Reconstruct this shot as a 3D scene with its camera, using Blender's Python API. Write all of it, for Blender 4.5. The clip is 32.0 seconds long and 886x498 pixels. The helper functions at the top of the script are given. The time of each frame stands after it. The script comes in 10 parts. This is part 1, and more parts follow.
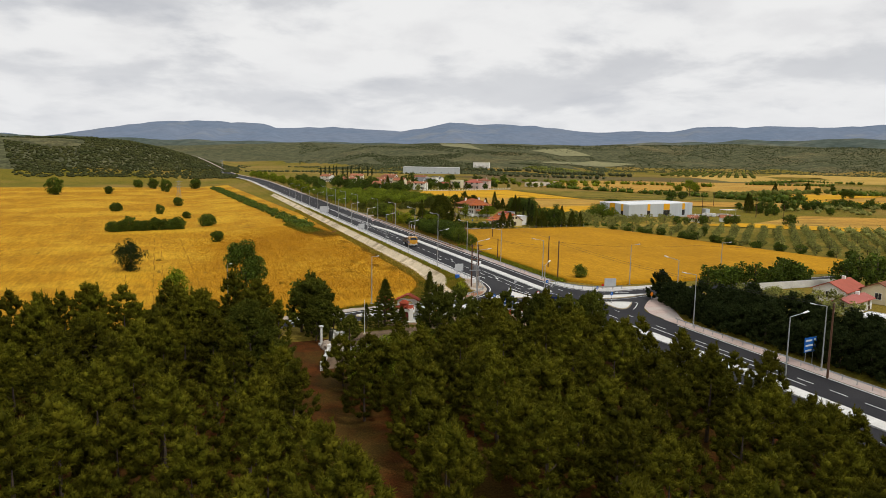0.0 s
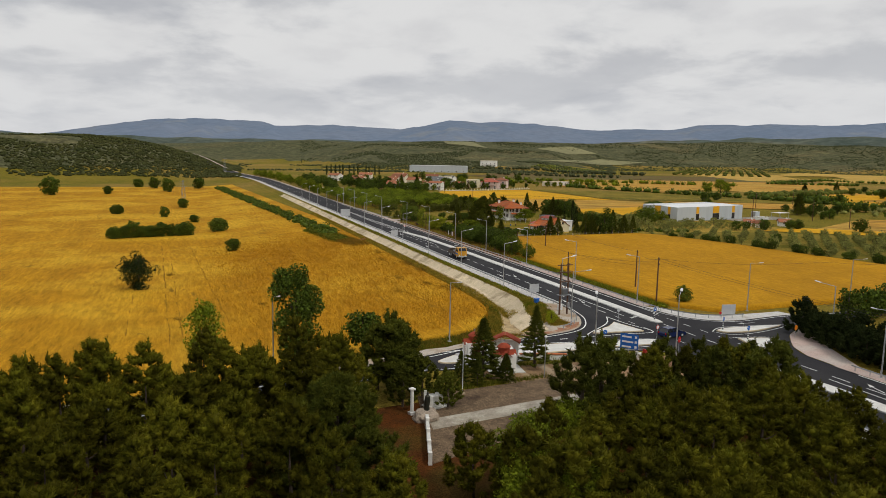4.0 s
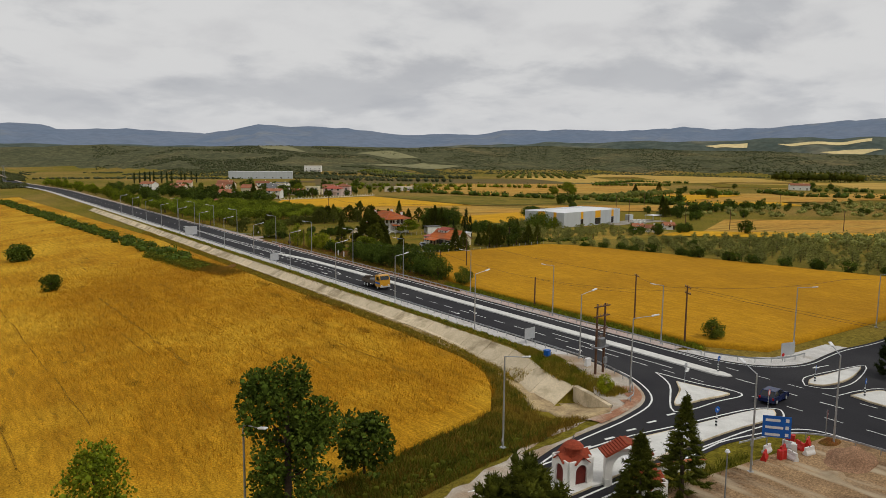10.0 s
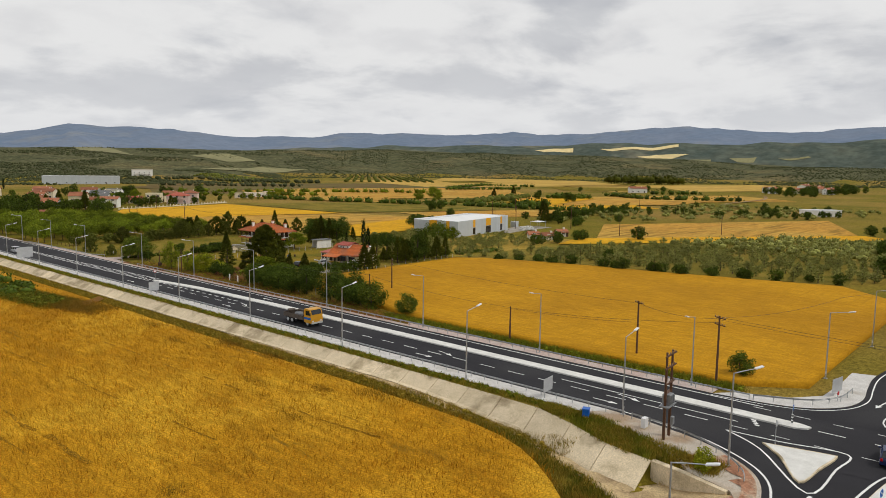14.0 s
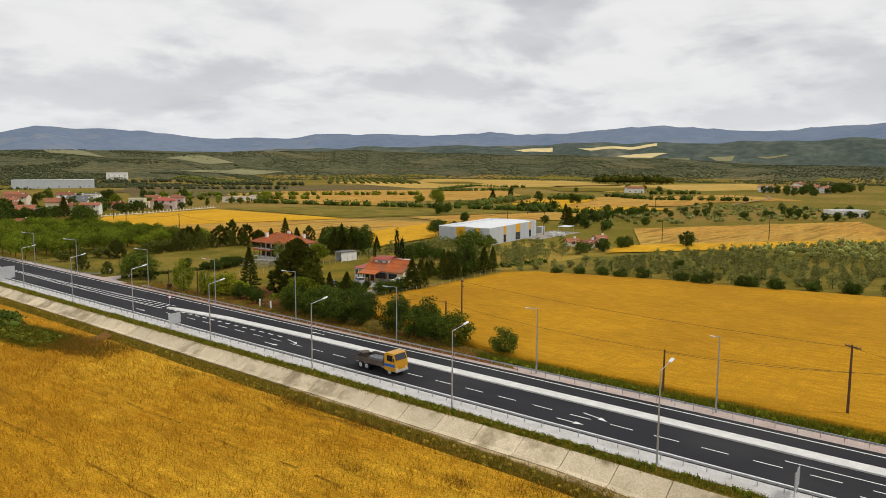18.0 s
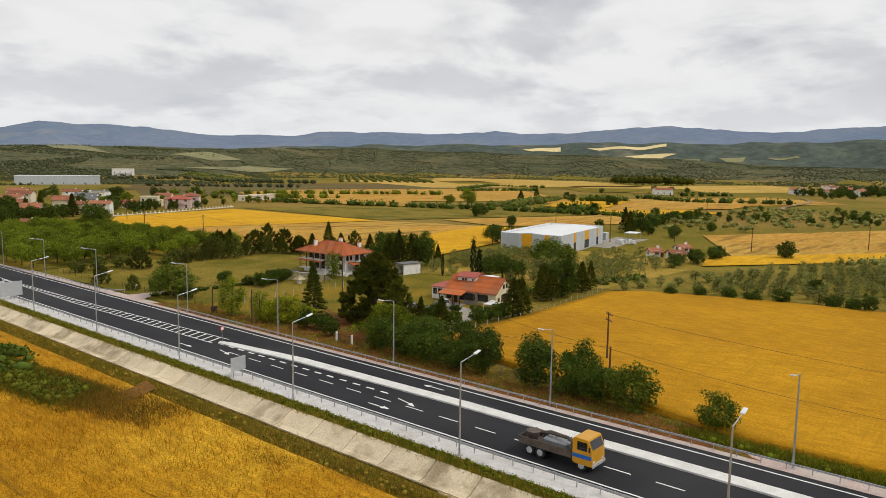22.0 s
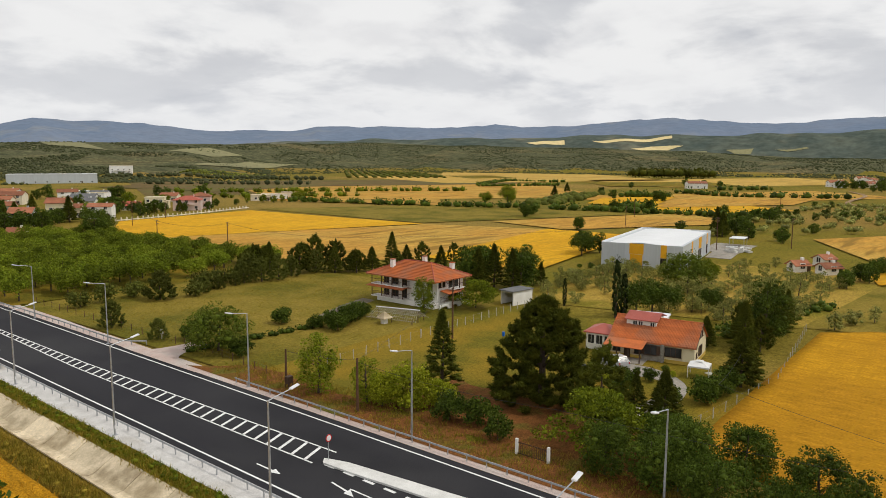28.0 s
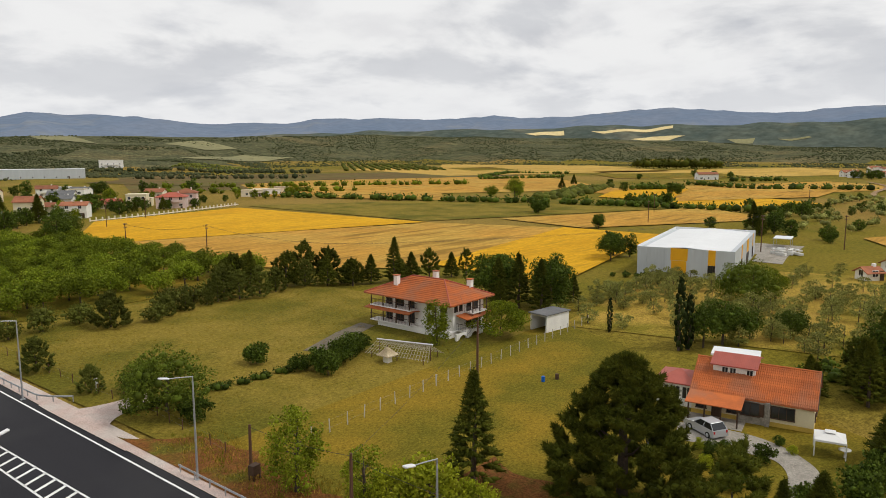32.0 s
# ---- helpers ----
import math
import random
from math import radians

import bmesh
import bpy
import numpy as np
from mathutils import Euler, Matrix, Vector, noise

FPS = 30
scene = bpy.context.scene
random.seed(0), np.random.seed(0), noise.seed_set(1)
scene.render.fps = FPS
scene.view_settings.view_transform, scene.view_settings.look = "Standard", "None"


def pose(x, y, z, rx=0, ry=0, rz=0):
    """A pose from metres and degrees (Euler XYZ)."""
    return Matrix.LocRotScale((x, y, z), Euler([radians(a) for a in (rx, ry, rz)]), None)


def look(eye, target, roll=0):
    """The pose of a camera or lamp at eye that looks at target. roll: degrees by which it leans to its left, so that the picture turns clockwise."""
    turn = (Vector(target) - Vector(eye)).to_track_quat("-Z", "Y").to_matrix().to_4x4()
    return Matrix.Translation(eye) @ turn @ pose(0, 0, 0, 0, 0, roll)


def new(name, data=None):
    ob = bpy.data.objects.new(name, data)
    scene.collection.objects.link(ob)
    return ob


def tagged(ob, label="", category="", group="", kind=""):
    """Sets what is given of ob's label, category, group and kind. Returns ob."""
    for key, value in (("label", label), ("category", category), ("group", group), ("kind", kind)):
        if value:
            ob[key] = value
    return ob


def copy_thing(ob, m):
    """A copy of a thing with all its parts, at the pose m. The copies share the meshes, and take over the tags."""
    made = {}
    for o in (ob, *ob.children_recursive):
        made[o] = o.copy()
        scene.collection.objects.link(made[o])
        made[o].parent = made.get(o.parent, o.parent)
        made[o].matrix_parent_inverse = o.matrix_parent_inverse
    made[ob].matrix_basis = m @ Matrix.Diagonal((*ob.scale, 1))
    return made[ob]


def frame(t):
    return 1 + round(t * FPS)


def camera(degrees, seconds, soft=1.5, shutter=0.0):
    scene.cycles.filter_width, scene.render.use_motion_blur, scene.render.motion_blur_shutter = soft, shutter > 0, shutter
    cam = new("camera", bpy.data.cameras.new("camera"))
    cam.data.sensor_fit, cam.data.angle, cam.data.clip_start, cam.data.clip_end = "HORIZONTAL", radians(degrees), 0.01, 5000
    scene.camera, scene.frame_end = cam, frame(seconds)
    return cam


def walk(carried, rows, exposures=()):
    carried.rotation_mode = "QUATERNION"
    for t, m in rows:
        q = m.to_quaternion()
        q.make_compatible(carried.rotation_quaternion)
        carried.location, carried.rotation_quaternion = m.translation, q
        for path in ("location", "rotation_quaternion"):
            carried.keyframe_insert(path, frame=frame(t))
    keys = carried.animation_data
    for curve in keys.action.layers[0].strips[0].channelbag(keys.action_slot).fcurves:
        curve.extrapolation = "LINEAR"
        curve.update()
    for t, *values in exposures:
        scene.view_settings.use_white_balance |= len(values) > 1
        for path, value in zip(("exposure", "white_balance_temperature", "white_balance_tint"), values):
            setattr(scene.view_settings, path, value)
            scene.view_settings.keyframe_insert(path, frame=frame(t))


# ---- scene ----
cam = camera(64.3, 32.0, soft=0.8)
PATH = [
    (0, (-67.509, 0.238, 26.683), (-66.826, 2.099, 26.419), 1.0),
    (0.5, (-67.949, 3.878, 26.671), (-67.266, 5.739, 26.405), 1.4),
    (1, (-68.433, 7.539, 26.641), (-67.752, 9.401, 26.378), 0.9),
    (1.5, (-68.917, 11.243, 26.614), (-68.236, 13.105, 26.349), 1.1),
    (2, (-69.44, 15.014, 26.598), (-68.76, 16.876, 26.332), 1.0),
    (2.5, (-69.996, 18.818, 26.579), (-69.315, 20.68, 26.315), 0.9),
    (3, (-70.542, 22.648, 26.579), (-69.863, 24.51, 26.316), 0.7),
    (3.5, (-71.06, 26.486, 26.582), (-70.38, 28.348, 26.314), 0.9),
    (5.5, (-73.027, 41.885, 26.173), (-72.296, 43.727, 25.906), 0.9),
    (6, (-73.512, 45.652, 26.13), (-72.769, 47.49, 25.864), 0.8),
    (6.5, (-74.075, 49.434, 26.02), (-73.259, 51.241, 25.755), 0.8),
    (7, (-74.658, 53.246, 25.944), (-73.682, 54.972, 25.684), 0.7),
    (7.5, (-75.166, 56.935, 25.874), (-74.178, 58.655, 25.614), 0.9),
    (8, (-75.625, 60.643, 25.849), (-74.638, 62.364, 25.591), 0.9),
    (8.5, (-75.929, 64.237, 25.83), (-74.943, 65.958, 25.571), 1.0),
    (9, (-76.13, 67.811, 25.829), (-75.128, 69.522, 25.572), 0.8),
    (9.5, (-76.349, 71.364, 25.754), (-75.268, 73.028, 25.501), 0.8),
    (10, (-76.571, 75.06, 25.712), (-75.417, 76.675, 25.463), 0.6),
    (10.5, (-76.767, 78.792, 25.688), (-75.553, 80.363, 25.442), 0.5),
    (11, (-76.965, 82.719, 25.707), (-75.689, 84.24, 25.464), 0.5),
    (11.5, (-77.106, 86.472, 25.733), (-75.776, 87.946, 25.49), 0.7),
    (12, (-77.185, 90.195, 25.811), (-75.815, 91.631, 25.571), 0.6),
    (12.5, (-77.229, 93.83, 25.921), (-75.82, 95.228, 25.681), 0.8),
    (13, (-77.223, 97.537, 26.085), (-75.785, 98.906, 25.846), 0.7),
    (13.5, (-77.09, 101.24, 26.182), (-75.622, 102.578, 25.943), 0.8),
    (14, (-76.735, 105.025, 26.267), (-75.239, 106.332, 26.032), 0.7),
    (14.5, (-76.179, 108.888, 26.325), (-74.655, 110.161, 26.09), 0.7),
    (16.5, (-72.947, 124.14, 26.321), (-71.404, 125.39, 26.088), 0.8),
    (17, (-71.908, 127.868, 26.344), (-70.366, 129.12, 26.113), 0.8),
    (18, (-69.608, 135.499, 26.335), (-68.067, 136.752, 26.102), 0.3),
    (19, (-66.997, 143.329, 26.419), (-65.457, 144.583, 26.186), 0.6),
    (20, (-64.306, 151.486, 26.254), (-62.765, 152.739, 26.021), 0.5),
    (21, (-61.522, 159.963, 26.066), (-59.981, 161.217, 25.832), 0.6),
    (22, (-58.95, 168.241, 25.89), (-57.411, 169.496, 25.654), 0.8),
    (22.5, (-57.767, 172.456, 25.787), (-56.227, 173.709, 25.551), 0.9),
    (23, (-56.569, 176.764, 25.745), (-55.028, 178.017, 25.508), 0.9),
    (23.5, (-55.386, 180.936, 25.702), (-53.845, 182.188, 25.464), 1.0),
    (24, (-54.198, 185.029, 25.645), (-52.657, 186.282, 25.407), 1.0),
    (25, (-51.535, 192.602, 25.537), (-49.995, 193.855, 25.296), 0.7),
    (25.5, (-49.958, 196.196, 25.55), (-48.418, 197.449, 25.306), 0.9),
    (27.5, (-42.772, 209.034, 25.665), (-41.229, 210.282, 25.416), 0.3),
    (28, (-40.646, 211.846, 25.735), (-39.103, 213.093, 25.483), 0.3),
    (28.5, (-38.408, 214.384, 25.773), (-36.865, 215.631, 25.521), 0.2),
    (29, (-35.852, 216.939, 25.811), (-34.311, 218.187, 25.554), 0.2),
    (29.5, (-33.467, 219.385, 25.794), (-31.925, 220.632, 25.533), 0.1),
    (30, (-31.24, 221.73, 25.749), (-29.698, 222.976, 25.485), 0.0),
    (30.5, (-28.955, 223.867, 25.823), (-27.413, 225.111, 25.553), 0.1),
    (31, (-26.839, 225.814, 25.901), (-25.296, 227.058, 25.627), -0.1),
    (31.5, (-24.953, 227.479, 25.894), (-23.411, 228.722, 25.616), -0.1),
    (32, (-23.275, 229.123, 25.845), (-21.731, 230.365, 25.57), -0.1),
]
walk(cam, [(t, look(eye, target, roll)) for t, eye, target, roll in PATH], [(0, 0.03), (3.5, -0.15), (6, -0.42), (9, -0.40), (11, -0.28), (13, -0.14), (17, 0.0), (20, 0.02), (32, 0.05)])

# ---- light ----
SUN_DIR = (radians(52), radians(150))       # elevation, compass bearing of the veiled sun
world = bpy.data.worlds.new("world")
scene.world = world
world.use_nodes = True
wn, wl = world.node_tree.nodes, world.node_tree.links
wn.clear()
w_out, w_bg = wn.new("ShaderNodeOutputWorld"), wn.new("ShaderNodeBackground")
w_sky = wn.new("ShaderNodeTexSky")
w_sky.sky_type, w_sky.sun_disc = "NISHITA", False
w_sky.sun_elevation, w_sky.sun_rotation = SUN_DIR
w_tc, w_sep = wn.new("ShaderNodeTexCoord"), wn.new("ShaderNodeSeparateXYZ")
wl.new(w_tc.outputs["Generated"], w_sep.inputs[0])
w_add = wn.new("ShaderNodeMath"); w_add.operation = "ADD"; w_add.inputs[1].default_value = 0.25
w_max = wn.new("ShaderNodeMath"); w_max.operation = "MAXIMUM"; w_max.inputs[1].default_value = 0.02
wl.new(w_sep.outputs["Z"], w_max.inputs[0]); wl.new(w_max.outputs[0], w_add.inputs[0])
w_comb = wn.new("ShaderNodeCombineXYZ")
for k, axis in enumerate("XY"):
    d = wn.new("ShaderNodeMath"); d.operation = "DIVIDE"
    wl.new(w_sep.outputs[axis], d.inputs[0]); wl.new(w_add.outputs[0], d.inputs[1]); wl.new(d.outputs[0], w_comb.inputs[k])


def cloud_noise(scale, detail, rough, warp, lo, hi, off):
    """A noise over the cloud layer, clipped to 0..1 between lo and hi."""
    m, n, r = wn.new("ShaderNodeMapping"), wn.new("ShaderNodeTexNoise"), wn.new("ShaderNodeMapRange")
    m.inputs["Location"].default_value = off
    wl.new(w_comb.outputs[0], m.inputs[0]); wl.new(m.outputs[0], n.inputs["Vector"])
    n.inputs["Scale"].default_value, n.inputs["Detail"].default_value = scale, detail
    n.inputs["Roughness"].default_value, n.inputs["Distortion"].default_value = rough, warp
    r.inputs["From Min"].default_value, r.inputs["From Max"].default_value = lo, hi
    r.interpolation_type = "SMOOTHSTEP"
    wl.new(n.outputs["Fac"], r.inputs["Value"])
    return r.outputs[0]


def world_mix(fac, a, b):
    m = wn.new("ShaderNodeMix"); m.data_type = "RGBA"
    for socket, v in ((m.inputs[0], fac), (m.inputs[6], a), (m.inputs[7], b)):
        if isinstance(v, (tuple, float)):
            socket.default_value = v
        else:
            wl.new(v, socket)
    return m.outputs[2]


w_scaled = wn.new("ShaderNodeVectorMath"); w_scaled.operation = "SCALE"; w_scaled.inputs[3].default_value = 0.10
wl.new(w_sky.outputs[0], w_scaled.inputs[0])
billow = cloud_noise(2.4, 8.0, 0.52, 0.15, 0.50, 0.72, (3.2, 1.7, 0))
wisps = cloud_noise(3.2, 6.0, 0.52, 0.15, 0.44, 0.74, (7.1, 4.4, 0))
holes = cloud_noise(0.55, 5.0, 0.5, 0.4, 0.60, 0.74, (1.3, 9.5, 0))
c1 = world_mix(billow, (0.83, 0.83, 0.83, 1), (0.56, 0.575, 0.61, 1))
c2 = world_mix(wisps, c1, (0.74, 0.74, 0.75, 1))
masses = cloud_noise(1.35, 8.0, 0.55, 0.2, 0.47, 0.60, (5.6, 2.9, 0))
m_soft = wn.new("ShaderNodeMath"); m_soft.operation = "MULTIPLY"; m_soft.inputs[1].default_value = 0.52
wl.new(masses, m_soft.inputs[0])
c2b = world_mix(m_soft.outputs[0], c2, (0.42, 0.44, 0.485, 1))
c3 = world_mix(holes, c2b, w_scaled.outputs[0])
w_hor = wn.new("ShaderNodeMapRange"); w_hor.inputs["From Min"].default_value, w_hor.inputs["From Max"].default_value = 0.02, 0.14
w_hor.inputs["To Min"].default_value, w_hor.inputs["To Max"].default_value = 0.6, 0.0
wl.new(w_sep.outputs["Z"], w_hor.inputs["Value"])
c4 = world_mix(w_hor.outputs[0], c3, (0.78, 0.79, 0.81, 1))
wl.new(c4, w_bg.inputs[0]); w_bg.inputs[1].default_value = 1.0
wl.new(w_bg.outputs[0], w_out.inputs[0])

sun = new("sun", bpy.data.lights.new("sun", "SUN"))
sun.data.energy, sun.data.angle, sun.data.color = 1.5, radians(10), (1.0, 0.95, 0.86)
sun.matrix_world = look((0, 0, 60), (-math.sin(SUN_DIR[1]) * 100 * math.cos(SUN_DIR[0]), -math.cos(SUN_DIR[1]) * 100 * math.cos(SUN_DIR[0]), 60 - 100 * math.sin(SUN_DIR[0])))

# ---- materials ----


def material(name, a, b=None, scale=1.0, rough=0.9, bump=0.0, fine=0.0, fine_scale=12.0, stretch=(1, 1, 1), c=None, c_scale=0.1, c_at=(0.45, 0.62),
             metal=0.0, per_object=0.0, per_island=0.0, leaf=0.0, spec=0.3, turn=0.0, bump_scale=None, fine2=0.0, fine2_scale=8.0, streak=None, lodged=None):
    """A surface whose colour drifts from a to b at one scale, to c in larger patches, with fine grain and relief."""
    mat = bpy.data.materials.new(name)
    mat.use_nodes = True
    n, l = mat.node_tree.nodes, mat.node_tree.links
    p = n["Principled BSDF"]
    b = b or tuple(v * 0.75 for v in a)
    p.inputs["Roughness"].default_value, p.inputs["Metallic"].default_value = rough, metal
    p.inputs["Specular IOR Level"].default_value = spec
    geo, mp = n.new("ShaderNodeNewGeometry"), n.new("ShaderNodeMapping")
    mp.inputs["Scale"].default_value = stretch
    mp.inputs["Rotation"].default_value = (0, 0, radians(turn))
    l.new(geo.outputs["Position"], mp.inputs[0])

    def noise_tex(s, detail, vector):
        t = n.new("ShaderNodeTexNoise")
        t.inputs["Scale"].default_value, t.inputs["Detail"].default_value, t.inputs["Roughness"].default_value = s, detail, 0.6
        l.new(vector, t.inputs["Vector"])
        return t.outputs["Fac"]

    def ramp(v, lo, hi):
        r = n.new("ShaderNodeMapRange")
        r.inputs["From Min"].default_value, r.inputs["From Max"].default_value = lo, hi
        l.new(v, r.inputs["Value"])
        return r.outputs[0]

    def mix(f, x, y, blend="MIX"):
        m = n.new("ShaderNodeMix")
        m.data_type, m.blend_type = "RGBA", blend
        for socket, v in ((m.inputs[0], f), (m.inputs[6], x), (m.inputs[7], y)):
            if isinstance(v, tuple):
                socket.default_value = (*v, 1)
            elif isinstance(v, float):
                socket.default_value = v
            else:
                l.new(v, socket)
        return m.outputs[2]

    base = noise_tex(scale, 4.0, mp.outputs[0])
    col = mix(ramp(base, 0.35, 0.65), a, b)
    if c:
        col = mix(ramp(noise_tex(c_scale, 3.0, geo.outputs["Position"]), *c_at), col, c)
    if fine:
        grain = noise_tex(fine_scale, 2.0, mp.outputs[0])
        g = n.new("ShaderNodeMapRange")
        g.inputs["To Min"].default_value, g.inputs["To Max"].default_value = 1 - fine, 1 + fine
        g.inputs["From Min"].default_value, g.inputs["From Max"].default_value = 0.3, 0.7
        l.new(grain, g.inputs["Value"])
        v = n.new("ShaderNodeVectorMath"); v.operation = "SCALE"
        l.new(col, v.inputs[0]); l.new(g.outputs[0], v.inputs[3])
        col = v.outputs[0]
    if fine2:
        g = n.new("ShaderNodeMapRange")
        g.inputs["To Min"].default_value, g.inputs["To Max"].default_value = 1 - fine2, 1 + fine2
        g.inputs["From Min"].default_value, g.inputs["From Max"].default_value = 0.3, 0.7
        l.new(noise_tex(fine2_scale, 1.0, geo.outputs["Position"]), g.inputs["Value"])
        v = n.new("ShaderNodeVectorMath"); v.operation = "SCALE"
        l.new(col, v.inputs[0]); l.new(g.outputs[0], v.inputs[3])
        col = v.outputs[0]
    if streak:                              # long thin tracks along one direction, and laid patches
        tint, along_, lo, hi = streak
        ms_ = n.new("ShaderNodeMapping")
        ms_.inputs["Scale"].default_value = along_
        ms_.inputs["Rotation"].default_value = (0, 0, radians(turn))
        l.new(geo.outputs["Position"], ms_.inputs[0])
        col = mix(ramp(noise_tex(1.0, 2.0, ms_.outputs[0]), lo, hi), col, tint)
    if lodged:                              # bowed, torn rifts where wind has laid the crop
        ml = n.new("ShaderNodeMapping")
        ml.inputs["Scale"].default_value = (0.5, 0.14, 1)
        ml.inputs["Rotation"].default_value = (0, 0, radians(-14))
        l.new(geo.outputs["Position"], ml.inputs[0])
        rift = n.new("ShaderNodeTexNoise")
        rift.inputs["Scale"].default_value, rift.inputs["Detail"].default_value, rift.inputs["Distortion"].default_value = 1.0, 5.0, 1.2
        l.new(ml.outputs[0], rift.inputs["Vector"])
        both = n.new("ShaderNodeMath"); both.operation = "MULTIPLY"
        l.new(ramp(rift.outputs["Fac"], 0.60, 0.70), both.inputs[0])
        l.new(ramp(noise_tex(0.035, 2.0, geo.outputs["Position"]), 0.46, 0.62), both.inputs[1])
        col = mix(both.outputs[0], col, lodged)
    for amount, socket in ((per_object, "object"), (per_island, "island")):
        if amount:
            src = n.new("ShaderNodeObjectInfo").outputs["Random"] if socket == "object" else geo.outputs["Random Per Island"]
            g = n.new("ShaderNodeMapRange")
            g.inputs["To Min"].default_value, g.inputs["To Max"].default_value = 1 - amount, 1 + amount
            l.new(src, g.inputs["Value"])
            v = n.new("ShaderNodeVectorMath"); v.operation = "SCALE"
            l.new(col, v.inputs[0]); l.new(g.outputs[0], v.inputs[3])
            col = v.outputs[0]
    l.new(col, p.inputs["Base Color"])
    if bump:
        bm_ = n.new("ShaderNodeBump")
        bm_.inputs["Strength"].default_value, bm_.inputs["Distance"].default_value = 1.0, bump
        l.new(noise_tex(bump_scale or fine_scale, 3.0, mp.outputs[0]), bm_.inputs["Height"])
        l.new(bm_.outputs[0], p.inputs["Normal"])
    if leaf:
        tr, ms = n.new("ShaderNodeBsdfTranslucent"), n.new("ShaderNodeMixShader")
        l.new(col, tr.inputs[0])
        ms.inputs[0].default_value = leaf
        l.new(p.outputs[0], ms.inputs[1]); l.new(tr.outputs[0], ms.inputs[2])
        l.new(ms.outputs[0], n["Material Output"].inputs[0])
    return mat


M = {}
M["wheat"] = material("wheat", (0.455, 0.228, 0.012), (0.36, 0.172, 0.010), 0.16, 0.95, 0.14, 0.22, 1.5, c=(0.53, 0.30, 0.022), c_scale=0.03, stretch=(1.0, 0.16, 1), turn=-3, bump_scale=3.0, spec=0.04, fine2=0.34, fine2_scale=5.0, streak=((0.31, 0.155, 0.010), (0.9, 0.05, 1), 0.64, 0.78), lodged=(0.19, 0.105, 0.012))
M["wheat_east"] = material("wheat_east", (0.50, 0.255, 0.014), (0.42, 0.205, 0.011), 0.10, 0.95, 0.10, 0.16, 1.3, c=(0.38, 0.185, 0.012), c_scale=0.025, stretch=(1.0, 0.3, 1), turn=20, bump_scale=2.6, spec=0.04, fine2=0.16, fine2_scale=3.5, streak=((0.40, 0.20, 0.012), (0.12, 1.4, 1), 0.54, 0.72))
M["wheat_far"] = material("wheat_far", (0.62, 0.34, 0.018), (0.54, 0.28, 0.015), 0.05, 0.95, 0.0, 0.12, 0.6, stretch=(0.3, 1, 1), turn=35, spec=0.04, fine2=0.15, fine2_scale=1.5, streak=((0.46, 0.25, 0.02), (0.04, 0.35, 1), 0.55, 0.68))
M["stubble"] = material("stubble", (0.50, 0.272, 0.050), (0.40, 0.212, 0.040), 0.06, 0.95, 0.0, 0.18, 0.5, c=(0.46, 0.285, 0.06), c_scale=0.02, stretch=(0.25, 1, 1), turn=40, spec=0.04, fine2=0.15, fine2_scale=1.2, streak=((0.26, 0.15, 0.03), (0.03, 0.25, 1), 0.54, 0.68))
M["pale_field"] = material("pale_field", (0.52, 0.34, 0.085), (0.44, 0.28, 0.06), 0.03, 0.95, 0.0, 0.15, 0.3, stretch=(0.3, 1, 1), turn=30, spec=0.04, streak=((0.36, 0.24, 0.06), (0.015, 0.12, 1), 0.52, 0.68))
M["brown_field"] = material("brown_field", (0.165, 0.105, 0.042), (0.12, 0.085, 0.034), 0.03, 0.95, 0.0, 0.15, 0.2, c=(0.14, 0.12, 0.04), c_scale=0.01, spec=0.04, streak=((0.11, 0.09, 0.03), (0.02, 0.12, 1), 0.52, 0.66))
M["grass"] = material("grass", (0.1224, 0.1060, 0.0128), (0.1674, 0.1320, 0.0160), 0.25, 0.95, 0.06, 0.25, 3.0, c=(0.235, 0.155, 0.018), c_scale=0.07, spec=0.04, fine2=0.26, fine2_scale=7.0)
M["meadow"] = material("meadow", (0.1832, 0.1416, 0.0208), (0.2417, 0.1746, 0.0320), 0.12, 0.95, 0.10, 0.25, 2.0, c=(0.118, 0.105, 0.014), c_scale=0.05, spec=0.04, fine2=0.24, fine2_scale=6.0)
M["ground"] = material("ground", (0.135, 0.118, 0.012), (0.20, 0.148, 0.020), 0.03, 0.95, 0.05, 0.3, 1.2, c=(0.25, 0.165, 0.038), c_scale=0.006, spec=0.04, fine2=0.35, fine2_scale=5.0)
# greyed green: some distance haze is painted into the hill colour
M["hill"] = material("hill", (0.078, 0.082, 0.040), (0.100, 0.098, 0.048), 0.02, 1.0, 0.0, 0.35, 0.08, c=(0.145, 0.120, 0.055), c_scale=0.006, c_at=(0.54, 0.7), spec=0.03, fine2=0.4, fine2_scale=0.25)
M["soil"] = material("soil", (0.20, 0.080, 0.025), (0.14, 0.060, 0.018), 0.5, 0.95, 0.05, 0.3, 4.0, c=(0.12, 0.105, 0.018), c_scale=0.22, c_at=(0.52, 0.66), spec=0.05, fine2=0.35, fine2_scale=9.0)
# red-brown soil darkened so the colour carries shade under the trees
M["forest_soil"] = material("forest_soil", (0.105, 0.034, 0.008), (0.060, 0.023, 0.007), 0.5, 0.95, 0.05, 0.3, 4.0, c=(0.075, 0.045, 0.010), c_scale=0.12, spec=0.04, fine2=0.4, fine2_scale=9.0)
M["asphalt"] = material("asphalt", (0.019, 0.0185, 0.021), (0.027, 0.026, 0.030), 0.15, 0.85, 0.004, 0.25, 40.0, c=(0.034, 0.033, 0.035), c_scale=0.05, stretch=(1, 0.15, 1), spec=0.18)
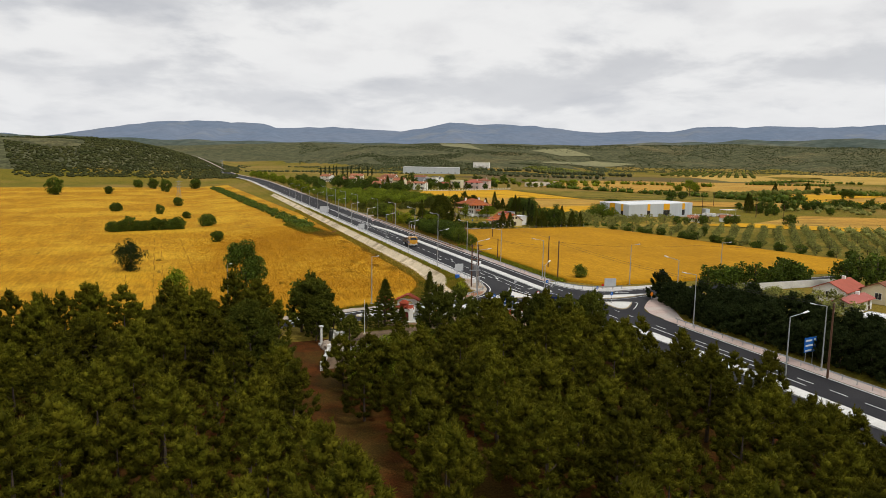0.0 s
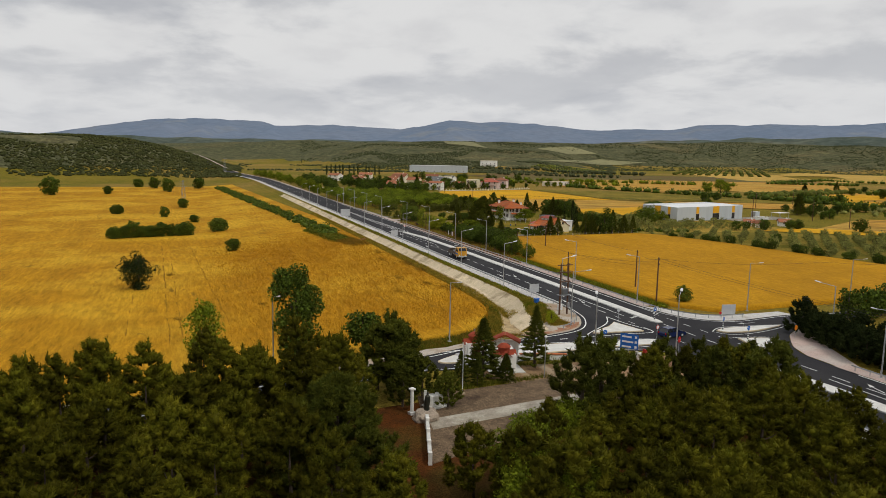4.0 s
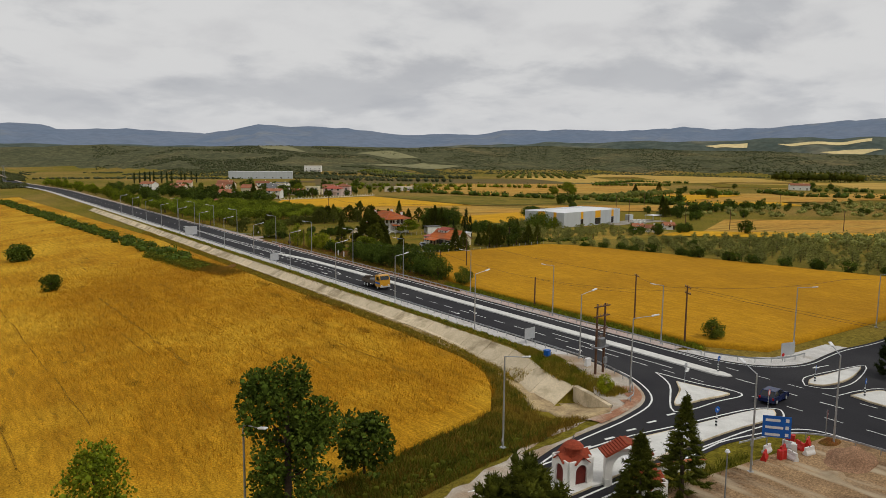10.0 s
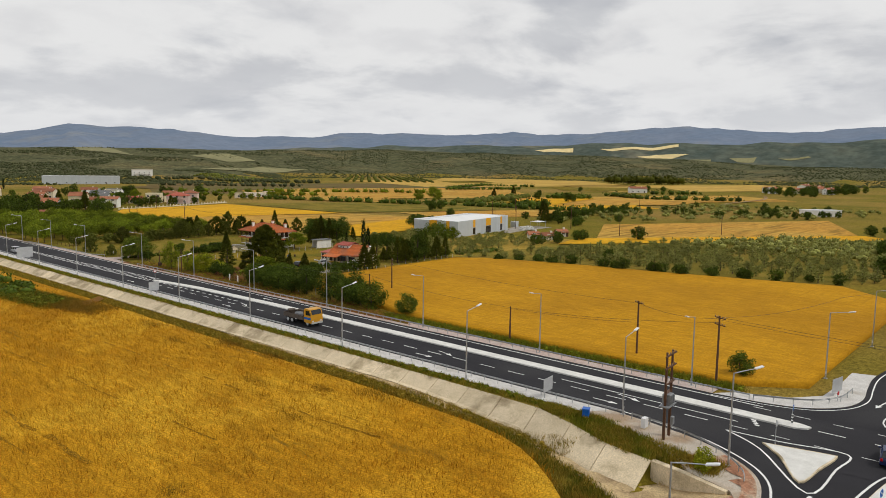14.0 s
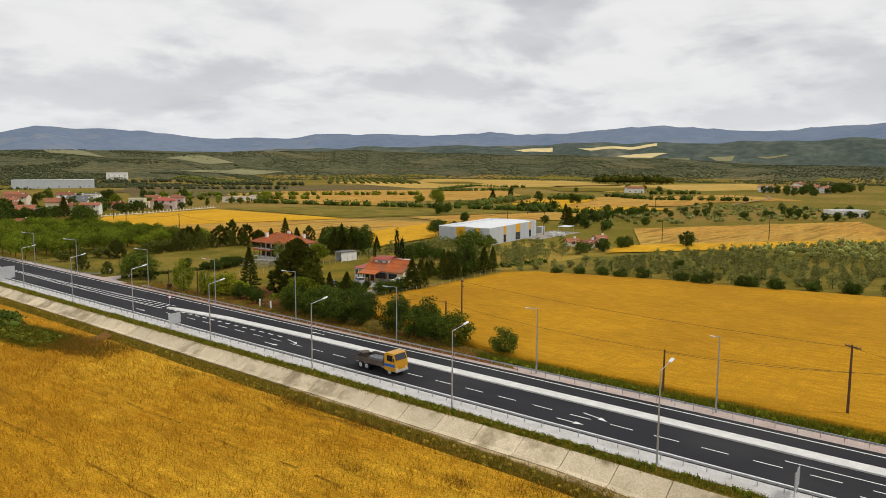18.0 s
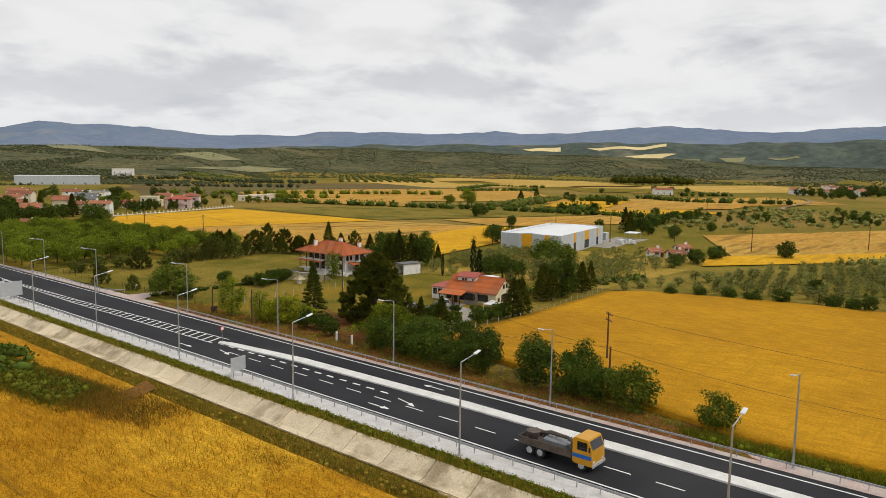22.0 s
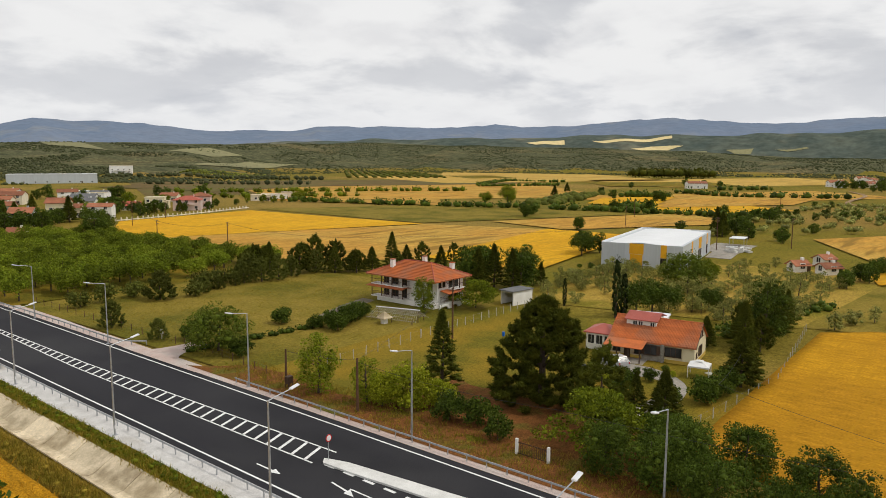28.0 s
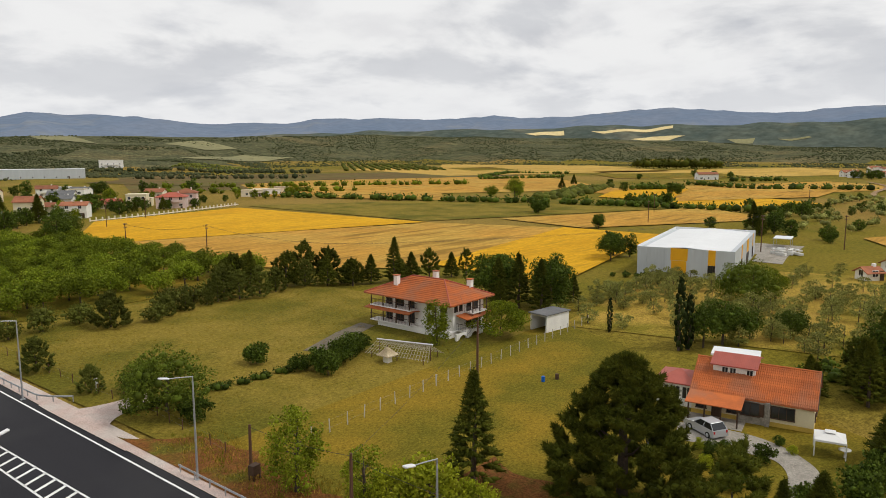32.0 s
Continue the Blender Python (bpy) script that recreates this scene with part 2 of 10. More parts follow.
M["paint"] = material("paint", (0.80, 0.80, 0.78), (0.68, 0.68, 0.65), 0.8, 0.6, 0, 0.08, 20.0)
M["concrete"] = material("concrete", (0.68, 0.565, 0.39), (0.57, 0.47, 0.31), 0.5, 0.9, 0.01, 0.15, 6.0, c=(0.32, 0.25, 0.15), c_scale=0.25, c_at=(0.5, 0.68), per_object=0.12, fine2=0.12)
M["white_concrete"] = material("white_concrete", (0.72, 0.71, 0.67), (0.60, 0.59, 0.55), 0.6, 0.85, 0.006, 0.08, 9.0)
M["gravel_white"] = material("gravel_white", (0.62, 0.60, 0.57), (0.50, 0.48, 0.45), 0.9, 0.95, 0.02, 0.2, 9.0, c=(0.40, 0.36, 0.30), c_scale=0.2, c_at=(0.55, 0.75))
M["gravel_pink"] = material("gravel_pink", (0.55, 0.42, 0.37), (0.46, 0.35, 0.30), 0.7, 0.95, 0.02, 0.2, 8.0, c=(0.52, 0.45, 0.40), c_scale=0.2)
M["dirt"] = material("dirt", (0.36, 0.235, 0.125), (0.24, 0.150, 0.080), 0.3, 0.95, 0.06, 0.3, 5.0, c=(0.135, 0.085, 0.05), c_scale=0.14, c_at=(0.48, 0.64), spec=0.05, fine2=0.25, turn=35, streak=((0.46, 0.37, 0.25), (0.5, 0.09, 1), 0.52, 0.70))
M["galvanised"] = material("galvanised", (0.50, 0.51, 0.52), (0.40, 0.41, 0.42), 3.0, 0.45, 0, 0.06, 20.0, metal=0.7)
M["wood_pole"] = material("wood_pole", (0.13, 0.065, 0.035), (0.09, 0.045, 0.025), 2.0, 0.85, 0.01, 0.2, 20.0, stretch=(6, 6, 0.6))
M["cable"] = material("cable", (0.03, 0.03, 0.03), rough=0.6)
M["lamp_white"] = material("lamp_white", (0.78, 0.78, 0.78), (0.7, 0.7, 0.7), 3, 0.4)
# aerial haze is put into this blue base colour
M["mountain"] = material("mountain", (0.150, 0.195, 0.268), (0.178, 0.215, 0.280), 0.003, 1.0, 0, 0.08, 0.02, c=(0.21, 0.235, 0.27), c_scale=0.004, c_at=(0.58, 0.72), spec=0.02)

# ---- mesh helpers ----


def mesh_from(name, verts, faces, mat, smooth=False):
    me = bpy.data.meshes.new(name)
    me.from_pydata([tuple(v) for v in verts], [], faces)
    me.materials.append(mat)
    if smooth:
        me.polygons.foreach_set("use_smooth", [True] * len(me.polygons))
    me.update()
    return me


def part(name, bm, mat, parent=None, label=""):
    """Links a bmesh, or a ready mesh, as one object under a thing."""
    if isinstance(bm, bmesh.types.BMesh):
        me = bpy.data.meshes.new(name)
        bmesh.ops.recalc_face_normals(bm, faces=bm.faces)
        bm.to_mesh(me)
        bm.free()
        me.materials.append(mat)
    else:
        me = bm
    ob = new(name, me)
    ob.parent = parent
    return tagged(ob, label)


def thing(name, x, y, z=0.0, turn=0.0, label="", category="", group="", kind=""):
    ob = new(name)
    ob.matrix_basis = pose(x, y, z, 0, 0, turn)
    ob.empty_display_size = 0.2
    return tagged(ob, label, category, group, kind)


def box(bm, x0, x1, y0, y1, z0, z1, bevel=0.0):
    v = [bm.verts.new((x, y, z)) for z in (z0, z1) for x, y in ((x0, y0), (x1, y0), (x1, y1), (x0, y1))]
    fs = [bm.faces.new([v[i] for i in f]) for f in ((3, 2, 1, 0), (4, 5, 6, 7), (0, 1, 5, 4), (1, 2, 6, 5), (2, 3, 7, 6), (3, 0, 4, 7))]
    if bevel:
        bmesh.ops.bevel(bm, geom=list({e for f in fs for e in f.edges}), offset=bevel, segments=1, affect="EDGES")
    return bm


def boxed(*a, bevel=0.0):
    return box(bmesh.new(), *a, bevel=bevel)


def tube(bm, points, radii, sides=8, cap=True):
    """A round bar along points."""
    rings = []
    points = [Vector(p) for p in points]
    for i, p in enumerate(points):
        d = (points[min(i + 1, len(points) - 1)] - points[max(i - 1, 0)]).normalized()
        u = d.orthogonal().normalized() if abs(d.z) > 0.99 else d.cross(Vector((0, 0, 1))).normalized()
        w = d.cross(u)
        r = radii[i] if isinstance(radii, (list, tuple)) else radii
        rings.append([bm.verts.new(p + r * (math.cos(k * math.tau / sides) * u + math.sin(k * math.tau / sides) * w)) for k in range(sides)])
    for a, b in zip(rings, rings[1:]):
        for k in range(sides):
            bm.faces.new((a[k], a[(k + 1) % sides], b[(k + 1) % sides], b[k]))
    if cap:
        bm.faces.new(rings[0][::-1]); bm.faces.new(rings[-1])
    return bm


def tubed(points, radii, sides=8):
    return tube(bmesh.new(), points, radii, sides)


def extruded(outline, z0, z1, mat, name, parent=None, label=""):
    """A flat slab over an outline (x, y), from z0 up to z1."""
    bm = bmesh.new()
    low, top = [bm.verts.new((x, y, z0)) for x, y in outline], [bm.verts.new((x, y, z1)) for x, y in outline]
    bm.faces.new(top); bm.faces.new(low[::-1])
    for i in range(len(outline)):
        j = (i + 1) % len(outline)
        bm.faces.new((low[i], low[j], top[j], top[i]))
    bmesh.ops.triangulate(bm, faces=[f for f in bm.faces if len(f.verts) > 4])
    return part(name, bm, mat, parent, label)


def smooth_line(points, n=8):
    """Catmull-Rom through points."""
    out = []
    p = [points[0], *points, points[-1]]
    for i in range(1, len(p) - 2):
        for k in range(n):
            t = k / n
            out.append(tuple(0.5 * (2 * b + (c - a) * t + (2 * a - 5 * b + 4 * c - d) * t * t + (3 * b - a - 3 * c + d) * t ** 3)
                             for a, b, c, d in zip(p[i - 1], p[i], p[i + 1], p[i + 2])))
    out.append(tuple(points[-1]))
    return out


def smoothstep(t):
    t = min(max(t, 0.0), 1.0)
    return t * t * (3 - 2 * t)


# ---- the lie of the land ----
MID = (-60.0, 130.0)
LEFT_HILL = ((-180, 0.7), (-11.8, 0.70), (-7.7, 0.81), (-4.8, 0.60), (-2.2, 0.17), (0.2, -0.47), (2.6, -1.25), (4.6, -1.68), (180, -1.68))
HILL_TOP = ((-180, 0.3), (-30, 0.25), (0, 0.3), (10, 0.72), (16, 0.8), (25, 1.15), (32, 1.0), (42, 1.2), (51, 1.1), (60, 0.85), (69, 0.5), (77, 0.2), (85, 0.1), (180, 0.3))
HILL_FOOT = ((-180, 1200), (-30, 1200), (0, 1300), (9, 1250), (15, 900), (30, 900), (36, 1250), (45, 1500), (80, 1250), (95, 1200), (180, 1200))


def table(rows, v):
    return float(np.interp(v, [r[0] for r in rows], [r[1] for r in rows]))


def field_low(x, y):
    """West of the road the land falls away."""
    return -1.6 - 0.075 * min(max(-17.0 - x, 0.0), 45.0)


def ditch_line(y):
    """Where the concrete lining of the ditch starts, and its depth."""
    near = 1 - smoothstep((y - 137) / 30)
    return -13.0 - 0.6 * near - 3.7 * smoothstep((147 - y) / 15), 0.82 + 0.83 * near


def ditch_rim(y):
    """Height of the lining's upper edge: the bank above it sinks towards the headwall."""
    return -0.45 * smoothstep((147 - y) / 14)


def ditch_wide(d):
    """How far the lining reaches out for its depth."""
    return 0.95 + 0.70 * (d - 0.82) / 0.83


def headwall_x(y):
    """The headwall that ends the ditch runs from the lining towards the side road."""
    return -17.3 - 0.33 * (131.2 - y)


def west_drop(x, y):
    edge = table(((-150, 104), (-75, 112), (-50, 116), (-30, 120), (-21, 121.6), (-15.5, 122)), x)
    low = field_low(x, y)
    if y > 131.2:
        x0, d = ditch_line(y)
        w, rim = ditch_wide(d), ditch_rim(y)
        out = min(-18.6, x0 - 3.1 * w - 0.9)
        if x > out:
            low = table(((out, field_low(out, y)), (x0 - 3.1 * w, -1.0 * d - 0.2), (x0 - 2.5 * w, -1.45 * d), (x0 - 1.9 * w, -1.42 * d), (x0 - 0.02, rim - 0.10), (x0 + 0.3, rim), (max(x0 + 0.35, -12.8), 0.0)), x)
    elif x > -24:
        wall = headwall_x(y)
        low = table(((-24, field_low(-24, y)), (wall + 0.6, -2.1), (wall + 1.3, -0.3), (wall + 3.0, -0.05)), x)
    return low * smoothstep((y - edge) / 8)


def hz(x, y):
    """Height of the ground."""
    dx, dy = x - MID[0], y - MID[1]
    r, a = math.hypot(dx, dy), math.degrees(math.atan2(dx, dy))
    foot = table(HILL_FOOT, a)
    top = 26.5 + (foot + 800) * math.tan(radians(table(HILL_TOP, a)))
    z = top * smoothstep((r - foot) / 800)
    if r > foot - 100:
        k = smoothstep((r - foot + 100) / 500)
        z += k * (9 * noise.noise(Vector((x, y, 0)) / 420) + 5 * noise.noise(Vector((x, y, 3)) / 150))
    if a < 4.6 and a > -120 and r > 560:
        z = max(z, (26.5 + 905 * math.tan(radians(table(LEFT_HILL, a)))) * smoothstep((r - 575) / 330) * (1 + 0.10 * noise.noise(Vector((x, y, 1)) / 160)))
    if x < -11.9:
        z += west_drop(x, y) * (1 - smoothstep((r - 560) / 300))
    return z


def spaced(lo, hi, step, far_lo, far_hi, grow):
    v = list(np.arange(lo, hi + 0.01, step))
    s = step
    while v[-1] < far_hi:
        s *= grow
        v.append(v[-1] + s)
    s = step
    while v[0] > far_lo:
        s *= grow
        v.insert(0, v[0] - s)
    return v


gx = [v for v in spaced(-120, 240, 5.0, -4700, 4700, 1.06) if not -31 < v < -9] + list(np.arange(-30.0, -20.9, 1.0)) + [-20.4, -19.4, -18.6, -17.6, -16.8, -16, -15.2, -14.5, -14.0, -13.6, -13.1, -12.6, -12.05, -11.9, -10.5]
gx.sort()
gy = sorted([v for v in spaced(0, 520, 5.0, -4500, 4800, 1.06) if not 119 < v < 151] + list(np.arange(120.0, 150.5, 1.0)))
verts = [(x, y, hz(x, y) - (0.12 if -11.5 < x < 12 else 0.05)) for y in gy for x in gx]
nx = len(gx)
faces = [(j * nx + i, j * nx + i + 1, (j + 1) * nx + i + 1, (j + 1) * nx + i) for j in range(len(gy) - 1) for i in range(nx - 1)]
me = mesh_from("ground", verts, faces, M["ground"], True)
me.materials.append(M["hill"])
mid_r = [math.hypot(sum(verts[k][0] for k in f) / 4 - MID[0], sum(verts[k][1] for k in f) / 4 - MID[1]) for f in faces]
me.polygons.foreach_set("material_index", [1 if sum(verts[k][2] for k in f) > 26 else 0 for f, r in zip(faces, mid_r)])
tagged(new("ground", me), "plain of dry grass and low scrub hills", "ground", kind="structure")

# far mountains
SKYLINE = ((-180, 1.5), (-60, 1.0), (-30, 0.9), (-11.8, 1.0), (-9.8, 0.79), (-5.1, 1.73), (-2, 2.16), (0.3, 2.28), (2.3, 2.34), (5.9, 2.23), (7.1, 1.87), (9.1, 2.05), (11.7, 2.07), (17.1, 1.9), (18.9, 2.2), (21, 2.68), (23, 2.55),
           (25.5, 2.57), (28, 2.5), (33, 1.94), (35.5, 2.13), (38.9, 2.12), (40.5, 2.5), (44, 2.45), (46, 2.6), (48.8, 2.45), (51.5, 2.5), (54.3, 2.72), (57, 2.52), (60.5, 2.63), (65, 3.07), (68, 3.18), (72, 2.81), (75, 2.64), (78, 2.86), (82.7, 3.1), (95, 2.8), (140, 1.8), (180, 1.5))
verts, faces = [], []
steps = [k * 0.5 for k in range(-360, 361)]
for a in steps:
    top = 4500 * math.tan(radians(table(SKYLINE, a)))
    s, c = math.sin(radians(a)), math.cos(radians(a))
    for k, (f, r) in enumerate(((-0.05, 3300), (0.22, 3600), (0.45, 3850), (0.68, 4080), (0.87, 4300), (1.0, 4480), (0.8, 4640))):
        h = 26 + f * top + (0 if k in (0,) else (0 if k == 5 else 26) * noise.noise(Vector((a * 0.35, k * 1.7, 5))) + (7 if k == 5 else 14) * noise.noise(Vector((a * 1.1, k * 1.7, 8))))
        rr = r + 60 * noise.noise(Vector((a * 0.5, k, 9)))
        verts.append((MID[0] + rr * s, MID[1] + rr * c, max(h, -5)))
n = 7
faces = [(i * n + k, i * n + k + 1, (i + 1) * n + k + 1, (i + 1) * n + k) for i in range(len(steps) - 1) for k in range(n - 1)]
tagged(new("backdrop", mesh_from("backdrop", verts, faces, M["mountain"], True)), "mountain range along the horizon, coloured blue for haze", "mountains", kind="structure")

# ---- fields ----


def sheet(name, rows, lift, mat, label, category="field", relief=0.0, skirt=0.0, kind="structure"):
    """A draped sheet from rows of (x, y) points, all rows of one length."""
    verts, faces = [], []
    w = len(rows[0])
    for row in rows:
        for x, y in row:
            verts.append((x, y, hz(x, y) + lift + relief * (noise.noise(Vector((x, y, 2)) / 2.3) + 0.6 * noise.noise(Vector((x, y, 7)) / 7))))
    for j in range(len(rows) - 1):
        for i in range(w - 1):
            k = j * w + i
            faces.append((k, k + 1, k + w + 1, k + w))
    if skirt:
        edge = list(range(w)) + [j * w + w - 1 for j in range(1, len(rows))] + [(len(rows) - 1) * w + i for i in range(w - 2, -1, -1)] + [j * w for j in range(len(rows) - 2, 0, -1)]
        base = len(verts)
        verts += [(verts[k][0], verts[k][1], verts[k][2] - skirt) for k in edge]
        for i in range(len(edge)):
            j = (i + 1) % len(edge)
            faces.append((edge[j], edge[i], base + i, base + j))
    return tagged(new(name, mesh_from(name, verts, faces, mat, True)), label, category, kind=kind)


def span_rows(y0, y1, dy, left, right, nx_):
    """Rows of points between two edges given as (y, x) tables."""
    rows = []
    for y in np.linspace(y0, y1, max(2, int((y1 - y0) / dy) + 1)):
        a, b = table(left, y), table(right, y)
        rows.append([(a + (b - a) * k / (nx_ - 1), float(y)) for k in range(nx_)])
    return rows


def quad_rows(a, b, c, d, n, m):
    """Rows over the four-sided patch a b c d."""
    lerp = lambda p, q, t: (p[0] + (q[0] - p[0]) * t, p[1] + (q[1] - p[1]) * t)
    return [[lerp(lerp(a, b, i / n), lerp(d, c, i / n), j / m) for i in range(n + 1)] for j in range(m + 1)]


M["dry_meadow"] = material("dry_meadow", (0.30, 0.205, 0.035), (0.38, 0.25, 0.05), 0.2, 0.95, 0.06, 0.3, 2.0, c=(0.19, 0.155, 0.02), c_scale=0.06, spec=0.04, fine2=0.35)
WEST_EDGE = ((116, -78), (124, -68), (130.4, -60), (131.5, -37), (132.5, -30.3), (134.3, -27.2), (139, -23.5), (142.5, -21.4), (147, -19.8), (153, -19.2), (170, -18.8), (235, -18.5), (330, -18.5), (620, -32))
sheet("wheat_field", span_rows(116, 640, 3.0, ((116, -330), (640, -330)), WEST_EDGE, 120), 0.6, M["wheat"], "ripe golden wheat field with tractor tracks and laid patches", relief=0.10, skirt=1.3)
EAST_L = ((126, 15), (134, 9.6), (186, 9.6), (202, 13.0), (222, 16.5), (232.5, 19.5))
EAST_R = ((126, 84), (140, 99), (175, 91), (205, 86), (226, 80), (232, 74))
sheet("wheat_field", span_rows(126, 232.5, 2.0, EAST_L, EAST_R, 44), 0.6, M["wheat_east"], "ripe golden wheat field beside the highway", relief=0.07, skirt=0.9)
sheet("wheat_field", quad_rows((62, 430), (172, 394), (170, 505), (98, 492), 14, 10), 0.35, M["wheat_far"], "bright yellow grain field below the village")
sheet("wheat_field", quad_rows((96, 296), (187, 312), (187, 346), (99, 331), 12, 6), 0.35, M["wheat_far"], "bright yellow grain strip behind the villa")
sheet("stubble_field", quad_rows((77.2, 346.4), (98.2, 328.5), (188, 343.5), (172.2, 395.6), 12, 8), 0.18, M["stubble"], "brown stubble field between yellow fields")
sheet("stubble_field", quad_rows((62, 385), (78, 344.5), (172.4, 391.8), (62, 432.5), 10, 8), 0.24, M["stubble"], "brown stubble strip below the bright grain")
sheet("meadow", quad_rows((176, 398), (292, 345), (330, 430), (180, 512), 10, 8), 0.2, M["meadow"], "green fallow meadow")
sheet("stubble_field", quad_rows((190, 340), (262, 296), (300, 338), (200, 380), 10, 8), 0.28, M["stubble"], "brown stubble field behind the warehouse")
sheet("pale_field", quad_rows((230, 560), (420, 430), (620, 620), (330, 740), 10, 8), 0.3, M["stubble"], "mown straw field")
sheet("brown_field", quad_rows((200, 660), (520, 560), (760, 760), (340, 960), 10, 10), 0.15, M["brown_field"], "dark ploughed field")
sheet("pale_field", quad_rows((560, 690), (860, 560), (1150, 820), (700, 1000), 10, 10), 0.3, M["pale_field"], "pale straw field under the hills")
sheet("pale_field", quad_rows((340, 380), (560, 270), (640, 350), (400, 460), 8, 8), 0.25, M["stubble"], "mown straw field between hedges")
sheet("wheat_field", quad_rows((300, 330), (360, 300), (400, 350), (330, 385), 8, 6), 0.3, M["wheat_far"], "small yellow grain field")
sheet("pale_field", quad_rows((620, 470), (900, 330), (1150, 480), (780, 640), 8, 8), 0.3, M["pale_field"], "pale straw field")
sheet("wheat_field", quad_rows((150, 230), (245, 165), (330, 195), (215, 262), 10, 8), 0.3, M["stubble"], "mown straw field with rows of stubble")
sheet("wheat_field", quad_rows((128, 232), (235, 150), (246, 164), (150, 238), 10, 4), 0.34, M["wheat_far"], "strip of golden grain")
sheet("olive_ground", quad_rows((78, 236), (100, 140), (240, 150), (128, 232), 8, 8), 0.04, M["meadow"], "dry grass under the olive trees")
sheet("olive_ground", quad_rows((68, 280), (77, 236), (150, 230), (132, 288), 8, 8), 0.05, M["dry_meadow"], "dry grass under young olive trees")
sheet("lawn", quad_rows((8, 232), (46, 233), (70, 282), (8, 282), 8, 8), 0.03, M["grass"], "mown grass garden round the bungalow", "garden")
sheet("meadow", quad_rows((8, 282), (70, 282), (66, 345), (7, 345), 8, 8), 0.04, M["meadow"], "rough meadow round the villa", "garden")
sheet("soil_strip", [[(5.9 + (5.2 + 2.2 * noise.noise(Vector((y / 6, 0, 1))) + 1.5 * noise.noise(Vector((y / 2.1, 0, 5)))) * smoothstep((291 - y) / 8) * smoothstep((y - 184) / 6) * k / 4, float(y)) for k in range(5)] for y in np.arange(184, 291.5, 1.0)], 0.06, M["soil"], "bare red-brown soil strip beside the road", "verge")
sheet("soil_patch", [[(10.4 + (12.5 + 2.0 * noise.noise(Vector((y / 5, 2, 0)))) * k / 6, float(y)) for k in range(7)] for y in np.arange(231.5, 262.5, 1.5)], 0.085, M["soil"], "bare brown soil under the roadside trees", "soil")
sheet("orchard_ground", quad_rows((6, 346), (64, 346), (62, 428), (6, 460), 6, 6), 0.05, M["grass"], "grass under the orchard trees")
# clearing under the pines
sheet("forest_floor", quad_rows((-120, -20), (-12, -20), (-12, 103), (-120, 92), 20, 20), 0.02, M["forest_soil"], "red-brown soil and needles under the pines", "forest floor")
sheet("dirt_yard", quad_rows((-30, 90), (-9, 86), (-8.5, 106), (-40, 108.6), 12, 6), 0.05, M["dirt"], "bare rutted dirt beside the junction", "dirt yard")

# ---- roads ----
Z_ROAD, Z_PAINT = 0.0, 0.005


def flat(name, outline, z, mat, parent=None, label=""):
    bm = bmesh.new()
    bm.faces.new([bm.verts.new((x, y, z)) for x, y in outline])
    bmesh.ops.triangulate(bm, faces=bm.faces[:])
    for f in bm.faces:
        if f.normal.z < 0:
            f.normal_flip()
    ob = part(name, bm, mat, parent, label)
    return ob


def axis_x(y):
    """The highway runs straight and bends gently to the left far off."""
    return -0.0004 * max(y - 640, 0) ** 2


def road_z(x, y):
    return max(hz(x, y), 0.0) if y > 400 else 0.0


highway = thing("road", 0, 0, label="new dark asphalt highway with fresh white markings", category="road", kind="structure")
ys = list(np.arange(-60, 330, 10)) + list(np.arange(330, 1120, 20))
verts, faces = [], []
for y in ys:
    wl_, wr_ = -8.6, 5.0
    if y < 104:
        wr_ = 7.2
    for x in (axis_x(y) + wl_, axis_x(y) - 2, axis_x(y) + 2, axis_x(y) + wr_):
        verts.append((x, y, road_z(x, y) + (0.0 if y < 400 else 0.15)))
faces = [(j * 4 + i, j * 4 + i + 1, j * 4 + i + 5, j * 4 + i + 4) for j in range(len(ys) - 1) for i in range(3)]
part("carriageway", mesh_from("carriageway", verts, faces, M["asphalt"]), None, highway)
NORTH_KERB = smooth_line([(-8.6, 140), (-9.4, 134), (-11.1, 128), (-15, 122.8), (-21.3, 120.6), (-32, 119), (-41.3, 115.9), (-49.4, 113.6), (-75, 108), (-130, 100)], 6)
SOUTH_KERB = smooth_line([(-150, 92), (-75, 103.5), (-46, 109), (-40.4, 108.9), (-22.3, 110.3), (-17.9, 110.4), (-11.5, 108.9), (-9.0, 107), (-8.7, 102), (-8.6, 96)], 6)
EAST_N = smooth_line([(5.0, 134), (5.7, 128), (7.2, 124), (10.3, 121.2), (14.4, 120.2), (20, 120.7), (25.5, 121.0), (36, 120.4), (60, 122), (110, 126)], 6)
EAST_S = smooth_line([(110, 121.5), (60, 118.4), (36, 116.4), (24, 114.4), (18, 112.2), (14.7, 110.2), (11.8, 107.2), (9.6, 104.6), (7.8, 100.6), (7.2, 92)], 6)
pairs = list(zip(NORTH_KERB, SOUTH_KERB[::-1]))
verts = [(x, y, 0.003) for pair in pairs for x, y in pair]
part("junction_west", mesh_from("junction_west", verts, [(2 * i, 2 * i + 2, 2 * i + 3, 2 * i + 1) for i in range(len(pairs) - 1)], M["asphalt"]), None, highway)
flat("junction_east", EAST_N + EAST_S + [(4.6, 92), (4.6, 134)], 0.004, M["asphalt"], highway)
M["gravel_dirty"] = material("gravel_dirty", (0.52, 0.46, 0.38), (0.42, 0.36, 0.29), 0.6, 0.95, 0.02, 0.2, 9.0, c=(0.36, 0.26, 0.17), c_scale=0.22, c_at=(0.48, 0.66), fine2=0.15)
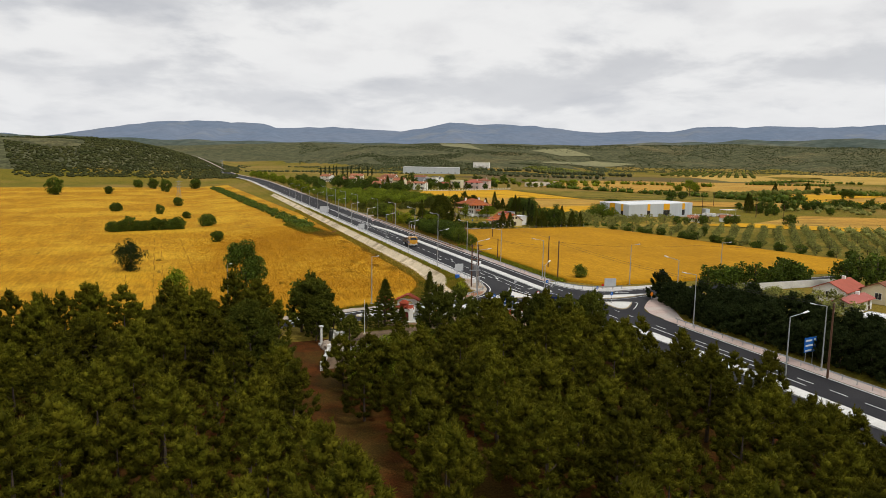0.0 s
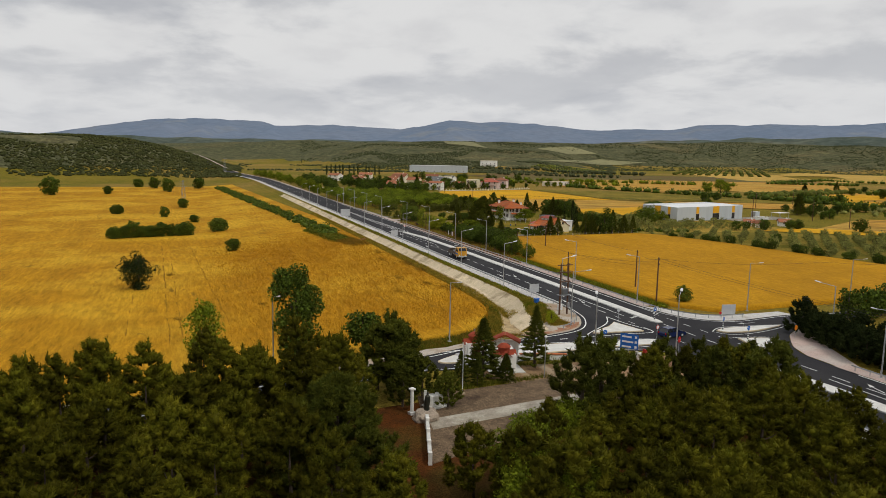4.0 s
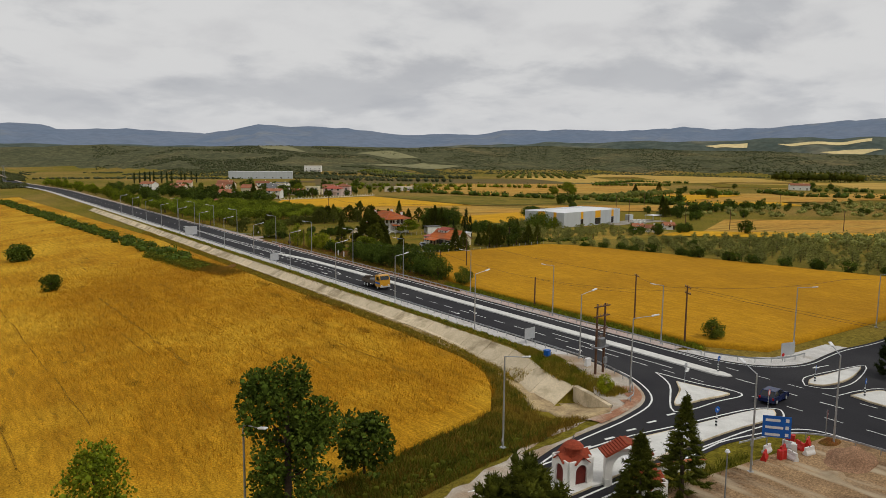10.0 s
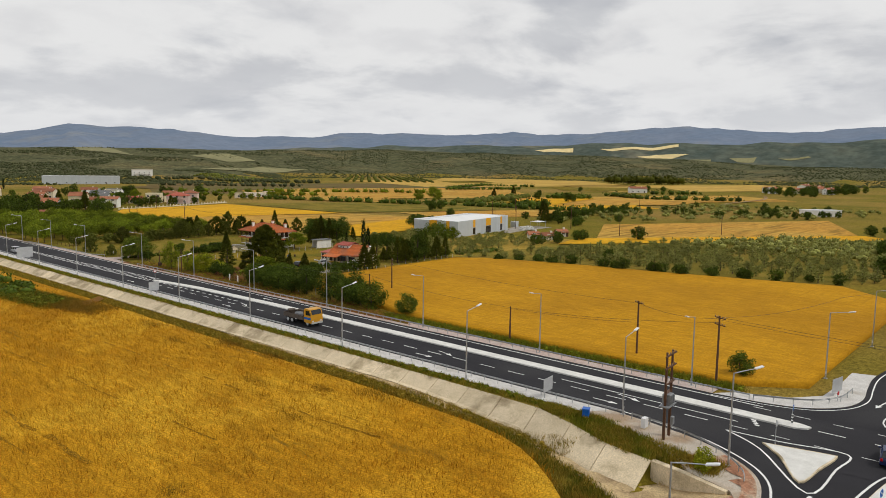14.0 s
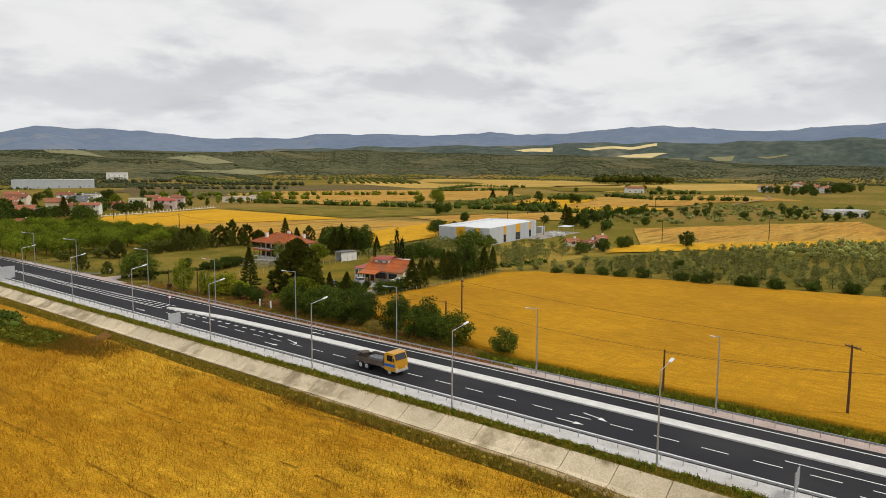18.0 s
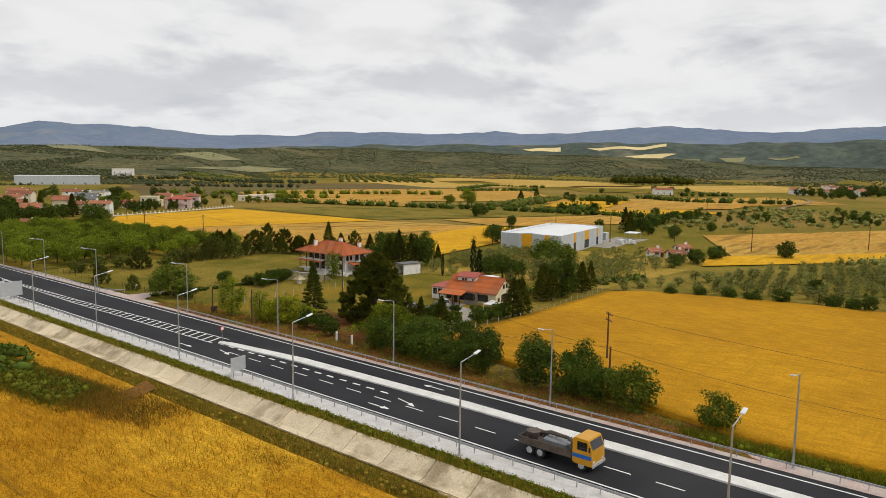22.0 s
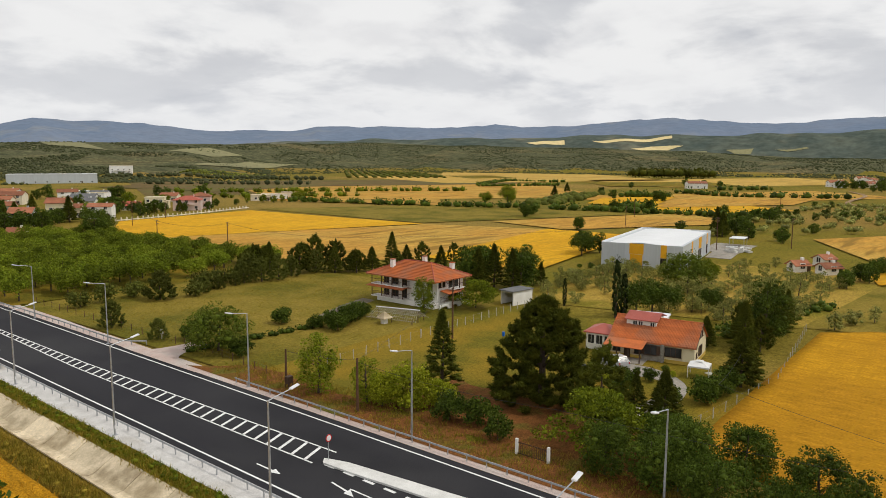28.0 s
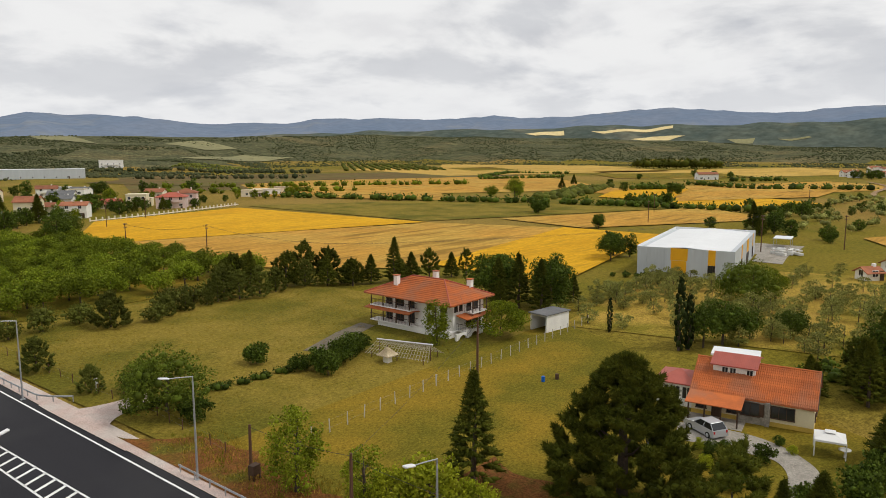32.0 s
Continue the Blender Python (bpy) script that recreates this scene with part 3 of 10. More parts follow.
# gravel shoulders
shoulder_w = thing("shoulder", 0, 0, label="white crushed-stone shoulder with guard rail", category="shoulder", kind="structure")
verts, faces = [], []
for y in [v for v in ys if v >= 140]:
    a = axis_x(y)
    verts += [(a - 11.2, y, road_z(a, y) + 0.02), (a - 8.6, y, road_z(a, y) + 0.02)]
part("gravel", mesh_from("gravel", verts, [(2 * i, 2 * i + 1, 2 * i + 3, 2 * i + 2) for i in range(len(verts) // 2 - 1)], M["gravel_white"]), None, shoulder_w)
extruded([(-11.2, 142), (-8.6, 140)] + NORTH_KERB[2:26] + [(-23.5, 120.9), (-19.5, 123.4), (-18.25, 127.2), (-16.0, 129.6), (-13.9, 132.6), (-12.8, 136), (-12.2, 139)], -1.6, 0.022, M["gravel_dirty"], "gravel_corner", shoulder_w)
part("gravel_south", mesh_from("gravel_south", [(-11.5, -60, .02), (-8.6, -60, .02), (-8.6, 98, .02), (-11.5, 98, .02)], [(0, 1, 2, 3)], M["gravel_white"]), None, shoulder_w)
shoulder_e = thing("shoulder", 0, 0, label="pinkish gravel shoulder of the highway", category="shoulder", kind="structure")
verts = []
for y in [134.0] + [v for v in ys if v >= 140]:
    a = axis_x(y)
    verts += [(a + 5.0, y, road_z(a, y) + 0.03), (a + 7.0 + 0.3 * noise.noise(Vector((0, y / 9, 0))), y, road_z(a, y) + 0.03)]
part("gravel", mesh_from("gravel", verts, [(2 * i, 2 * i + 1, 2 * i + 3, 2 * i + 2) for i in range(len(verts) // 2 - 1)], M["gravel_pink"]), None, shoulder_e)
flat("gravel_corner", EAST_N[:38] + [(26, 123.6), (19, 123.6), (13, 124.0), (9.6, 126.6), (7.2, 132)], 0.03, M["gravel_white"], shoulder_e)
part("gravel_south", mesh_from("gravel_south", [(7.2, -60, .03), (9.6, -60, .03), (9.6, 96, .03), (7.2, 96, .03)], [(0, 1, 2, 3)], M["gravel_pink"]), None, shoulder_e)
flat("gravel_corner", [(7.2, 90), (7.8, 100.6), (9.6, 104.6), (11.8, 107.2), (14.7, 110.2), (18, 112.2), (24, 114.4), (30, 115.4), (30, 112.4), (21, 109.4), (14, 102), (9.8, 94)], 0.045, M["gravel_pink"], shoulder_e)
flat("driveway_mouth", smooth_line([(4.8, 287), (4.75, 296), (4.8, 305), (5.5, 303), (6.6, 301), (8.6, 300.2), (11, 299.9), (13.2, 300.2), (13.6, 299), (12.6, 297.6), (10.4, 296.4), (8.4, 295.6), (7.0, 294.4), (6.1, 292.4), (5.6, 289.5), (4.8, 287)], 3)[:-1], 0.085, M["gravel_pink"], shoulder_e)

# raised median and islands


def island(name, outline, mat, label, kerb=0.22, height=0.16):
    """A kerbed traffic island: kerb ring and paving."""
    top = thing(name, 0, 0, label=label, category="traffic island", kind="structure")
    cx, cy = sum(p[0] for p in outline) / len(outline), sum(p[1] for p in outline) / len(outline)
    extruded(outline, -0.05, height, M["concrete"], "kerb", top)
    inner = []
    for x, y in outline:
        d = math.hypot(x - cx, y - cy)
        inner.append((x + (cx - x) * kerb / d, y + (cy - y) * kerb / d))
    extruded(inner, height - 0.05, height + 0.012, mat, "paving", top)
    return top


med = [(-0.75, 123.5), (-0.2, 122.4), (0.55, 122.2), (0.95, 123.5), (0.95, 215), (0.4, 240), (-1.2, 254), (-1.9, 256.2), (-2.6, 255.6), (-2.4, 252), (-1.3, 240), (-0.7, 215)]
extruded(med, -0.05, 0.17, M["white_concrete"], "median", highway, "raised white concrete median")
extruded([(-0.2, -60), (-0.2, 88), (-0.9, 96.5), (-1.8, 97.2), (-2.3, 96.5), (-2.4, 88), (-2.4, -60)], -0.05, 0.17, M["white_concrete"], "median", highway)
island("traffic_island", smooth_line([(-7.0, 124.7), (-9.6, 122.4), (-14.1, 119.6), (-10, 118.9), (-6.2, 118.4), (-5.9, 119.2), (-6.9, 123.8), (-7.0, 124.7)], 4)[:-1], M["white_concrete"], "white paved triangular traffic island with kerb")
island("traffic_island", smooth_line([(-6.7, 112.8), (-9, 114.0), (-18.4, 115.1), (-27.5, 116.2), (-34.4, 116.3), (-40, 113.6), (-41.5, 112.2), (-39, 111.3), (-28, 111.9), (-16.1, 112.0), (-9, 111.6), (-6.7, 112.8)], 4)[:-1], M["white_concrete"], "long white paved traffic island of the side road")
island("traffic_island", smooth_line([(5.3, 115.4), (7.6, 116.2), (11.8, 115.9), (17.9, 115.2), (11.2, 113.5), (6.4, 113.9), (5.3, 115.4)], 4)[:-1], M["white_concrete"], "narrow white paved traffic island")
island("traffic_island", smooth_line([(5.0, 110.5), (7.5, 110.1), (9.9, 109.1), (8.4, 107.0), (6.5, 105.2), (4.8, 104.9), (4.4, 107.5), (5.0, 110.5)], 4)[:-1], M["white_concrete"], "white paved corner traffic island")

# painted markings


def stripe(name, pts, width, parent=highway):
    """A painted line along points."""
    verts = []
    for i, (x, y) in enumerate(pts):
        a, b = pts[max(i - 1, 0)], pts[min(i + 1, len(pts) - 1)]
        dx, dy = b[0] - a[0], b[1] - a[1]
        d = math.hypot(dx, dy)
        nx_, ny_ = -dy / d * width / 2, dx / d * width / 2
        z = road_z(x, y) + (0.010 if y < 400 else 0.17)
        verts += [(x + nx_, y + ny_, z), (x - nx_, y - ny_, z)]
    return part(name, mesh_from(name, verts, [(2 * i, 2 * i + 1, 2 * i + 3, 2 * i + 2) for i in range(len(pts) - 1)], M["paint"]), None, parent)


far_ys = list(np.arange(140, 1100, 20.0))
stripe("edge_line", [(axis_x(y) - 7.75, y) for y in far_ys], 0.2)
stripe("edge_line", [(axis_x(y) + 4.1, y) for y in [128.0] + far_ys], 0.2)
stripe("edge_line", [(-8.3, y) for y in (-60.0, 20.0, 96.0)], 0.2)
stripe("edge_line", [(6.9, y) for y in (-60.0, 20.0, 92.0)], 0.2)
off = lambda line, d: [(p[0] + d * n_[0], p[1] + d * n_[1]) for p, n_ in ((p, ((-(q[1] - p[1])) / (math.dist(p, q) + 1e-9), (q[0] - p[0]) / (math.dist(p, q) + 1e-9))) for p, q in zip(line, line[1:]))]
stripe("edge_line", off(NORTH_KERB, 0.7), 0.2)
stripe("edge_line", off(SOUTH_KERB, 0.55), 0.2)
stripe("edge_line", off(EAST_N, -0.6), 0.15)
stripe("edge_line", smooth_line([(-5.8, 128.6), (-8.6, 124.4), (-15.6, 118.6), (-9, 117.9), (-4.4, 117.9), (-5.4, 123.6), (-5.8, 128.6)], 5), 0.2)
stripe("edge_line", smooth_line([(-40, 116.6), (-27.5, 117.0), (-18.4, 115.9), (-9, 114.7), (-6.0, 113.2), (-6.4, 112.0), (-9, 111.0), (-16.1, 111.3), (-28, 111.2), (-40, 110.6)], 5), 0.2)
stripe("edge_line", smooth_line([(4.6, 115.4), (7.4, 117.0), (12, 116.7), (19.4, 115.3), (11.2, 112.8), (6.0, 113.1), (4.6, 115.4)], 4), 0.15)
stripe("edge_line", smooth_line([(4.2, 111.4), (8, 110.9), (11.2, 109.4), (9.0, 106.2), (7.0, 104.2)], 4), 0.15)


def dash_mesh(length, width=0.16):
    return mesh_from("lane_dash", [(-width / 2, 0, 0), (width / 2, 0, 0), (width / 2, length, 0), (-width / 2, length, 0)], [(0, 1, 2, 3)], M["paint"])


DASH = dash_mesh(2.5)


def dashes(x, y0, y1, step=4.68, mesh=DASH):
    y = y0
    while y < y1:
        ob = part("lane_dash", mesh, None, highway)
        ob.location = (axis_x(y) + x, y, road_z(x, y) + (0.010 if y < 400 else 0.17))
        y += step


dashes(-4.3, 131, 251)
dashes(-2.1, 350, 640, 9.4)
dashes(-5.3, 30, 92)
dashes(3.3, 20, 96)
dashes(3.4, 99, 128, 4.0, dash_mesh(1.8, 0.12))
dashes(-4.2, 99, 128, 4.0, dash_mesh(1.8, 0.12))
dashes(0.2, 99, 121, 5.0)
stripe("turn_line", [(-2.55, 128.5), (-2.55, 150)], 0.16)
stripe("turn_line", [(-1.0, 250), (1.6, 210)], 0.02)
stripe("turn_line", [(1.9, 62), (1.9, 92)], 0.16)
SHORT = dash_mesh(1.2, 0.3)
dashes(-2.5, 222, 255, 2.3, SHORT)
# stop bar of the turning lane
for k in range(5):
    ob = part("stop_bar", mesh_from("stop_bar", [(0, 0, 0), (0.34, 0, 0), (0.34, 0.5, 0), (0, 0.5, 0)], [(0, 1, 2, 3)], M["paint"]), None, highway)
    ob.location = (-2.5 + 0.45 * k, 126.4 + 0.25 * k, 0.011)


def arrow(x, y, turn=0.0, bend=0.0):
    """A painted lane arrow, 3 m long, with a straight or bent head."""
    bm = bmesh.new()
    for quad in (((-0.09, 0), (0.09, 0), (0.09, 2.1), (-0.09, 2.1)), ((-0.38, 2.1), (0.38, 2.1), (0.0, 3.2))):
        bm.faces.new([bm.verts.new((px + bend * max(py - 1, 0), py, 0)) for px, py in quad])
    ob = part("lane_arrow", bm, M["paint"], highway)
    ob.matrix_basis = pose(x, y, 0.012, 0, 0, turn)


for ay in (142, 170, 220):
    arrow(-6.2, ay + 1.5, 180)
    arrow(-3.0, ay, 180, 0.4)
arrow(-6.1, 260, 180)
arrow(-4.4, 252.5, 180, 0.3)
arrow(2.6, 218, 0)
arrow(15.5, 118.0, 80)
arrow(3.8, 86, 0, 0.5)
# hatched taper
hatch_l = lambda y: axis_x(y) + float(np.interp(y, [256, 300, 345], [-3.0, -3.4, -2.2]))
hatch_r = lambda y: axis_x(y) + float(np.interp(y, [256, 280, 300, 345], [-0.2, -1.0, -1.7, -2.0]))
hy = list(np.arange(256.5, 345, 4.0))
stripe("hatch_line", [(hatch_l(y), y) for y in hy], 0.18)
stripe("hatch_line", [(hatch_r(y), y) for y in hy], 0.18)
y = 257.5
while y < 340:
    stripe("hatch_bar", [(hatch_l(y), y), (hatch_r(y + 1.0), y + 1.0)], 0.32)
    y += 1.75
for k in range(7):
    stripe("hatch_bar", [(-46 - k * 2.2, 110.0 + k * 0.1), (-42.5 - k * 2.4, 112.8 - k * 0.25)], 0.3)
for k in range(10):
    ob = part("lane_dash", SHORT, None, highway)
    ob.matrix_basis = pose(-16 - 3.4 * k, 118.2 - 0.25 * k, 0.013, 0, 0, 85)

# ---- concrete ditch ----
ditch = thing("ditch", 0, 0, label="concrete-lined drainage ditch along the road embankment", category="ditch", kind="structure")
slab_y = 131.3
while slab_y < 470:
    ln = 4.9
    bm = bmesh.new()
    j = [random.uniform(-0.02, 0.02) for _ in range(4)]
    rings = []
    for yy, dz in ((slab_y, 0), (slab_y + ln, 0), (slab_y, -0.14), (slab_y + ln, -0.14)):
        x0, d = ditch_line(yy)
        w, rim = ditch_wide(d), ditch_rim(yy)
        foot = 0.3 * smoothstep((160 - yy) / 14)
        prof = [(x0 + 0.06, rim + 0.035), (x0 - (1.85 - 0.8 * foot) * w, (-1.22 + 0.3 * foot) * d), (x0 - (2.5 - 2.3 * foot) * w, -1.28 * d), (x0 - (3.0 - 3.6 * foot) * w, (-1.02 - 1.2 * foot) * d)]
        rings.append([bm.verts.new((x, yy, z + e + dz)) for (x, z), e in zip(prof, j)])
    a, b, a2, b2 = rings
    for i in range(3):
        bm.faces.new((a[i], a[i + 1], b[i + 1], b[i])); bm.faces.new((a[i + 1], a[i], a2[i], a2[i + 1])); bm.faces.new((b[i], b[i + 1], b2[i + 1], b2[i]))
    bm.faces.new((a[0], b[0], b2[0], a2[0])); bm.faces.new((a[3], a2[3], b2[3], b[3]))
    part("lining_slab", bm, M["concrete"], ditch)
    slab_y += ln + 0.09
bm = bmesh.new()
ends = []
for yy, top in ((123.6, 0.0), (127.4, -0.08), (131.2, -0.36)):
    x = headwall_x(yy)
    ends.append([bm.verts.new(v) for v in ((x - 0.22, yy, -2.5), (x - 0.16, yy, top), (x + 0.5, yy, top), (x + 0.5, yy, -2.5))])
for a, b in zip(ends, ends[1:]):
    for k in range(3):
        bm.faces.new((a[k], b[k], b[k + 1], a[k + 1]))
bm.faces.new(ends[0]); bm.faces.new(ends[-1][::-1])
part("headwall", bm, M["concrete"], ditch, "concrete headwall at the end of the ditch")

# bare strip beside the side road, and the muddy floor of the ditch
verge = thing("verge", 0, 0, label="reddish gravel verge of the side road", category="verge", kind="structure")
line_n = NORTH_KERB[23:52]
outer = off(line_n, -2.5)
verts = [(x, y, 0.03) for x, y in line_n[:-1]] + [(x, y + 0.3 * math.sin(i * 1.7), min(hz(x, y), 0.0) + 0.012) for i, (x, y) in enumerate(outer)]
n_v = len(outer)
part("surface", mesh_from("surface", verts, [(i, i + 1, n_v + i + 1, n_v + i) for i in range(n_v - 1)], M["gravel_dirty"]), None, verge)
rows_f = []
for y in np.arange(122.5, 205.0, 1.5):
    x0, d = ditch_line(float(y))
    foot = 0.3 * smoothstep((160 - y) / 14)
    right = x0 - (2.75 - 3.5 * foot) * ditch_wide(d) if y > 131.2 else headwall_x(float(y)) - 0.05
    wide = 0.5 + 1.3 * (1 - smoothstep((y - 137) / 45)) + 2.6 * smoothstep((137 - y) / 8)
    rows_f.append([(right - wide * (1 + 0.45 * noise.noise(Vector((y / 2.3, 4, 0)))) * k / 6, float(y)) for k in range(7)])
M["mud_pale"] = material("mud_pale", (0.56, 0.43, 0.24), (0.44, 0.32, 0.17), 0.5, 0.95, 0.04, 0.2, 5.0, c=(0.27, 0.19, 0.11), c_scale=0.3, c_at=(0.5, 0.68), spec=0.05, fine2=0.2)
sheet("ditch_floor", rows_f, 0.10, M["mud_pale"], "muddy floor of the ditch beside the concrete lining", "ditch", relief=0.06, skirt=0.35)

M["soil_red"] = material("soil_red", (0.40, 0.21, 0.13), (0.30, 0.14, 0.08), 0.4, 0.95, 0.04, 0.25, 5.0, c=(0.46, 0.36, 0.26), c_scale=0.35, c_at=(0.5, 0.66), spec=0.05, fine2=0.3)
red_line = NORTH_KERB[14:28]
red_out = off(red_line, -2.2)
sheet("soil_strip", [[(a[0] + (b[0] - a[0]) * (0.16 + 0.84 * (0.8 + 0.4 * math.sin(i * 2.3)) * k / 4), a[1] + (b[1] - a[1]) * (0.16 + 0.84 * (0.8 + 0.4 * math.sin(i * 2.3)) * k / 4)) for k in range(5)] for i, (a, b) in enumerate(zip(red_line, red_out))], 0.09, M["soil_red"], "reddish bare soil beside the kerb of the side road", "verge")

# ---- guard rails ----
RAIL_POST = None


def guard_rail(points, label="galvanised steel guard rail on posts"):
    """W-beam rail with posts every two metres, along points on the ground."""
    global RAIL_POST
    top = thing("guard_rail", points[0][0], points[0][1], label=label, category="guard rail", group="guard rails")
    ox, oy = points[0]
    prof = [(0.0, 0.52), (0.04, 0.54), (0.04, 0.58), (0.0, 0.61), (0.04, 0.64), (0.04, 0.68), (0.0, 0.71)]
    verts, faces = [], []
    for i, (x, y) in enumerate(points):
        a, b = points[max(i - 1, 0)], points[min(i + 1, len(points) - 1)]
        d = math.dist(a, b)
        nx_, ny_ = -(b[1] - a[1]) / d, (b[0] - a[0]) / d
        verts += [(x - ox + nx_ * s, y - oy + ny_ * s, z + road_z(x, y)) for s, z in prof]
    m = len(prof)
    faces = [(i * m + k, i * m + k + 1, (i + 1) * m + k + 1, (i + 1) * m + k) for i in range(len(points) - 1) for k in range(m - 1)]
    part("rail", mesh_from("rail", verts, faces, M["galvanised"]), None, top)
    if RAIL_POST is None:
        me_ = bpy.data.meshes.new("post")
        bm = boxed(-0.05, 0.05, -0.03, 0.03, 0, 0.72)
        bm.to_mesh(me_); bm.free(); me_.materials.append(M["galvanised"])
        RAIL_POST = me_
    dist = 0.0
    for (x0, y0), (x1, y1) in zip(points, points[1:]):
        seg = math.dist((x0, y0), (x1, y1))
        while dist < seg:
            t = dist / seg
            ob = part("post", RAIL_POST, None, top)
            ob.location = (x0 + (x1 - x0) * t - ox, y0 + (y1 - y0) * t - oy, road_z(x0, y0))
            dist += 2.08
        dist -= seg
    return top


guard_rail([(-9.5, y) for y in np.arange(124.0 + 14, 352, 8.0)])
guard_rail([(axis_x(y) - 9.5, y) for y in np.arange(352, 520, 16.0)])
guard_rail(smooth_line([(-9.6, 137), (-10.2, 132.5), (-12.2, 127.5), (-15.6, 123.9), (-18, 122.8)], 4))
guard_rail([(5.6, y) for y in np.arange(130, 287.5, 7.5)])
guard_rail(smooth_line([(7.6, 303.5), (5.8, 306), (5.3, 310), (5.2, 330), (4.6, 352)], 5))
guard_rail(smooth_line([(5.8, 129.6), (7.2, 126.2), (9.0, 123.6), (12, 122.0), (16.5, 121.6)], 5))
guard_rail([(8.0, y) for y in np.arange(4, 98, 7.5)])
guard_rail([(-9.4, y) for y in np.arange(4, 98, 7.5)])
guard_rail(smooth_line([(-9.6, 97), (-9.9, 103), (-11, 106.2), (-14, 108.2), (-19, 109.2)], 4))

# ---- street lamps ----
LAMPS = {}


def street_lamp(x, y, turn, height=9.6, z=0.0, arm=2.1):
    """Galvanised column with a raised side arm and a flat white head; the arm points along local +x."""
    key = (height, arm)
    m = pose(x, y, z, 0, 0, turn)
    if key in LAMPS:
        return copy_thing(LAMPS[key], m)
    top = thing("street_lamp", 0, 0, label="tall galvanised street lamp with a white head on a side arm", category="street lamp", group="street lamps along the highway")
    top.matrix_basis = m
    bm = boxed(-0.22, 0.22, -0.22, 0.22, -0.02, 0.06)
    part("base_plate", bm, M["galvanised"], top)
    part("column", tubed([(0, 0, 0.05), (0, 0, height * 0.5), (0, 0, height)], [0.10, 0.085, 0.06], 8), M["galvanised"], top)
    part("arm", tubed([(0, 0, height - 0.03), (arm * 0.5, 0, height + 0.17), (arm, 0, height + 0.33)], [0.045, 0.04, 0.035], 6), M["galvanised"], top)
    head = boxed(-0.12, 0.72, -0.17, 0.17, -0.05, 0.09, bevel=0.05)
    bmesh.ops.rotate(head, verts=head.verts, cent=(0, 0, 0), matrix=Euler((0, radians(-14), 0)).to_matrix())
    bmesh.ops.translate(head, verts=head.verts, vec=(arm, 0, height + 0.33))
    part("lamp_head", head, M["lamp_white"], top)
    part("access_door", boxed(-0.06, 0.06, -0.108, -0.09, 0.6, 0.95), M["lamp_white"], top)
    LAMPS[key] = top
    return top


for k in range(-1, 14):
    y = 228.7 + 23.35 * (k - 3)
    if y > 152 and k < 12:
        street_lamp(axis_x(y) - 10.7, y, 0, 8.6)
for y in (137.0, 159.0, 181.6, 206.0, 229.4, 253.3, 277.6, 308.4, 333.0, 357.0, 381.0):
    street_lamp(axis_x(y) + 6.2 - (0.4 if y > 270 else 0) - (1.2 if y > 300 else 0), y, 180, 8.5)
for x, y, t in ((-8.9, 138.4, 0), (-14.5, 125.3, -40), (-22.5, 105.9, 60), (-10.7, 104.8, 45), (-0.9, 62.5, 0), (8.7, 90.4, 180), (8.6, 40.0, 180), (8.8, 66, 180), (-36.5, 121.5, -80), (-61.4, 118.5, -80), (21, 125.6, -90), (16.5, 104.5, 120), (44, 124.5, -90)):
    street_lamp(x, y, t, 8.5)

# ---- plants ----
M["bark"] = material("bark", (0.10, 0.07, 0.05), (0.06, 0.045, 0.035), 3.0, 0.95, 0.02, 0.25, 14.0)
M["pine"] = material("pine", (0.0676, 0.0691, 0.0041), (0.1080, 0.0955, 0.0063), 0.8, 0.8, leaf=0.15, per_island=0.35, per_object=0.38, spec=0.06)
M["dark_pine"] = material("dark_pine", (0.0584, 0.0692, 0.0080), (0.0911, 0.0950, 0.0104), 0.8, 0.8, leaf=0.12, per_island=0.35, per_object=0.28, spec=0.06)
M["cypress"] = material("cypress", (0.0225, 0.0337, 0.0094), (0.0337, 0.0430, 0.0112), 0.9, 0.85, leaf=0.1, per_island=0.5, per_object=0.15, spec=0.05)
M["leaf"] = material("leaf", (0.1300, 0.1707, 0.0087), (0.2031, 0.2286, 0.0130), 0.6, 0.7, leaf=0.25, per_island=0.55, per_object=0.25, spec=0.1)
M["dark_leaf"] = material("dark_leaf", (0.0579, 0.0886, 0.0102), (0.0868, 0.1182, 0.0131), 0.6, 0.7, leaf=0.2, per_island=0.55, per_object=0.22, spec=0.1)
M["orchard_leaf"] = material("orchard_leaf", (0.1379, 0.1806, 0.0115), (0.2028, 0.2383, 0.0174), 0.3, 0.7, leaf=0.25, per_island=0.5, per_object=0.35, spec=0.1)
M["juniper"] = material("juniper", (0.0948, 0.1080, 0.0180), (0.1373, 0.1440, 0.0264), 0.6, 0.8, leaf=0.15, per_island=0.35, per_object=0.28, spec=0.06)
M["dry_grass"] = material("dry_grass", (0.377, 0.2537, 0.0362), (0.2465, 0.1885, 0.0261), 0.5, 0.9, leaf=0.2, per_island=0.5, spec=0.05)
M["brown_weed"] = material("brown_weed", (0.26, 0.145, 0.022), (0.17, 0.115, 0.018), 0.5, 0.9, leaf=0.2, per_island=0.4, spec=0.05)
M["green_grass"] = material("green_grass", (0.15, 0.165, 0.012), (0.20, 0.19, 0.018), 0.5, 0.9, leaf=0.2, per_island=0.5, spec=0.05)
M["green_scrub"] = material("green_scrub", (0.0937, 0.1084, 0.0115), (0.1473, 0.1466, 0.0153), 0.5, 0.9, leaf=0.2, per_island=0.5, spec=0.05)
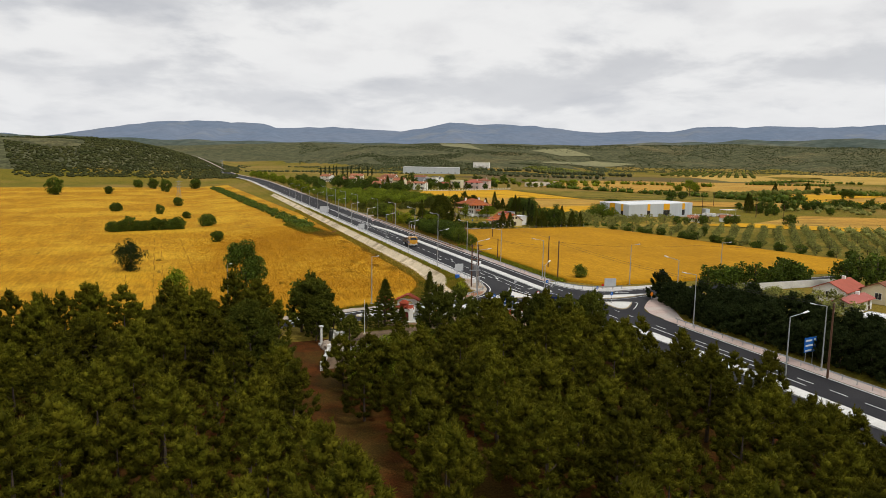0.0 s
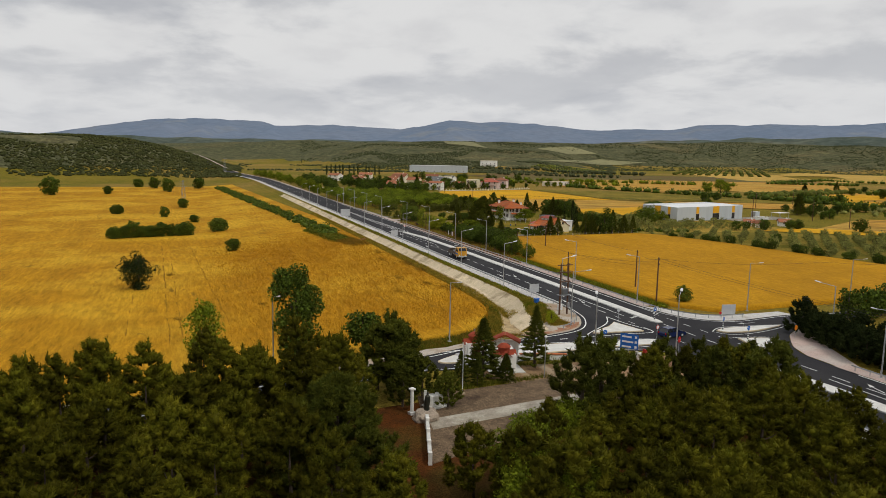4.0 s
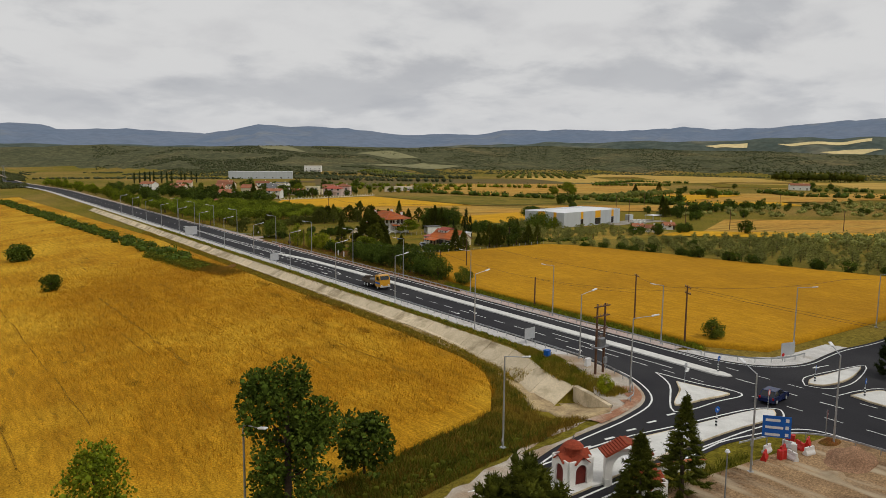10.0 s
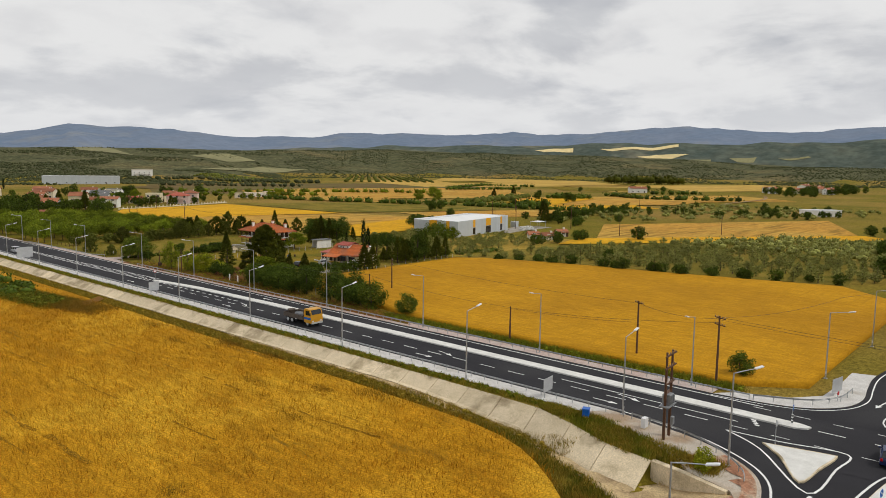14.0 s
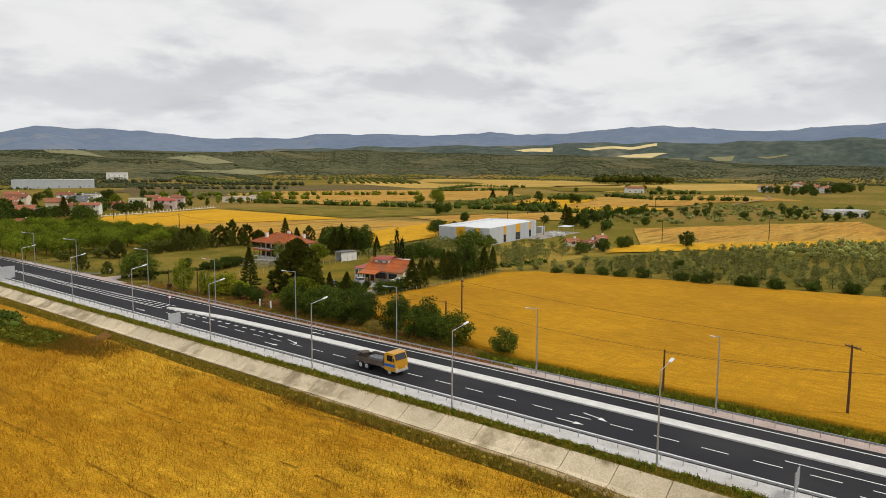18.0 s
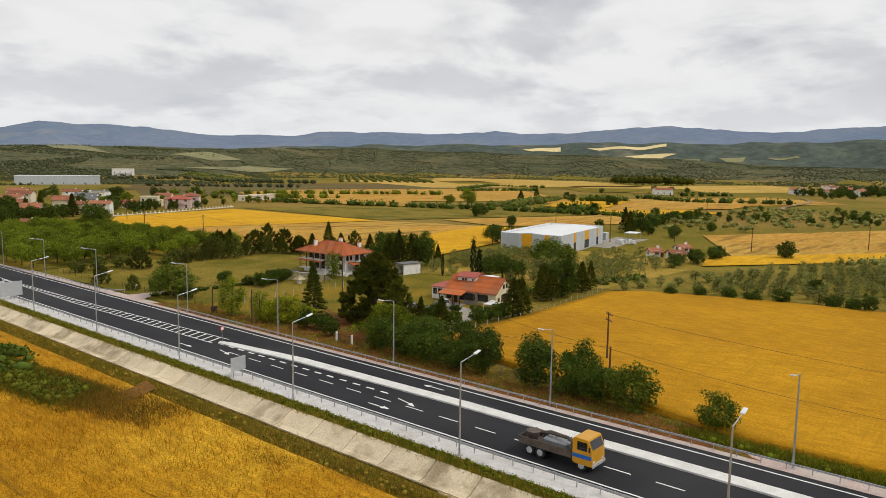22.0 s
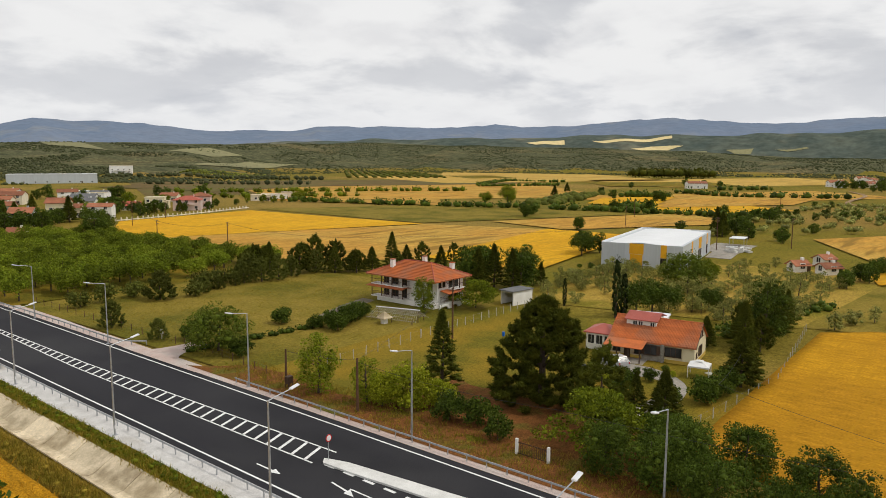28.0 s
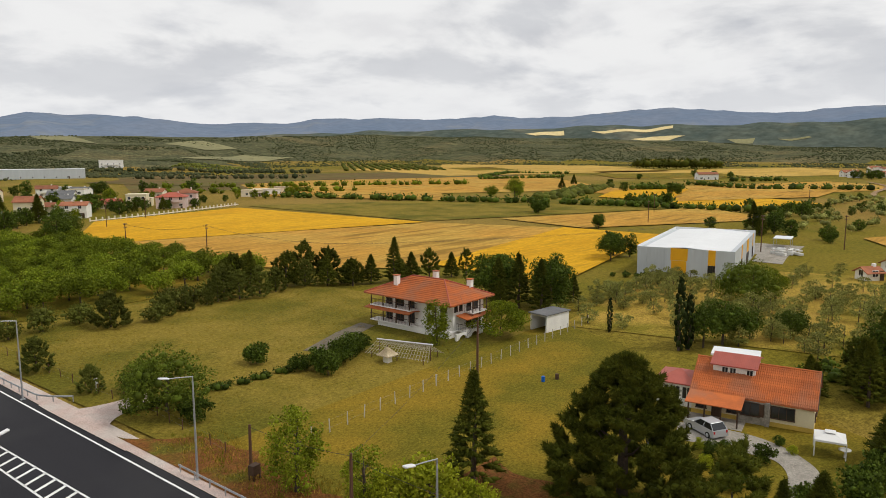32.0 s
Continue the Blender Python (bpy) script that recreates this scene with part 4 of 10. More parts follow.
M["wheat_stalk"] = material("wheat_stalk", (0.50, 0.25, 0.016), (0.36, 0.17, 0.012), 0.4, 0.9, leaf=0.15, per_island=0.45, spec=0.05)
M["mid_leaf"] = material("mid_leaf", (0.085, 0.118, 0.012), (0.130, 0.158, 0.016), 0.6, 0.7, leaf=0.22, per_island=0.45, per_object=0.15, spec=0.1)
M["bright_leaf"] = material("bright_leaf", (0.2562, 0.2932, 0.0146), (0.3522, 0.3665, 0.0206), 0.6, 0.7, leaf=0.3, per_island=0.45, per_object=0.15, spec=0.1)
M["olive"] = material("olive", (0.1949, 0.2043, 0.0484), (0.2890, 0.2822, 0.0780), 0.7, 0.7, leaf=0.2, per_island=0.5, per_object=0.22, spec=0.1)
# far scrub, its colour greyed and lifted in place of haze
M["scrub"] = material("scrub", (0.058, 0.068, 0.030), (0.085, 0.088, 0.040), 0.03, 0.95, per_island=0.22, spec=0.04)
M["hill_scrub"] = material("hill_scrub", (0.040, 0.047, 0.016), (0.066, 0.066, 0.022), 0.05, 0.95, per_island=0.3, spec=0.04)

ICO = []
_b = bmesh.new()
bmesh.ops.create_icosphere(_b, subdivisions=1, radius=1.0)
ICO_V = np.array([v.co[:] for v in _b.verts])
ICO_F = np.array([[v.index for v in f.verts] for f in _b.faces])
_b.free()


def foliage(blobs, per_blob, size, rng, up=0.2, blade=0.35, core=0.72, spread=0.22):
    """Leaf sprays on the outside of many small lobes, each lobe with a dim heart. blobs: rows of x, y, z, rx, rz."""
    vs, fs, base = [], [], 0
    blobs = np.asarray(blobs, float)
    for x, y, z, rx, rz in blobs:
        if core:
            k = ICO_V * np.array([rx, rx, rz]) * core * rng.uniform(0.85, 1.1, (len(ICO_V), 1)) + (x, y, z)
            vs.append(k); fs.append(ICO_F + base); base += len(k)
        n = per_blob
        d = rng.normal(size=(n, 3)); d[:, 2] += up
        d /= np.linalg.norm(d, axis=1)[:, None]
        p = d * np.array([rx, rx, rz]) * rng.uniform(0.8, 1.0 + spread, (n, 1)) + (x, y, z)
        t = d + rng.normal(size=(n, 3)) * 0.55 + (0, 0, up)
        t /= np.linalg.norm(t, axis=1)[:, None]
        s = np.cross(t, rng.normal(size=(n, 3)))
        s /= np.linalg.norm(s, axis=1)[:, None]
        ln = size * rng.uniform(0.6, 1.3, (n, 1))
        if blade < 0.25:                     # needles: one slim triangle each
            a, b, c = p - t * ln * 0.4 - s * ln * blade, p - t * ln * 0.4 + s * ln * blade, p + t * ln * 0.7
            vs.append(np.stack([a, b, c], 1).reshape(-1, 3))
            fs.append(base + np.arange(n)[:, None] * 3 + [0, 1, 2]); base += 3 * n
            continue
        a, b, c, e = p - t * ln * 0.5, p + s * ln * blade, p + t * ln * 0.6, p - s * ln * blade
        q = np.stack([a, b, c, e], 1).reshape(-1, 3)
        i = base + np.arange(n)[:, None] * 4
        vs.append(q)
        fs.append(np.concatenate([i + [0, 1, 2], i + [0, 2, 3]])); base += 4 * n
    return np.concatenate(vs), np.concatenate(fs)


def leaf_mesh(name, data, mat):
    v, f = data
    me_ = bpy.data.meshes.new(name)
    me_.vertices.add(len(v)); me_.vertices.foreach_set("co", v.astype(np.float32).ravel())
    me_.loops.add(len(f) * 3); me_.loops.foreach_set("vertex_index", f.astype(np.int32).ravel())
    me_.polygons.add(len(f)); me_.polygons.foreach_set("loop_start", np.arange(0, len(f) * 3, 3, dtype=np.int32))
    me_.materials.append(mat)
    me_.update(calc_edges=True)
    return me_


def trunk_mesh(h, r, limbs, rng, crown_from):
    """Tapered trunk with a gentle bend, and limbs into the crown."""
    bm = bmesh.new()
    bend = rng.uniform(-0.25, 0.25, 2)
    tube(bm, [(0, 0, -0.3), (bend[0] * 0.3, bend[1] * 0.3, h * 0.35), (bend[0], bend[1], h * 0.7), (bend[0], bend[1], h)], [r * 1.25, r, r * 0.7, r * 0.2], 6)
    for k in range(limbs):
        a, z = k * 2.4 + rng.uniform(0, 0.8), crown_from + (h - crown_from) * rng.uniform(0.0, 0.6)
        ln = (h - z) * rng.uniform(0.35, 0.6)
        tube(bm, [(bend[0] * z / h, bend[1] * z / h, z), (ln * 0.6 * math.cos(a), ln * 0.6 * math.sin(a), z + ln * 0.35), (ln * math.cos(a), ln * math.sin(a), z + ln * 0.75)], [r * 0.4, r * 0.25, r * 0.08], 4)
    me_ = bpy.data.meshes.new("trunk")
    bm.to_mesh(me_); bm.free(); me_.materials.append(M["bark"])
    return me_


def crown_blobs(kind, h, w, rng):
    """Lobes of a crown for each habit."""
    out = []
    if kind == "slim":
        for k in range(34):
            u = k / 33
            r = w / 2 * (math.sin(math.pi * min(0.12 + 0.86 * u, 1)) ** 0.6) * 0.55
            a = k * 2.399
            out.append((r * math.cos(a), r * math.sin(a), h * (0.05 + 0.93 * u), w * 0.27, w * 0.5))
    elif kind == "bushy":                   # leafy down to the ground
        for k in range(52):
            d = rng.normal(size=3); d /= np.linalg.norm(d)
            f = rng.uniform(0.5, 1.0)
            out.append((d[0] * w / 2 * 0.86 * f, d[1] * w / 2 * 0.86 * f, max(h * 0.5 + d[2] * h * 0.46 * f, 0.3), w * rng.uniform(0.085, 0.14), w * rng.uniform(0.08, 0.12)))
    elif kind == "round":                   # broad leafy crown with gaps
        lift = 0.22 if h > 4 else 0.08
        for k in range(46):
            d = rng.normal(size=3); d /= np.linalg.norm(d)
            f = rng.uniform(0.45, 1.0)
            z = h * (lift + (1 - lift) * 0.5) + d[2] * h * (1 - lift) * 0.44 * f
            out.append((d[0] * w / 2 * 0.85 * f, d[1] * w / 2 * 0.85 * f, max(z, 0.35), w * rng.uniform(0.085, 0.15), w * rng.uniform(0.075, 0.12)))
    elif kind == "tall":                    # tall poplar-like broadleaf with several leaders
        for k in range(70):
            u = rng.uniform()
            lead = k % 3
            ox, oy = (0, 0) if lead == 0 else ((-0.16, 0.1) if lead == 1 else (0.2, -0.05))
            hh = h * (1.0 if lead == 0 else (0.86 if lead == 1 else 0.97))
            r = w / 2 * (math.sin(math.pi * (0.10 + 0.86 * u)) ** 0.7) * rng.uniform(0.3, 0.85)
            a = rng.uniform(0, math.tau)
            out.append((ox * w * u + r * math.cos(a) * (1 - 0.35 * u), oy * w * u + r * math.sin(a) * (1 - 0.35 * u), hh * (0.16 + 0.82 * u), w * rng.uniform(0.08, 0.14), w * rng.uniform(0.08, 0.13)))
    elif kind == "spread":                  # flat spreading tiers
        for k in range(48):
            a, f = rng.uniform(0, math.tau), math.sqrt(rng.uniform())
            tier = k % 3
            r = w / 2 * f * (1.0, 0.85, 0.55)[tier]
            out.append((r * math.cos(a), r * math.sin(a), h * (0.45, 0.68, 0.9)[tier] - 0.5 * f * f, w * 0.11, w * 0.05))
    elif kind == "olive":
        for k in range(26):
            d = rng.normal(size=3); d /= np.linalg.norm(d)
            f = rng.uniform(0.5, 1.0)
            out.append((d[0] * w / 2 * 0.85 * f, d[1] * w / 2 * 0.85 * f, h * 0.48 + d[2] * h * 0.40 * f, w * rng.uniform(0.13, 0.19), w * rng.uniform(0.11, 0.16)))
    elif kind == "open":                    # young olive, thin crown
        for k in range(20):
            d = rng.normal(size=3); d /= np.linalg.norm(d)
            out.append((d[0] * w / 2 * 0.8, d[1] * w / 2 * 0.8, h * 0.52 + d[2] * h * 0.34, w * rng.uniform(0.13, 0.19), w * rng.uniform(0.08, 0.12)))
    return out


def crown_plumes(kind, h, w, rng):
    """Needle plumes of a conifer's crown: rows of foot, way, length and radius."""
    out = []

    def bough(r, a, z, lift, ln, rad, fan):
        way = np.array([math.cos(a), math.sin(a), lift])
        way /= np.linalg.norm(way)
        tip = np.array([r * math.cos(a), r * math.sin(a), z])
        foot = tip - way * ln
        out.append((*foot, *way, ln, rad))
        for s in (-1, 1)[: fan]:
            w2 = way + s * rng.uniform(0.45, 0.8) * np.array([-math.sin(a), math.cos(a), 0]) + (0, 0, rng.uniform(-0.15, 0.35))
            w2 /= np.linalg.norm(w2)
            out.append((*(foot + way * ln * rng.uniform(0.2, 0.5)), *w2, ln * rng.uniform(0.55, 0.8), rad * 0.85))

    if kind == "grand":                     # broad old pine: piled boughs with dark gaps between
        for k in range(300):
            u = (k + rng.uniform()) / 300
            a = k * 2.399 + rng.uniform(-0.4, 0.4)
            lobe = 1 + 0.15 * math.sin(3 * a + 9 * u) + 0.10 * math.sin(5 * a - 4 * u)
            r = w / 2 * min(1.0, 0.74 + 1.0 * u) * (1 - u) ** 0.55 * lobe * (rng.uniform(0.82, 1.05) if k % 5 else rng.uniform(0.3, 0.7))
            bough(r, a, h * (0.05 + 0.93 * u), 0.25 + 1.1 * u, w * rng.uniform(0.085, 0.125) * (1 - 0.3 * u), w * rng.uniform(0.04, 0.056), 2)
    elif kind == "pine":                    # young pine: upswept leafy shoots, pointed leaders
        for k in range(76):
            u = (k + rng.uniform()) / 76
            a = k * 2.399 + rng.uniform(-0.5, 0.5)
            r = w / 2 * min(1.0, 0.72 + 1.1 * u) * (1 - u ** 2.2) ** 0.62 * (rng.uniform(0.80, 1.08) if k % 4 else rng.uniform(0.35, 0.7))
            bough(r, a, h * (0.16 + 0.78 * u) + rng.uniform(-0.3, 0.45), 0.5 + 1.7 * u, w * rng.uniform(0.13, 0.18), w * rng.uniform(0.062, 0.085), 2)
        out.append((0.1 * w, 0, h * 0.88, 0, 0, 1, h * 0.12, w * 0.05))
    elif kind == "cone":                    # cedar-like cone of level, slightly hanging boughs
        for k in range(96):
            u = (k / 96) ** 0.85
            r = w / 2 * (1 - u) ** 0.9 * rng.uniform(0.72, 1.12) + 0.1
            bough(r, k * 2.399, h * (0.10 + 0.86 * u), rng.uniform(-0.12, 0.22), 0.25 + r * 0.62, w * 0.06 * (1.15 - 0.6 * u), 2)
        out.append((0, 0, h * 0.86, 0, 0, 1, h * 0.14, w * 0.035))
    else:                                   # dense ragged evergreen mound with several tips
        for k in range(84):
            u = (k + rng.uniform()) / 84
            a = k * 2.399
            r = w / 2 * min(1.0, 0.86 + 0.6 * u) * (1 - u ** 1.9) ** 0.6 * (rng.uniform(0.78, 1.08) if k % 4 else rng.uniform(0.3, 0.7))
            bough(r, a, h * (0.10 + 0.84 * u) * rng.uniform(0.92, 1.06), 0.35 + 1.7 * u, w * rng.uniform(0.13, 0.18), w * rng.uniform(0.055, 0.075), 2)
    return out


def plumes(rows, per, needle, rng, width=0.11):
    """Needles set round many short shoots, each shoot with a slim heart."""
    rows = np.asarray(rows, float)
    m = len(rows)
    foot, way, ln, rad = rows[:, :3], rows[:, 3:6], rows[:, 6:7], rows[:, 7:8]
    side = np.cross(way, rng.normal(size=(m, 3)))
    side /= np.linalg.norm(side, axis=1)[:, None]
    up = np.cross(way, side)
    ring = [foot + way * ln * 0.5 + (side * math.cos(k * math.tau / 5) + up * math.sin(k * math.tau / 5)) * rad * 0.72 for k in range(5)]
    vs = [np.stack([foot, *ring, foot + way * ln * 0.95], 1).reshape(-1, 3)]
    tri = np.array([(0, 1 + (k + 1) % 5, 1 + k) for k in range(5)] + [(6, 1 + k, 1 + (k + 1) % 5) for k in range(5)])
    fs = [(tri[None] + (np.arange(m) * 7)[:, None, None]).reshape(-1, 3)]
    base = 7 * m
    n = m * per
    rep_ = lambda v: np.repeat(v, per, 0)
    t, a = rng.uniform(0.05, 1.0, (n, 1)), rng.uniform(0, math.tau, (n, 1))
    out_ = rep_(side) * np.cos(a) + rep_(up) * np.sin(a)
    p = rep_(foot) + rep_(way) * rep_(ln) * t + out_ * rep_(rad) * 0.35 * (1.15 - t)
    d = rep_(way) * rng.uniform(0.35, 1.2, (n, 1)) + out_ * (1.25 - 0.8 * t) + rng.normal(size=(n, 3)) * 0.22
    d /= np.linalg.norm(d, axis=1)[:, None]
    s = np.cross(d, rng.normal(size=(n, 3)))
    s /= np.linalg.norm(s, axis=1)[:, None]
    q = needle * rng.uniform(0.6, 1.25, (n, 1))
    vs.append(np.stack([p - s * q * width, p + s * q * width, p + d * q], 1).reshape(-1, 3))
    fs.append(base + np.arange(3 * n).reshape(-1, 3))
    return np.concatenate(vs), np.concatenate(fs)


PLUMED = {"grand": (60, 0.34), "pine": (34, 0.33), "cone": (30, 0.34), "heap": (34, 0.33)}
HABIT = {"slim": (22, 0.34, 0.9, 0.18), "round": (26, 0.36, 0.2, 0.42), "bushy": (30, 0.36, 0.2, 0.42), "tall": (24, 0.40, 0.1, 0.42),
         "spread": (30, 0.40, 0.1, 0.40), "olive": (20, 0.36, 0.3, 0.30), "open": (26, 0.40, 0.4, 0.32)}
TREES = {}


def tree_kind(key, kind, h, w, mat, label, category, name, group="", trunk=0.14, density=1.0, variants=3, limbs=5, leaf_scale=1.0):
    """Builds a few trees of one kind, which tree() then copies."""
    rng = np.random.default_rng(len(TREES) * 17 + 3)
    per, size, up, blade = HABIT.get(kind, (0, 0, 0, 0))
    made = []
    for v in range(variants):
        hh, ww = h * (1 + 0.10 * (v - 1)), w * (1 - 0.07 * (v - 1))
        core = {"open": 0.3, "tall": 0.3, "round": 0.4, "bushy": 0.4, "spread": 0.3}.get(kind, 0.5)
        crown = leaf_mesh("crown", plumes(crown_plumes(kind, hh, ww, rng), int(PLUMED[kind][0] * min(density, 1.4)), PLUMED[kind][1] * max(0.7, min(ww / 5.5, 1.25)), rng), M[mat]) if kind in PLUMED else leaf_mesh("crown", foliage(crown_blobs(kind, hh, ww, rng), int(per * density * (1.5 if blade > 0.25 else 1)), size * leaf_scale * (0.8 if blade > 0.25 else 1) * max(0.75, min(ww / 5, 1.5)), rng, up, blade, core), M[mat])
        trunk_m = trunk_mesh(hh * (0.85 if kind not in ("slim", "cone", "pine", "heap") else 0.6), trunk * hh / 6, limbs, rng, hh * 0.3)
        made.append((trunk_m, crown))
    TREES[key] = (made, name, label, category, group, h)


def tree(key, x, y, h=None, turn=None, z=None, label=""):
    made, name, lab, cat, group, h0 = TREES[key]
    trunk_m, crown = made[random.randrange(len(made))]
    s = (h / h0 if h else random.uniform(0.86, 1.14))
    ob = thing(name, 0, 0, label=label or lab, category=cat, group=group)
    ob.matrix_basis = pose(x, y, hz(x, y) - 0.05 if z is None else z, 0, 0, random.uniform(0, 360)) @ Matrix.Diagonal((s * random.uniform(0.93, 1.07), s * random.uniform(0.93, 1.07), s, 1))
    part("trunk", trunk_m, None, ob)
    part("crown", crown, None, ob)
    return ob


tree_kind("forest_pine", "pine", 8.0, 6.9, "pine", "olive-green pine tree with upright needle tufts in dense forest", "pine tree", "pine_tree", "pines of the forest", variants=5, trunk=0.10, limbs=1)
tree_kind("big_pine", "grand", 13.0, 12.5, "dark_pine", "huge dark pine tree with a broad crown beside the bungalow", "pine tree", "pine_tree", variants=1, density=3.0, trunk=0.2, leaf_scale=0.58)
tree_kind("dark_pine", "pine", 9.0, 6.8, "dark_pine", "dark green pine tree with a rounded crown", "pine tree", "pine_tree", "dark pines", variants=3, density=1.25, leaf_scale=0.7)
tree_kind("conifer", "cone", 8.5, 5.6, "dark_pine", "dark green cone-shaped conifer", "conifer", "conifer", "garden conifers", variants=3, limbs=0, leaf_scale=0.75)
tree_kind("young_conifer", "bushy", 3.0, 2.0, "bright_leaf", "small bright green young tree", "young tree", "young_tree", variants=1, density=1.6, limbs=3, leaf_scale=0.5)
tree_kind("cypress", "slim", 8.5, 1.9, "cypress", "slender dark green cypress column", "cypress", "cypress", "cypresses", variants=2, limbs=0)
tree_kind("oak", "round", 7.0, 7.0, "dark_leaf", "dark leafy broadleaf tree with a rounded crown", "tree", "broadleaf_tree", "broadleaf trees", variants=3, density=3.4, leaf_scale=0.46)
tree_kind("lone_oak", "bushy", 8.0, 6.6, "cypress", "dark lone oak", "tree", "broadleaf_tree", variants=1, density=3.4, leaf_scale=0.5)
tree_kind("leafy", "round", 6.0, 5.5, "leaf", "green leafy tree with a loose rounded crown", "tree", "broadleaf_tree", "broadleaf trees", variants=3, density=3.4, leaf_scale=0.46)
tree_kind("roadside", "bushy", 6.0, 4.4, "leaf", "upright leafy tree with an uneven bright green crown", "tree", "broadleaf_tree", "broadleaf trees", variants=2, density=2.6, leaf_scale=0.5)
tree_kind("orchard", "round", 5.0, 6.6, "orchard_leaf", "green orchard tree with a spreading crown", "fruit tree", "orchard_tree", "orchard trees", variants=3, density=1.7, leaf_scale=0.66)
tree_kind("bright", "bushy", 4.5, 5.0, "bright_leaf", "yellow-green leafy shrub at the roadside", "shrub", "shrub", "roadside shrubs", variants=2, density=1.8, leaf_scale=0.65)
tree_kind("spread", "spread", 5.5, 8.0, "leaf", "low spreading tree with flat tiers of bright leaves", "tree", "broadleaf_tree", variants=1, density=4.5, leaf_scale=0.42)
tree_kind("tall", "tall", 13.5, 7.4, "dark_leaf", "tall plane tree with several leafy leaders at the field edge", "tree", "broadleaf_tree", variants=1, density=5.0, trunk=0.13, leaf_scale=0.52)
tree_kind("thin_tall", "tall", 9.0, 7.0, "leaf", "pale green young tree with a loose crown", "tree", "broadleaf_tree", variants=1, density=2.0, trunk=0.1, leaf_scale=0.5)
tree_kind("olive", "olive", 3.8, 4.0, "olive", "grey-green olive tree in the grove", "olive tree", "olive_tree", "olive trees of the grove", variants=4, trunk=0.14, limbs=2)
tree_kind("young_olive", "open", 3.4, 3.4, "olive", "young olive tree with a thin grey-green crown", "olive tree", "olive_tree", "young olive trees", variants=4, trunk=0.11, limbs=2)
tree_kind("far_oak", "bushy", 7.0, 7.0, "dark_leaf", "dark leafy tree standing in the plain", "tree", "broadleaf_tree", "broadleaf trees", variants=3, density=0.45, leaf_scale=1.3, limbs=2)
tree_kind("far_leafy", "bushy", 6.0, 5.5, "leaf", "green leafy tree standing in the plain", "tree", "broadleaf_tree", "broadleaf trees", variants=3, density=0.45, leaf_scale=1.3, limbs=2)
tree_kind("far_bush", "bushy", 2.6, 3.6, "dark_leaf", "dense dark green bush in a hedge row", "bush", "bush", "bushes", variants=3, density=0.4, leaf_scale=1.2, trunk=0.1, limbs=1)
tree_kind("bush", "round", 2.6, 3.6, "dark_leaf", "dense dark green bush", "bush", "bush", "bushes", variants=3, trunk=0.1, limbs=2)
tree_kind("field_bush", "bushy", 5.0, 5.6, "dark_leaf", "dark round bush standing alone in the wheat", "bush", "bush", "bushes in the wheat field", variants=3, density=1.2, limbs=3)
tree_kind("bushy_oak", "bushy", 5.0, 5.4, "mid_leaf", "rounded leafy bush beside the highway", "bush", "bush", "roadside shrubs", variants=2, density=3.0, leaf_scale=0.5)
tree_kind("thicket", "bushy", 5.0, 6.2, "dark_leaf", "dense dark evergreen tree at the roadside", "tree", "evergreen_tree", "roadside evergreens", variants=4, density=4.2, limbs=2, leaf_scale=0.42)
tree_kind("belt", "heap", 5.0, 5.8, "cypress", "very dark evergreen tree in the roadside belt", "tree", "evergreen_tree", "belt of dark evergreens", variants=3, density=1.3, limbs=1, leaf_scale=0.9)
tree_kind("juniper", "heap", 6.0, 5.6, "juniper", "dense dark grey-green juniper mound at the meadow edge", "conifer", "conifer", "garden conifers", variants=3, density=1.2, limbs=0)
tree_kind("broad", "bushy", 6.5, 10.0, "mid_leaf", "broad dense leafy tree beside the gravel driveway", "tree", "broadleaf_tree", variants=1, density=5.0, leaf_scale=0.42)
tree_kind("grey_bush", "olive", 3.4, 4.6, "juniper", "grey-green rounded bush at the orchard edge", "bush", "bush", "bushes", variants=2, density=1.4)

# pine forest round the clearing
rng_f = random.Random(11)
spots = []
for _ in range(9000):
    x, y = rng_f.uniform(-108, -13.5), rng_f.uniform(14, 106)
    if -58.8 < x < -52.0 and y < 90:                       # track
        continue
    if x > -56 and y > 79 + (x + 50) * 0.30 and x < -29:   # yard
        continue
    if x >= -29 and y > 92 or x > -17 and y > 88:
        continue
    if math.hypot(x + 61.2, y - 80) < 4.5:
        continue
    if x <= -56 and y > 101 + (x + 56) * 0.13:
        continue
    if all((x - a) ** 2 + (y - b) ** 2 > 4.25 ** 2 for a, b in spots):
        spots.append((x, y))
for x, y in spots:
    edge = y > 86 and x < -58
    tree("forest_pine", x, y, rng_f.uniform(8.0, 9.2) if edge else rng_f.uniform(6.4, 8.8) - (1.6 if x > -18 else 0) - (1.0 if y > 78 and x > -60 else 0))
for k in range(16):                         # closed row along the wood's far edge
    x = -108 + 3.3 * k
    tree("forest_pine", x + rng_f.uniform(-0.6, 0.6), 94.0 + (x + 75) * 0.13 + rng_f.uniform(-1, 1), rng_f.uniform(7.8, 8.9))
for x, y, h in ((-41.2, 83.6, 5.0), (-44.0, 82.0, 4.8), (-38.2, 84.2, 5.0), (-49.0, 72.5, 6.0), (-47.5, 76.5, 6.5), (-45.8, 70, 5.5)):
    tree("leafy", x, y, h)
for x, y, h in ((-48.8, 104.8, 8.0), (-51.6, 104.6, 7.4), (-49.6, 101.8, 7.0)):
    tree("dark_pine", x, y, h)
tree("dark_pine", -50.2, 103.4, 9.4, label="tall dark pine at the corner of the paved yard")
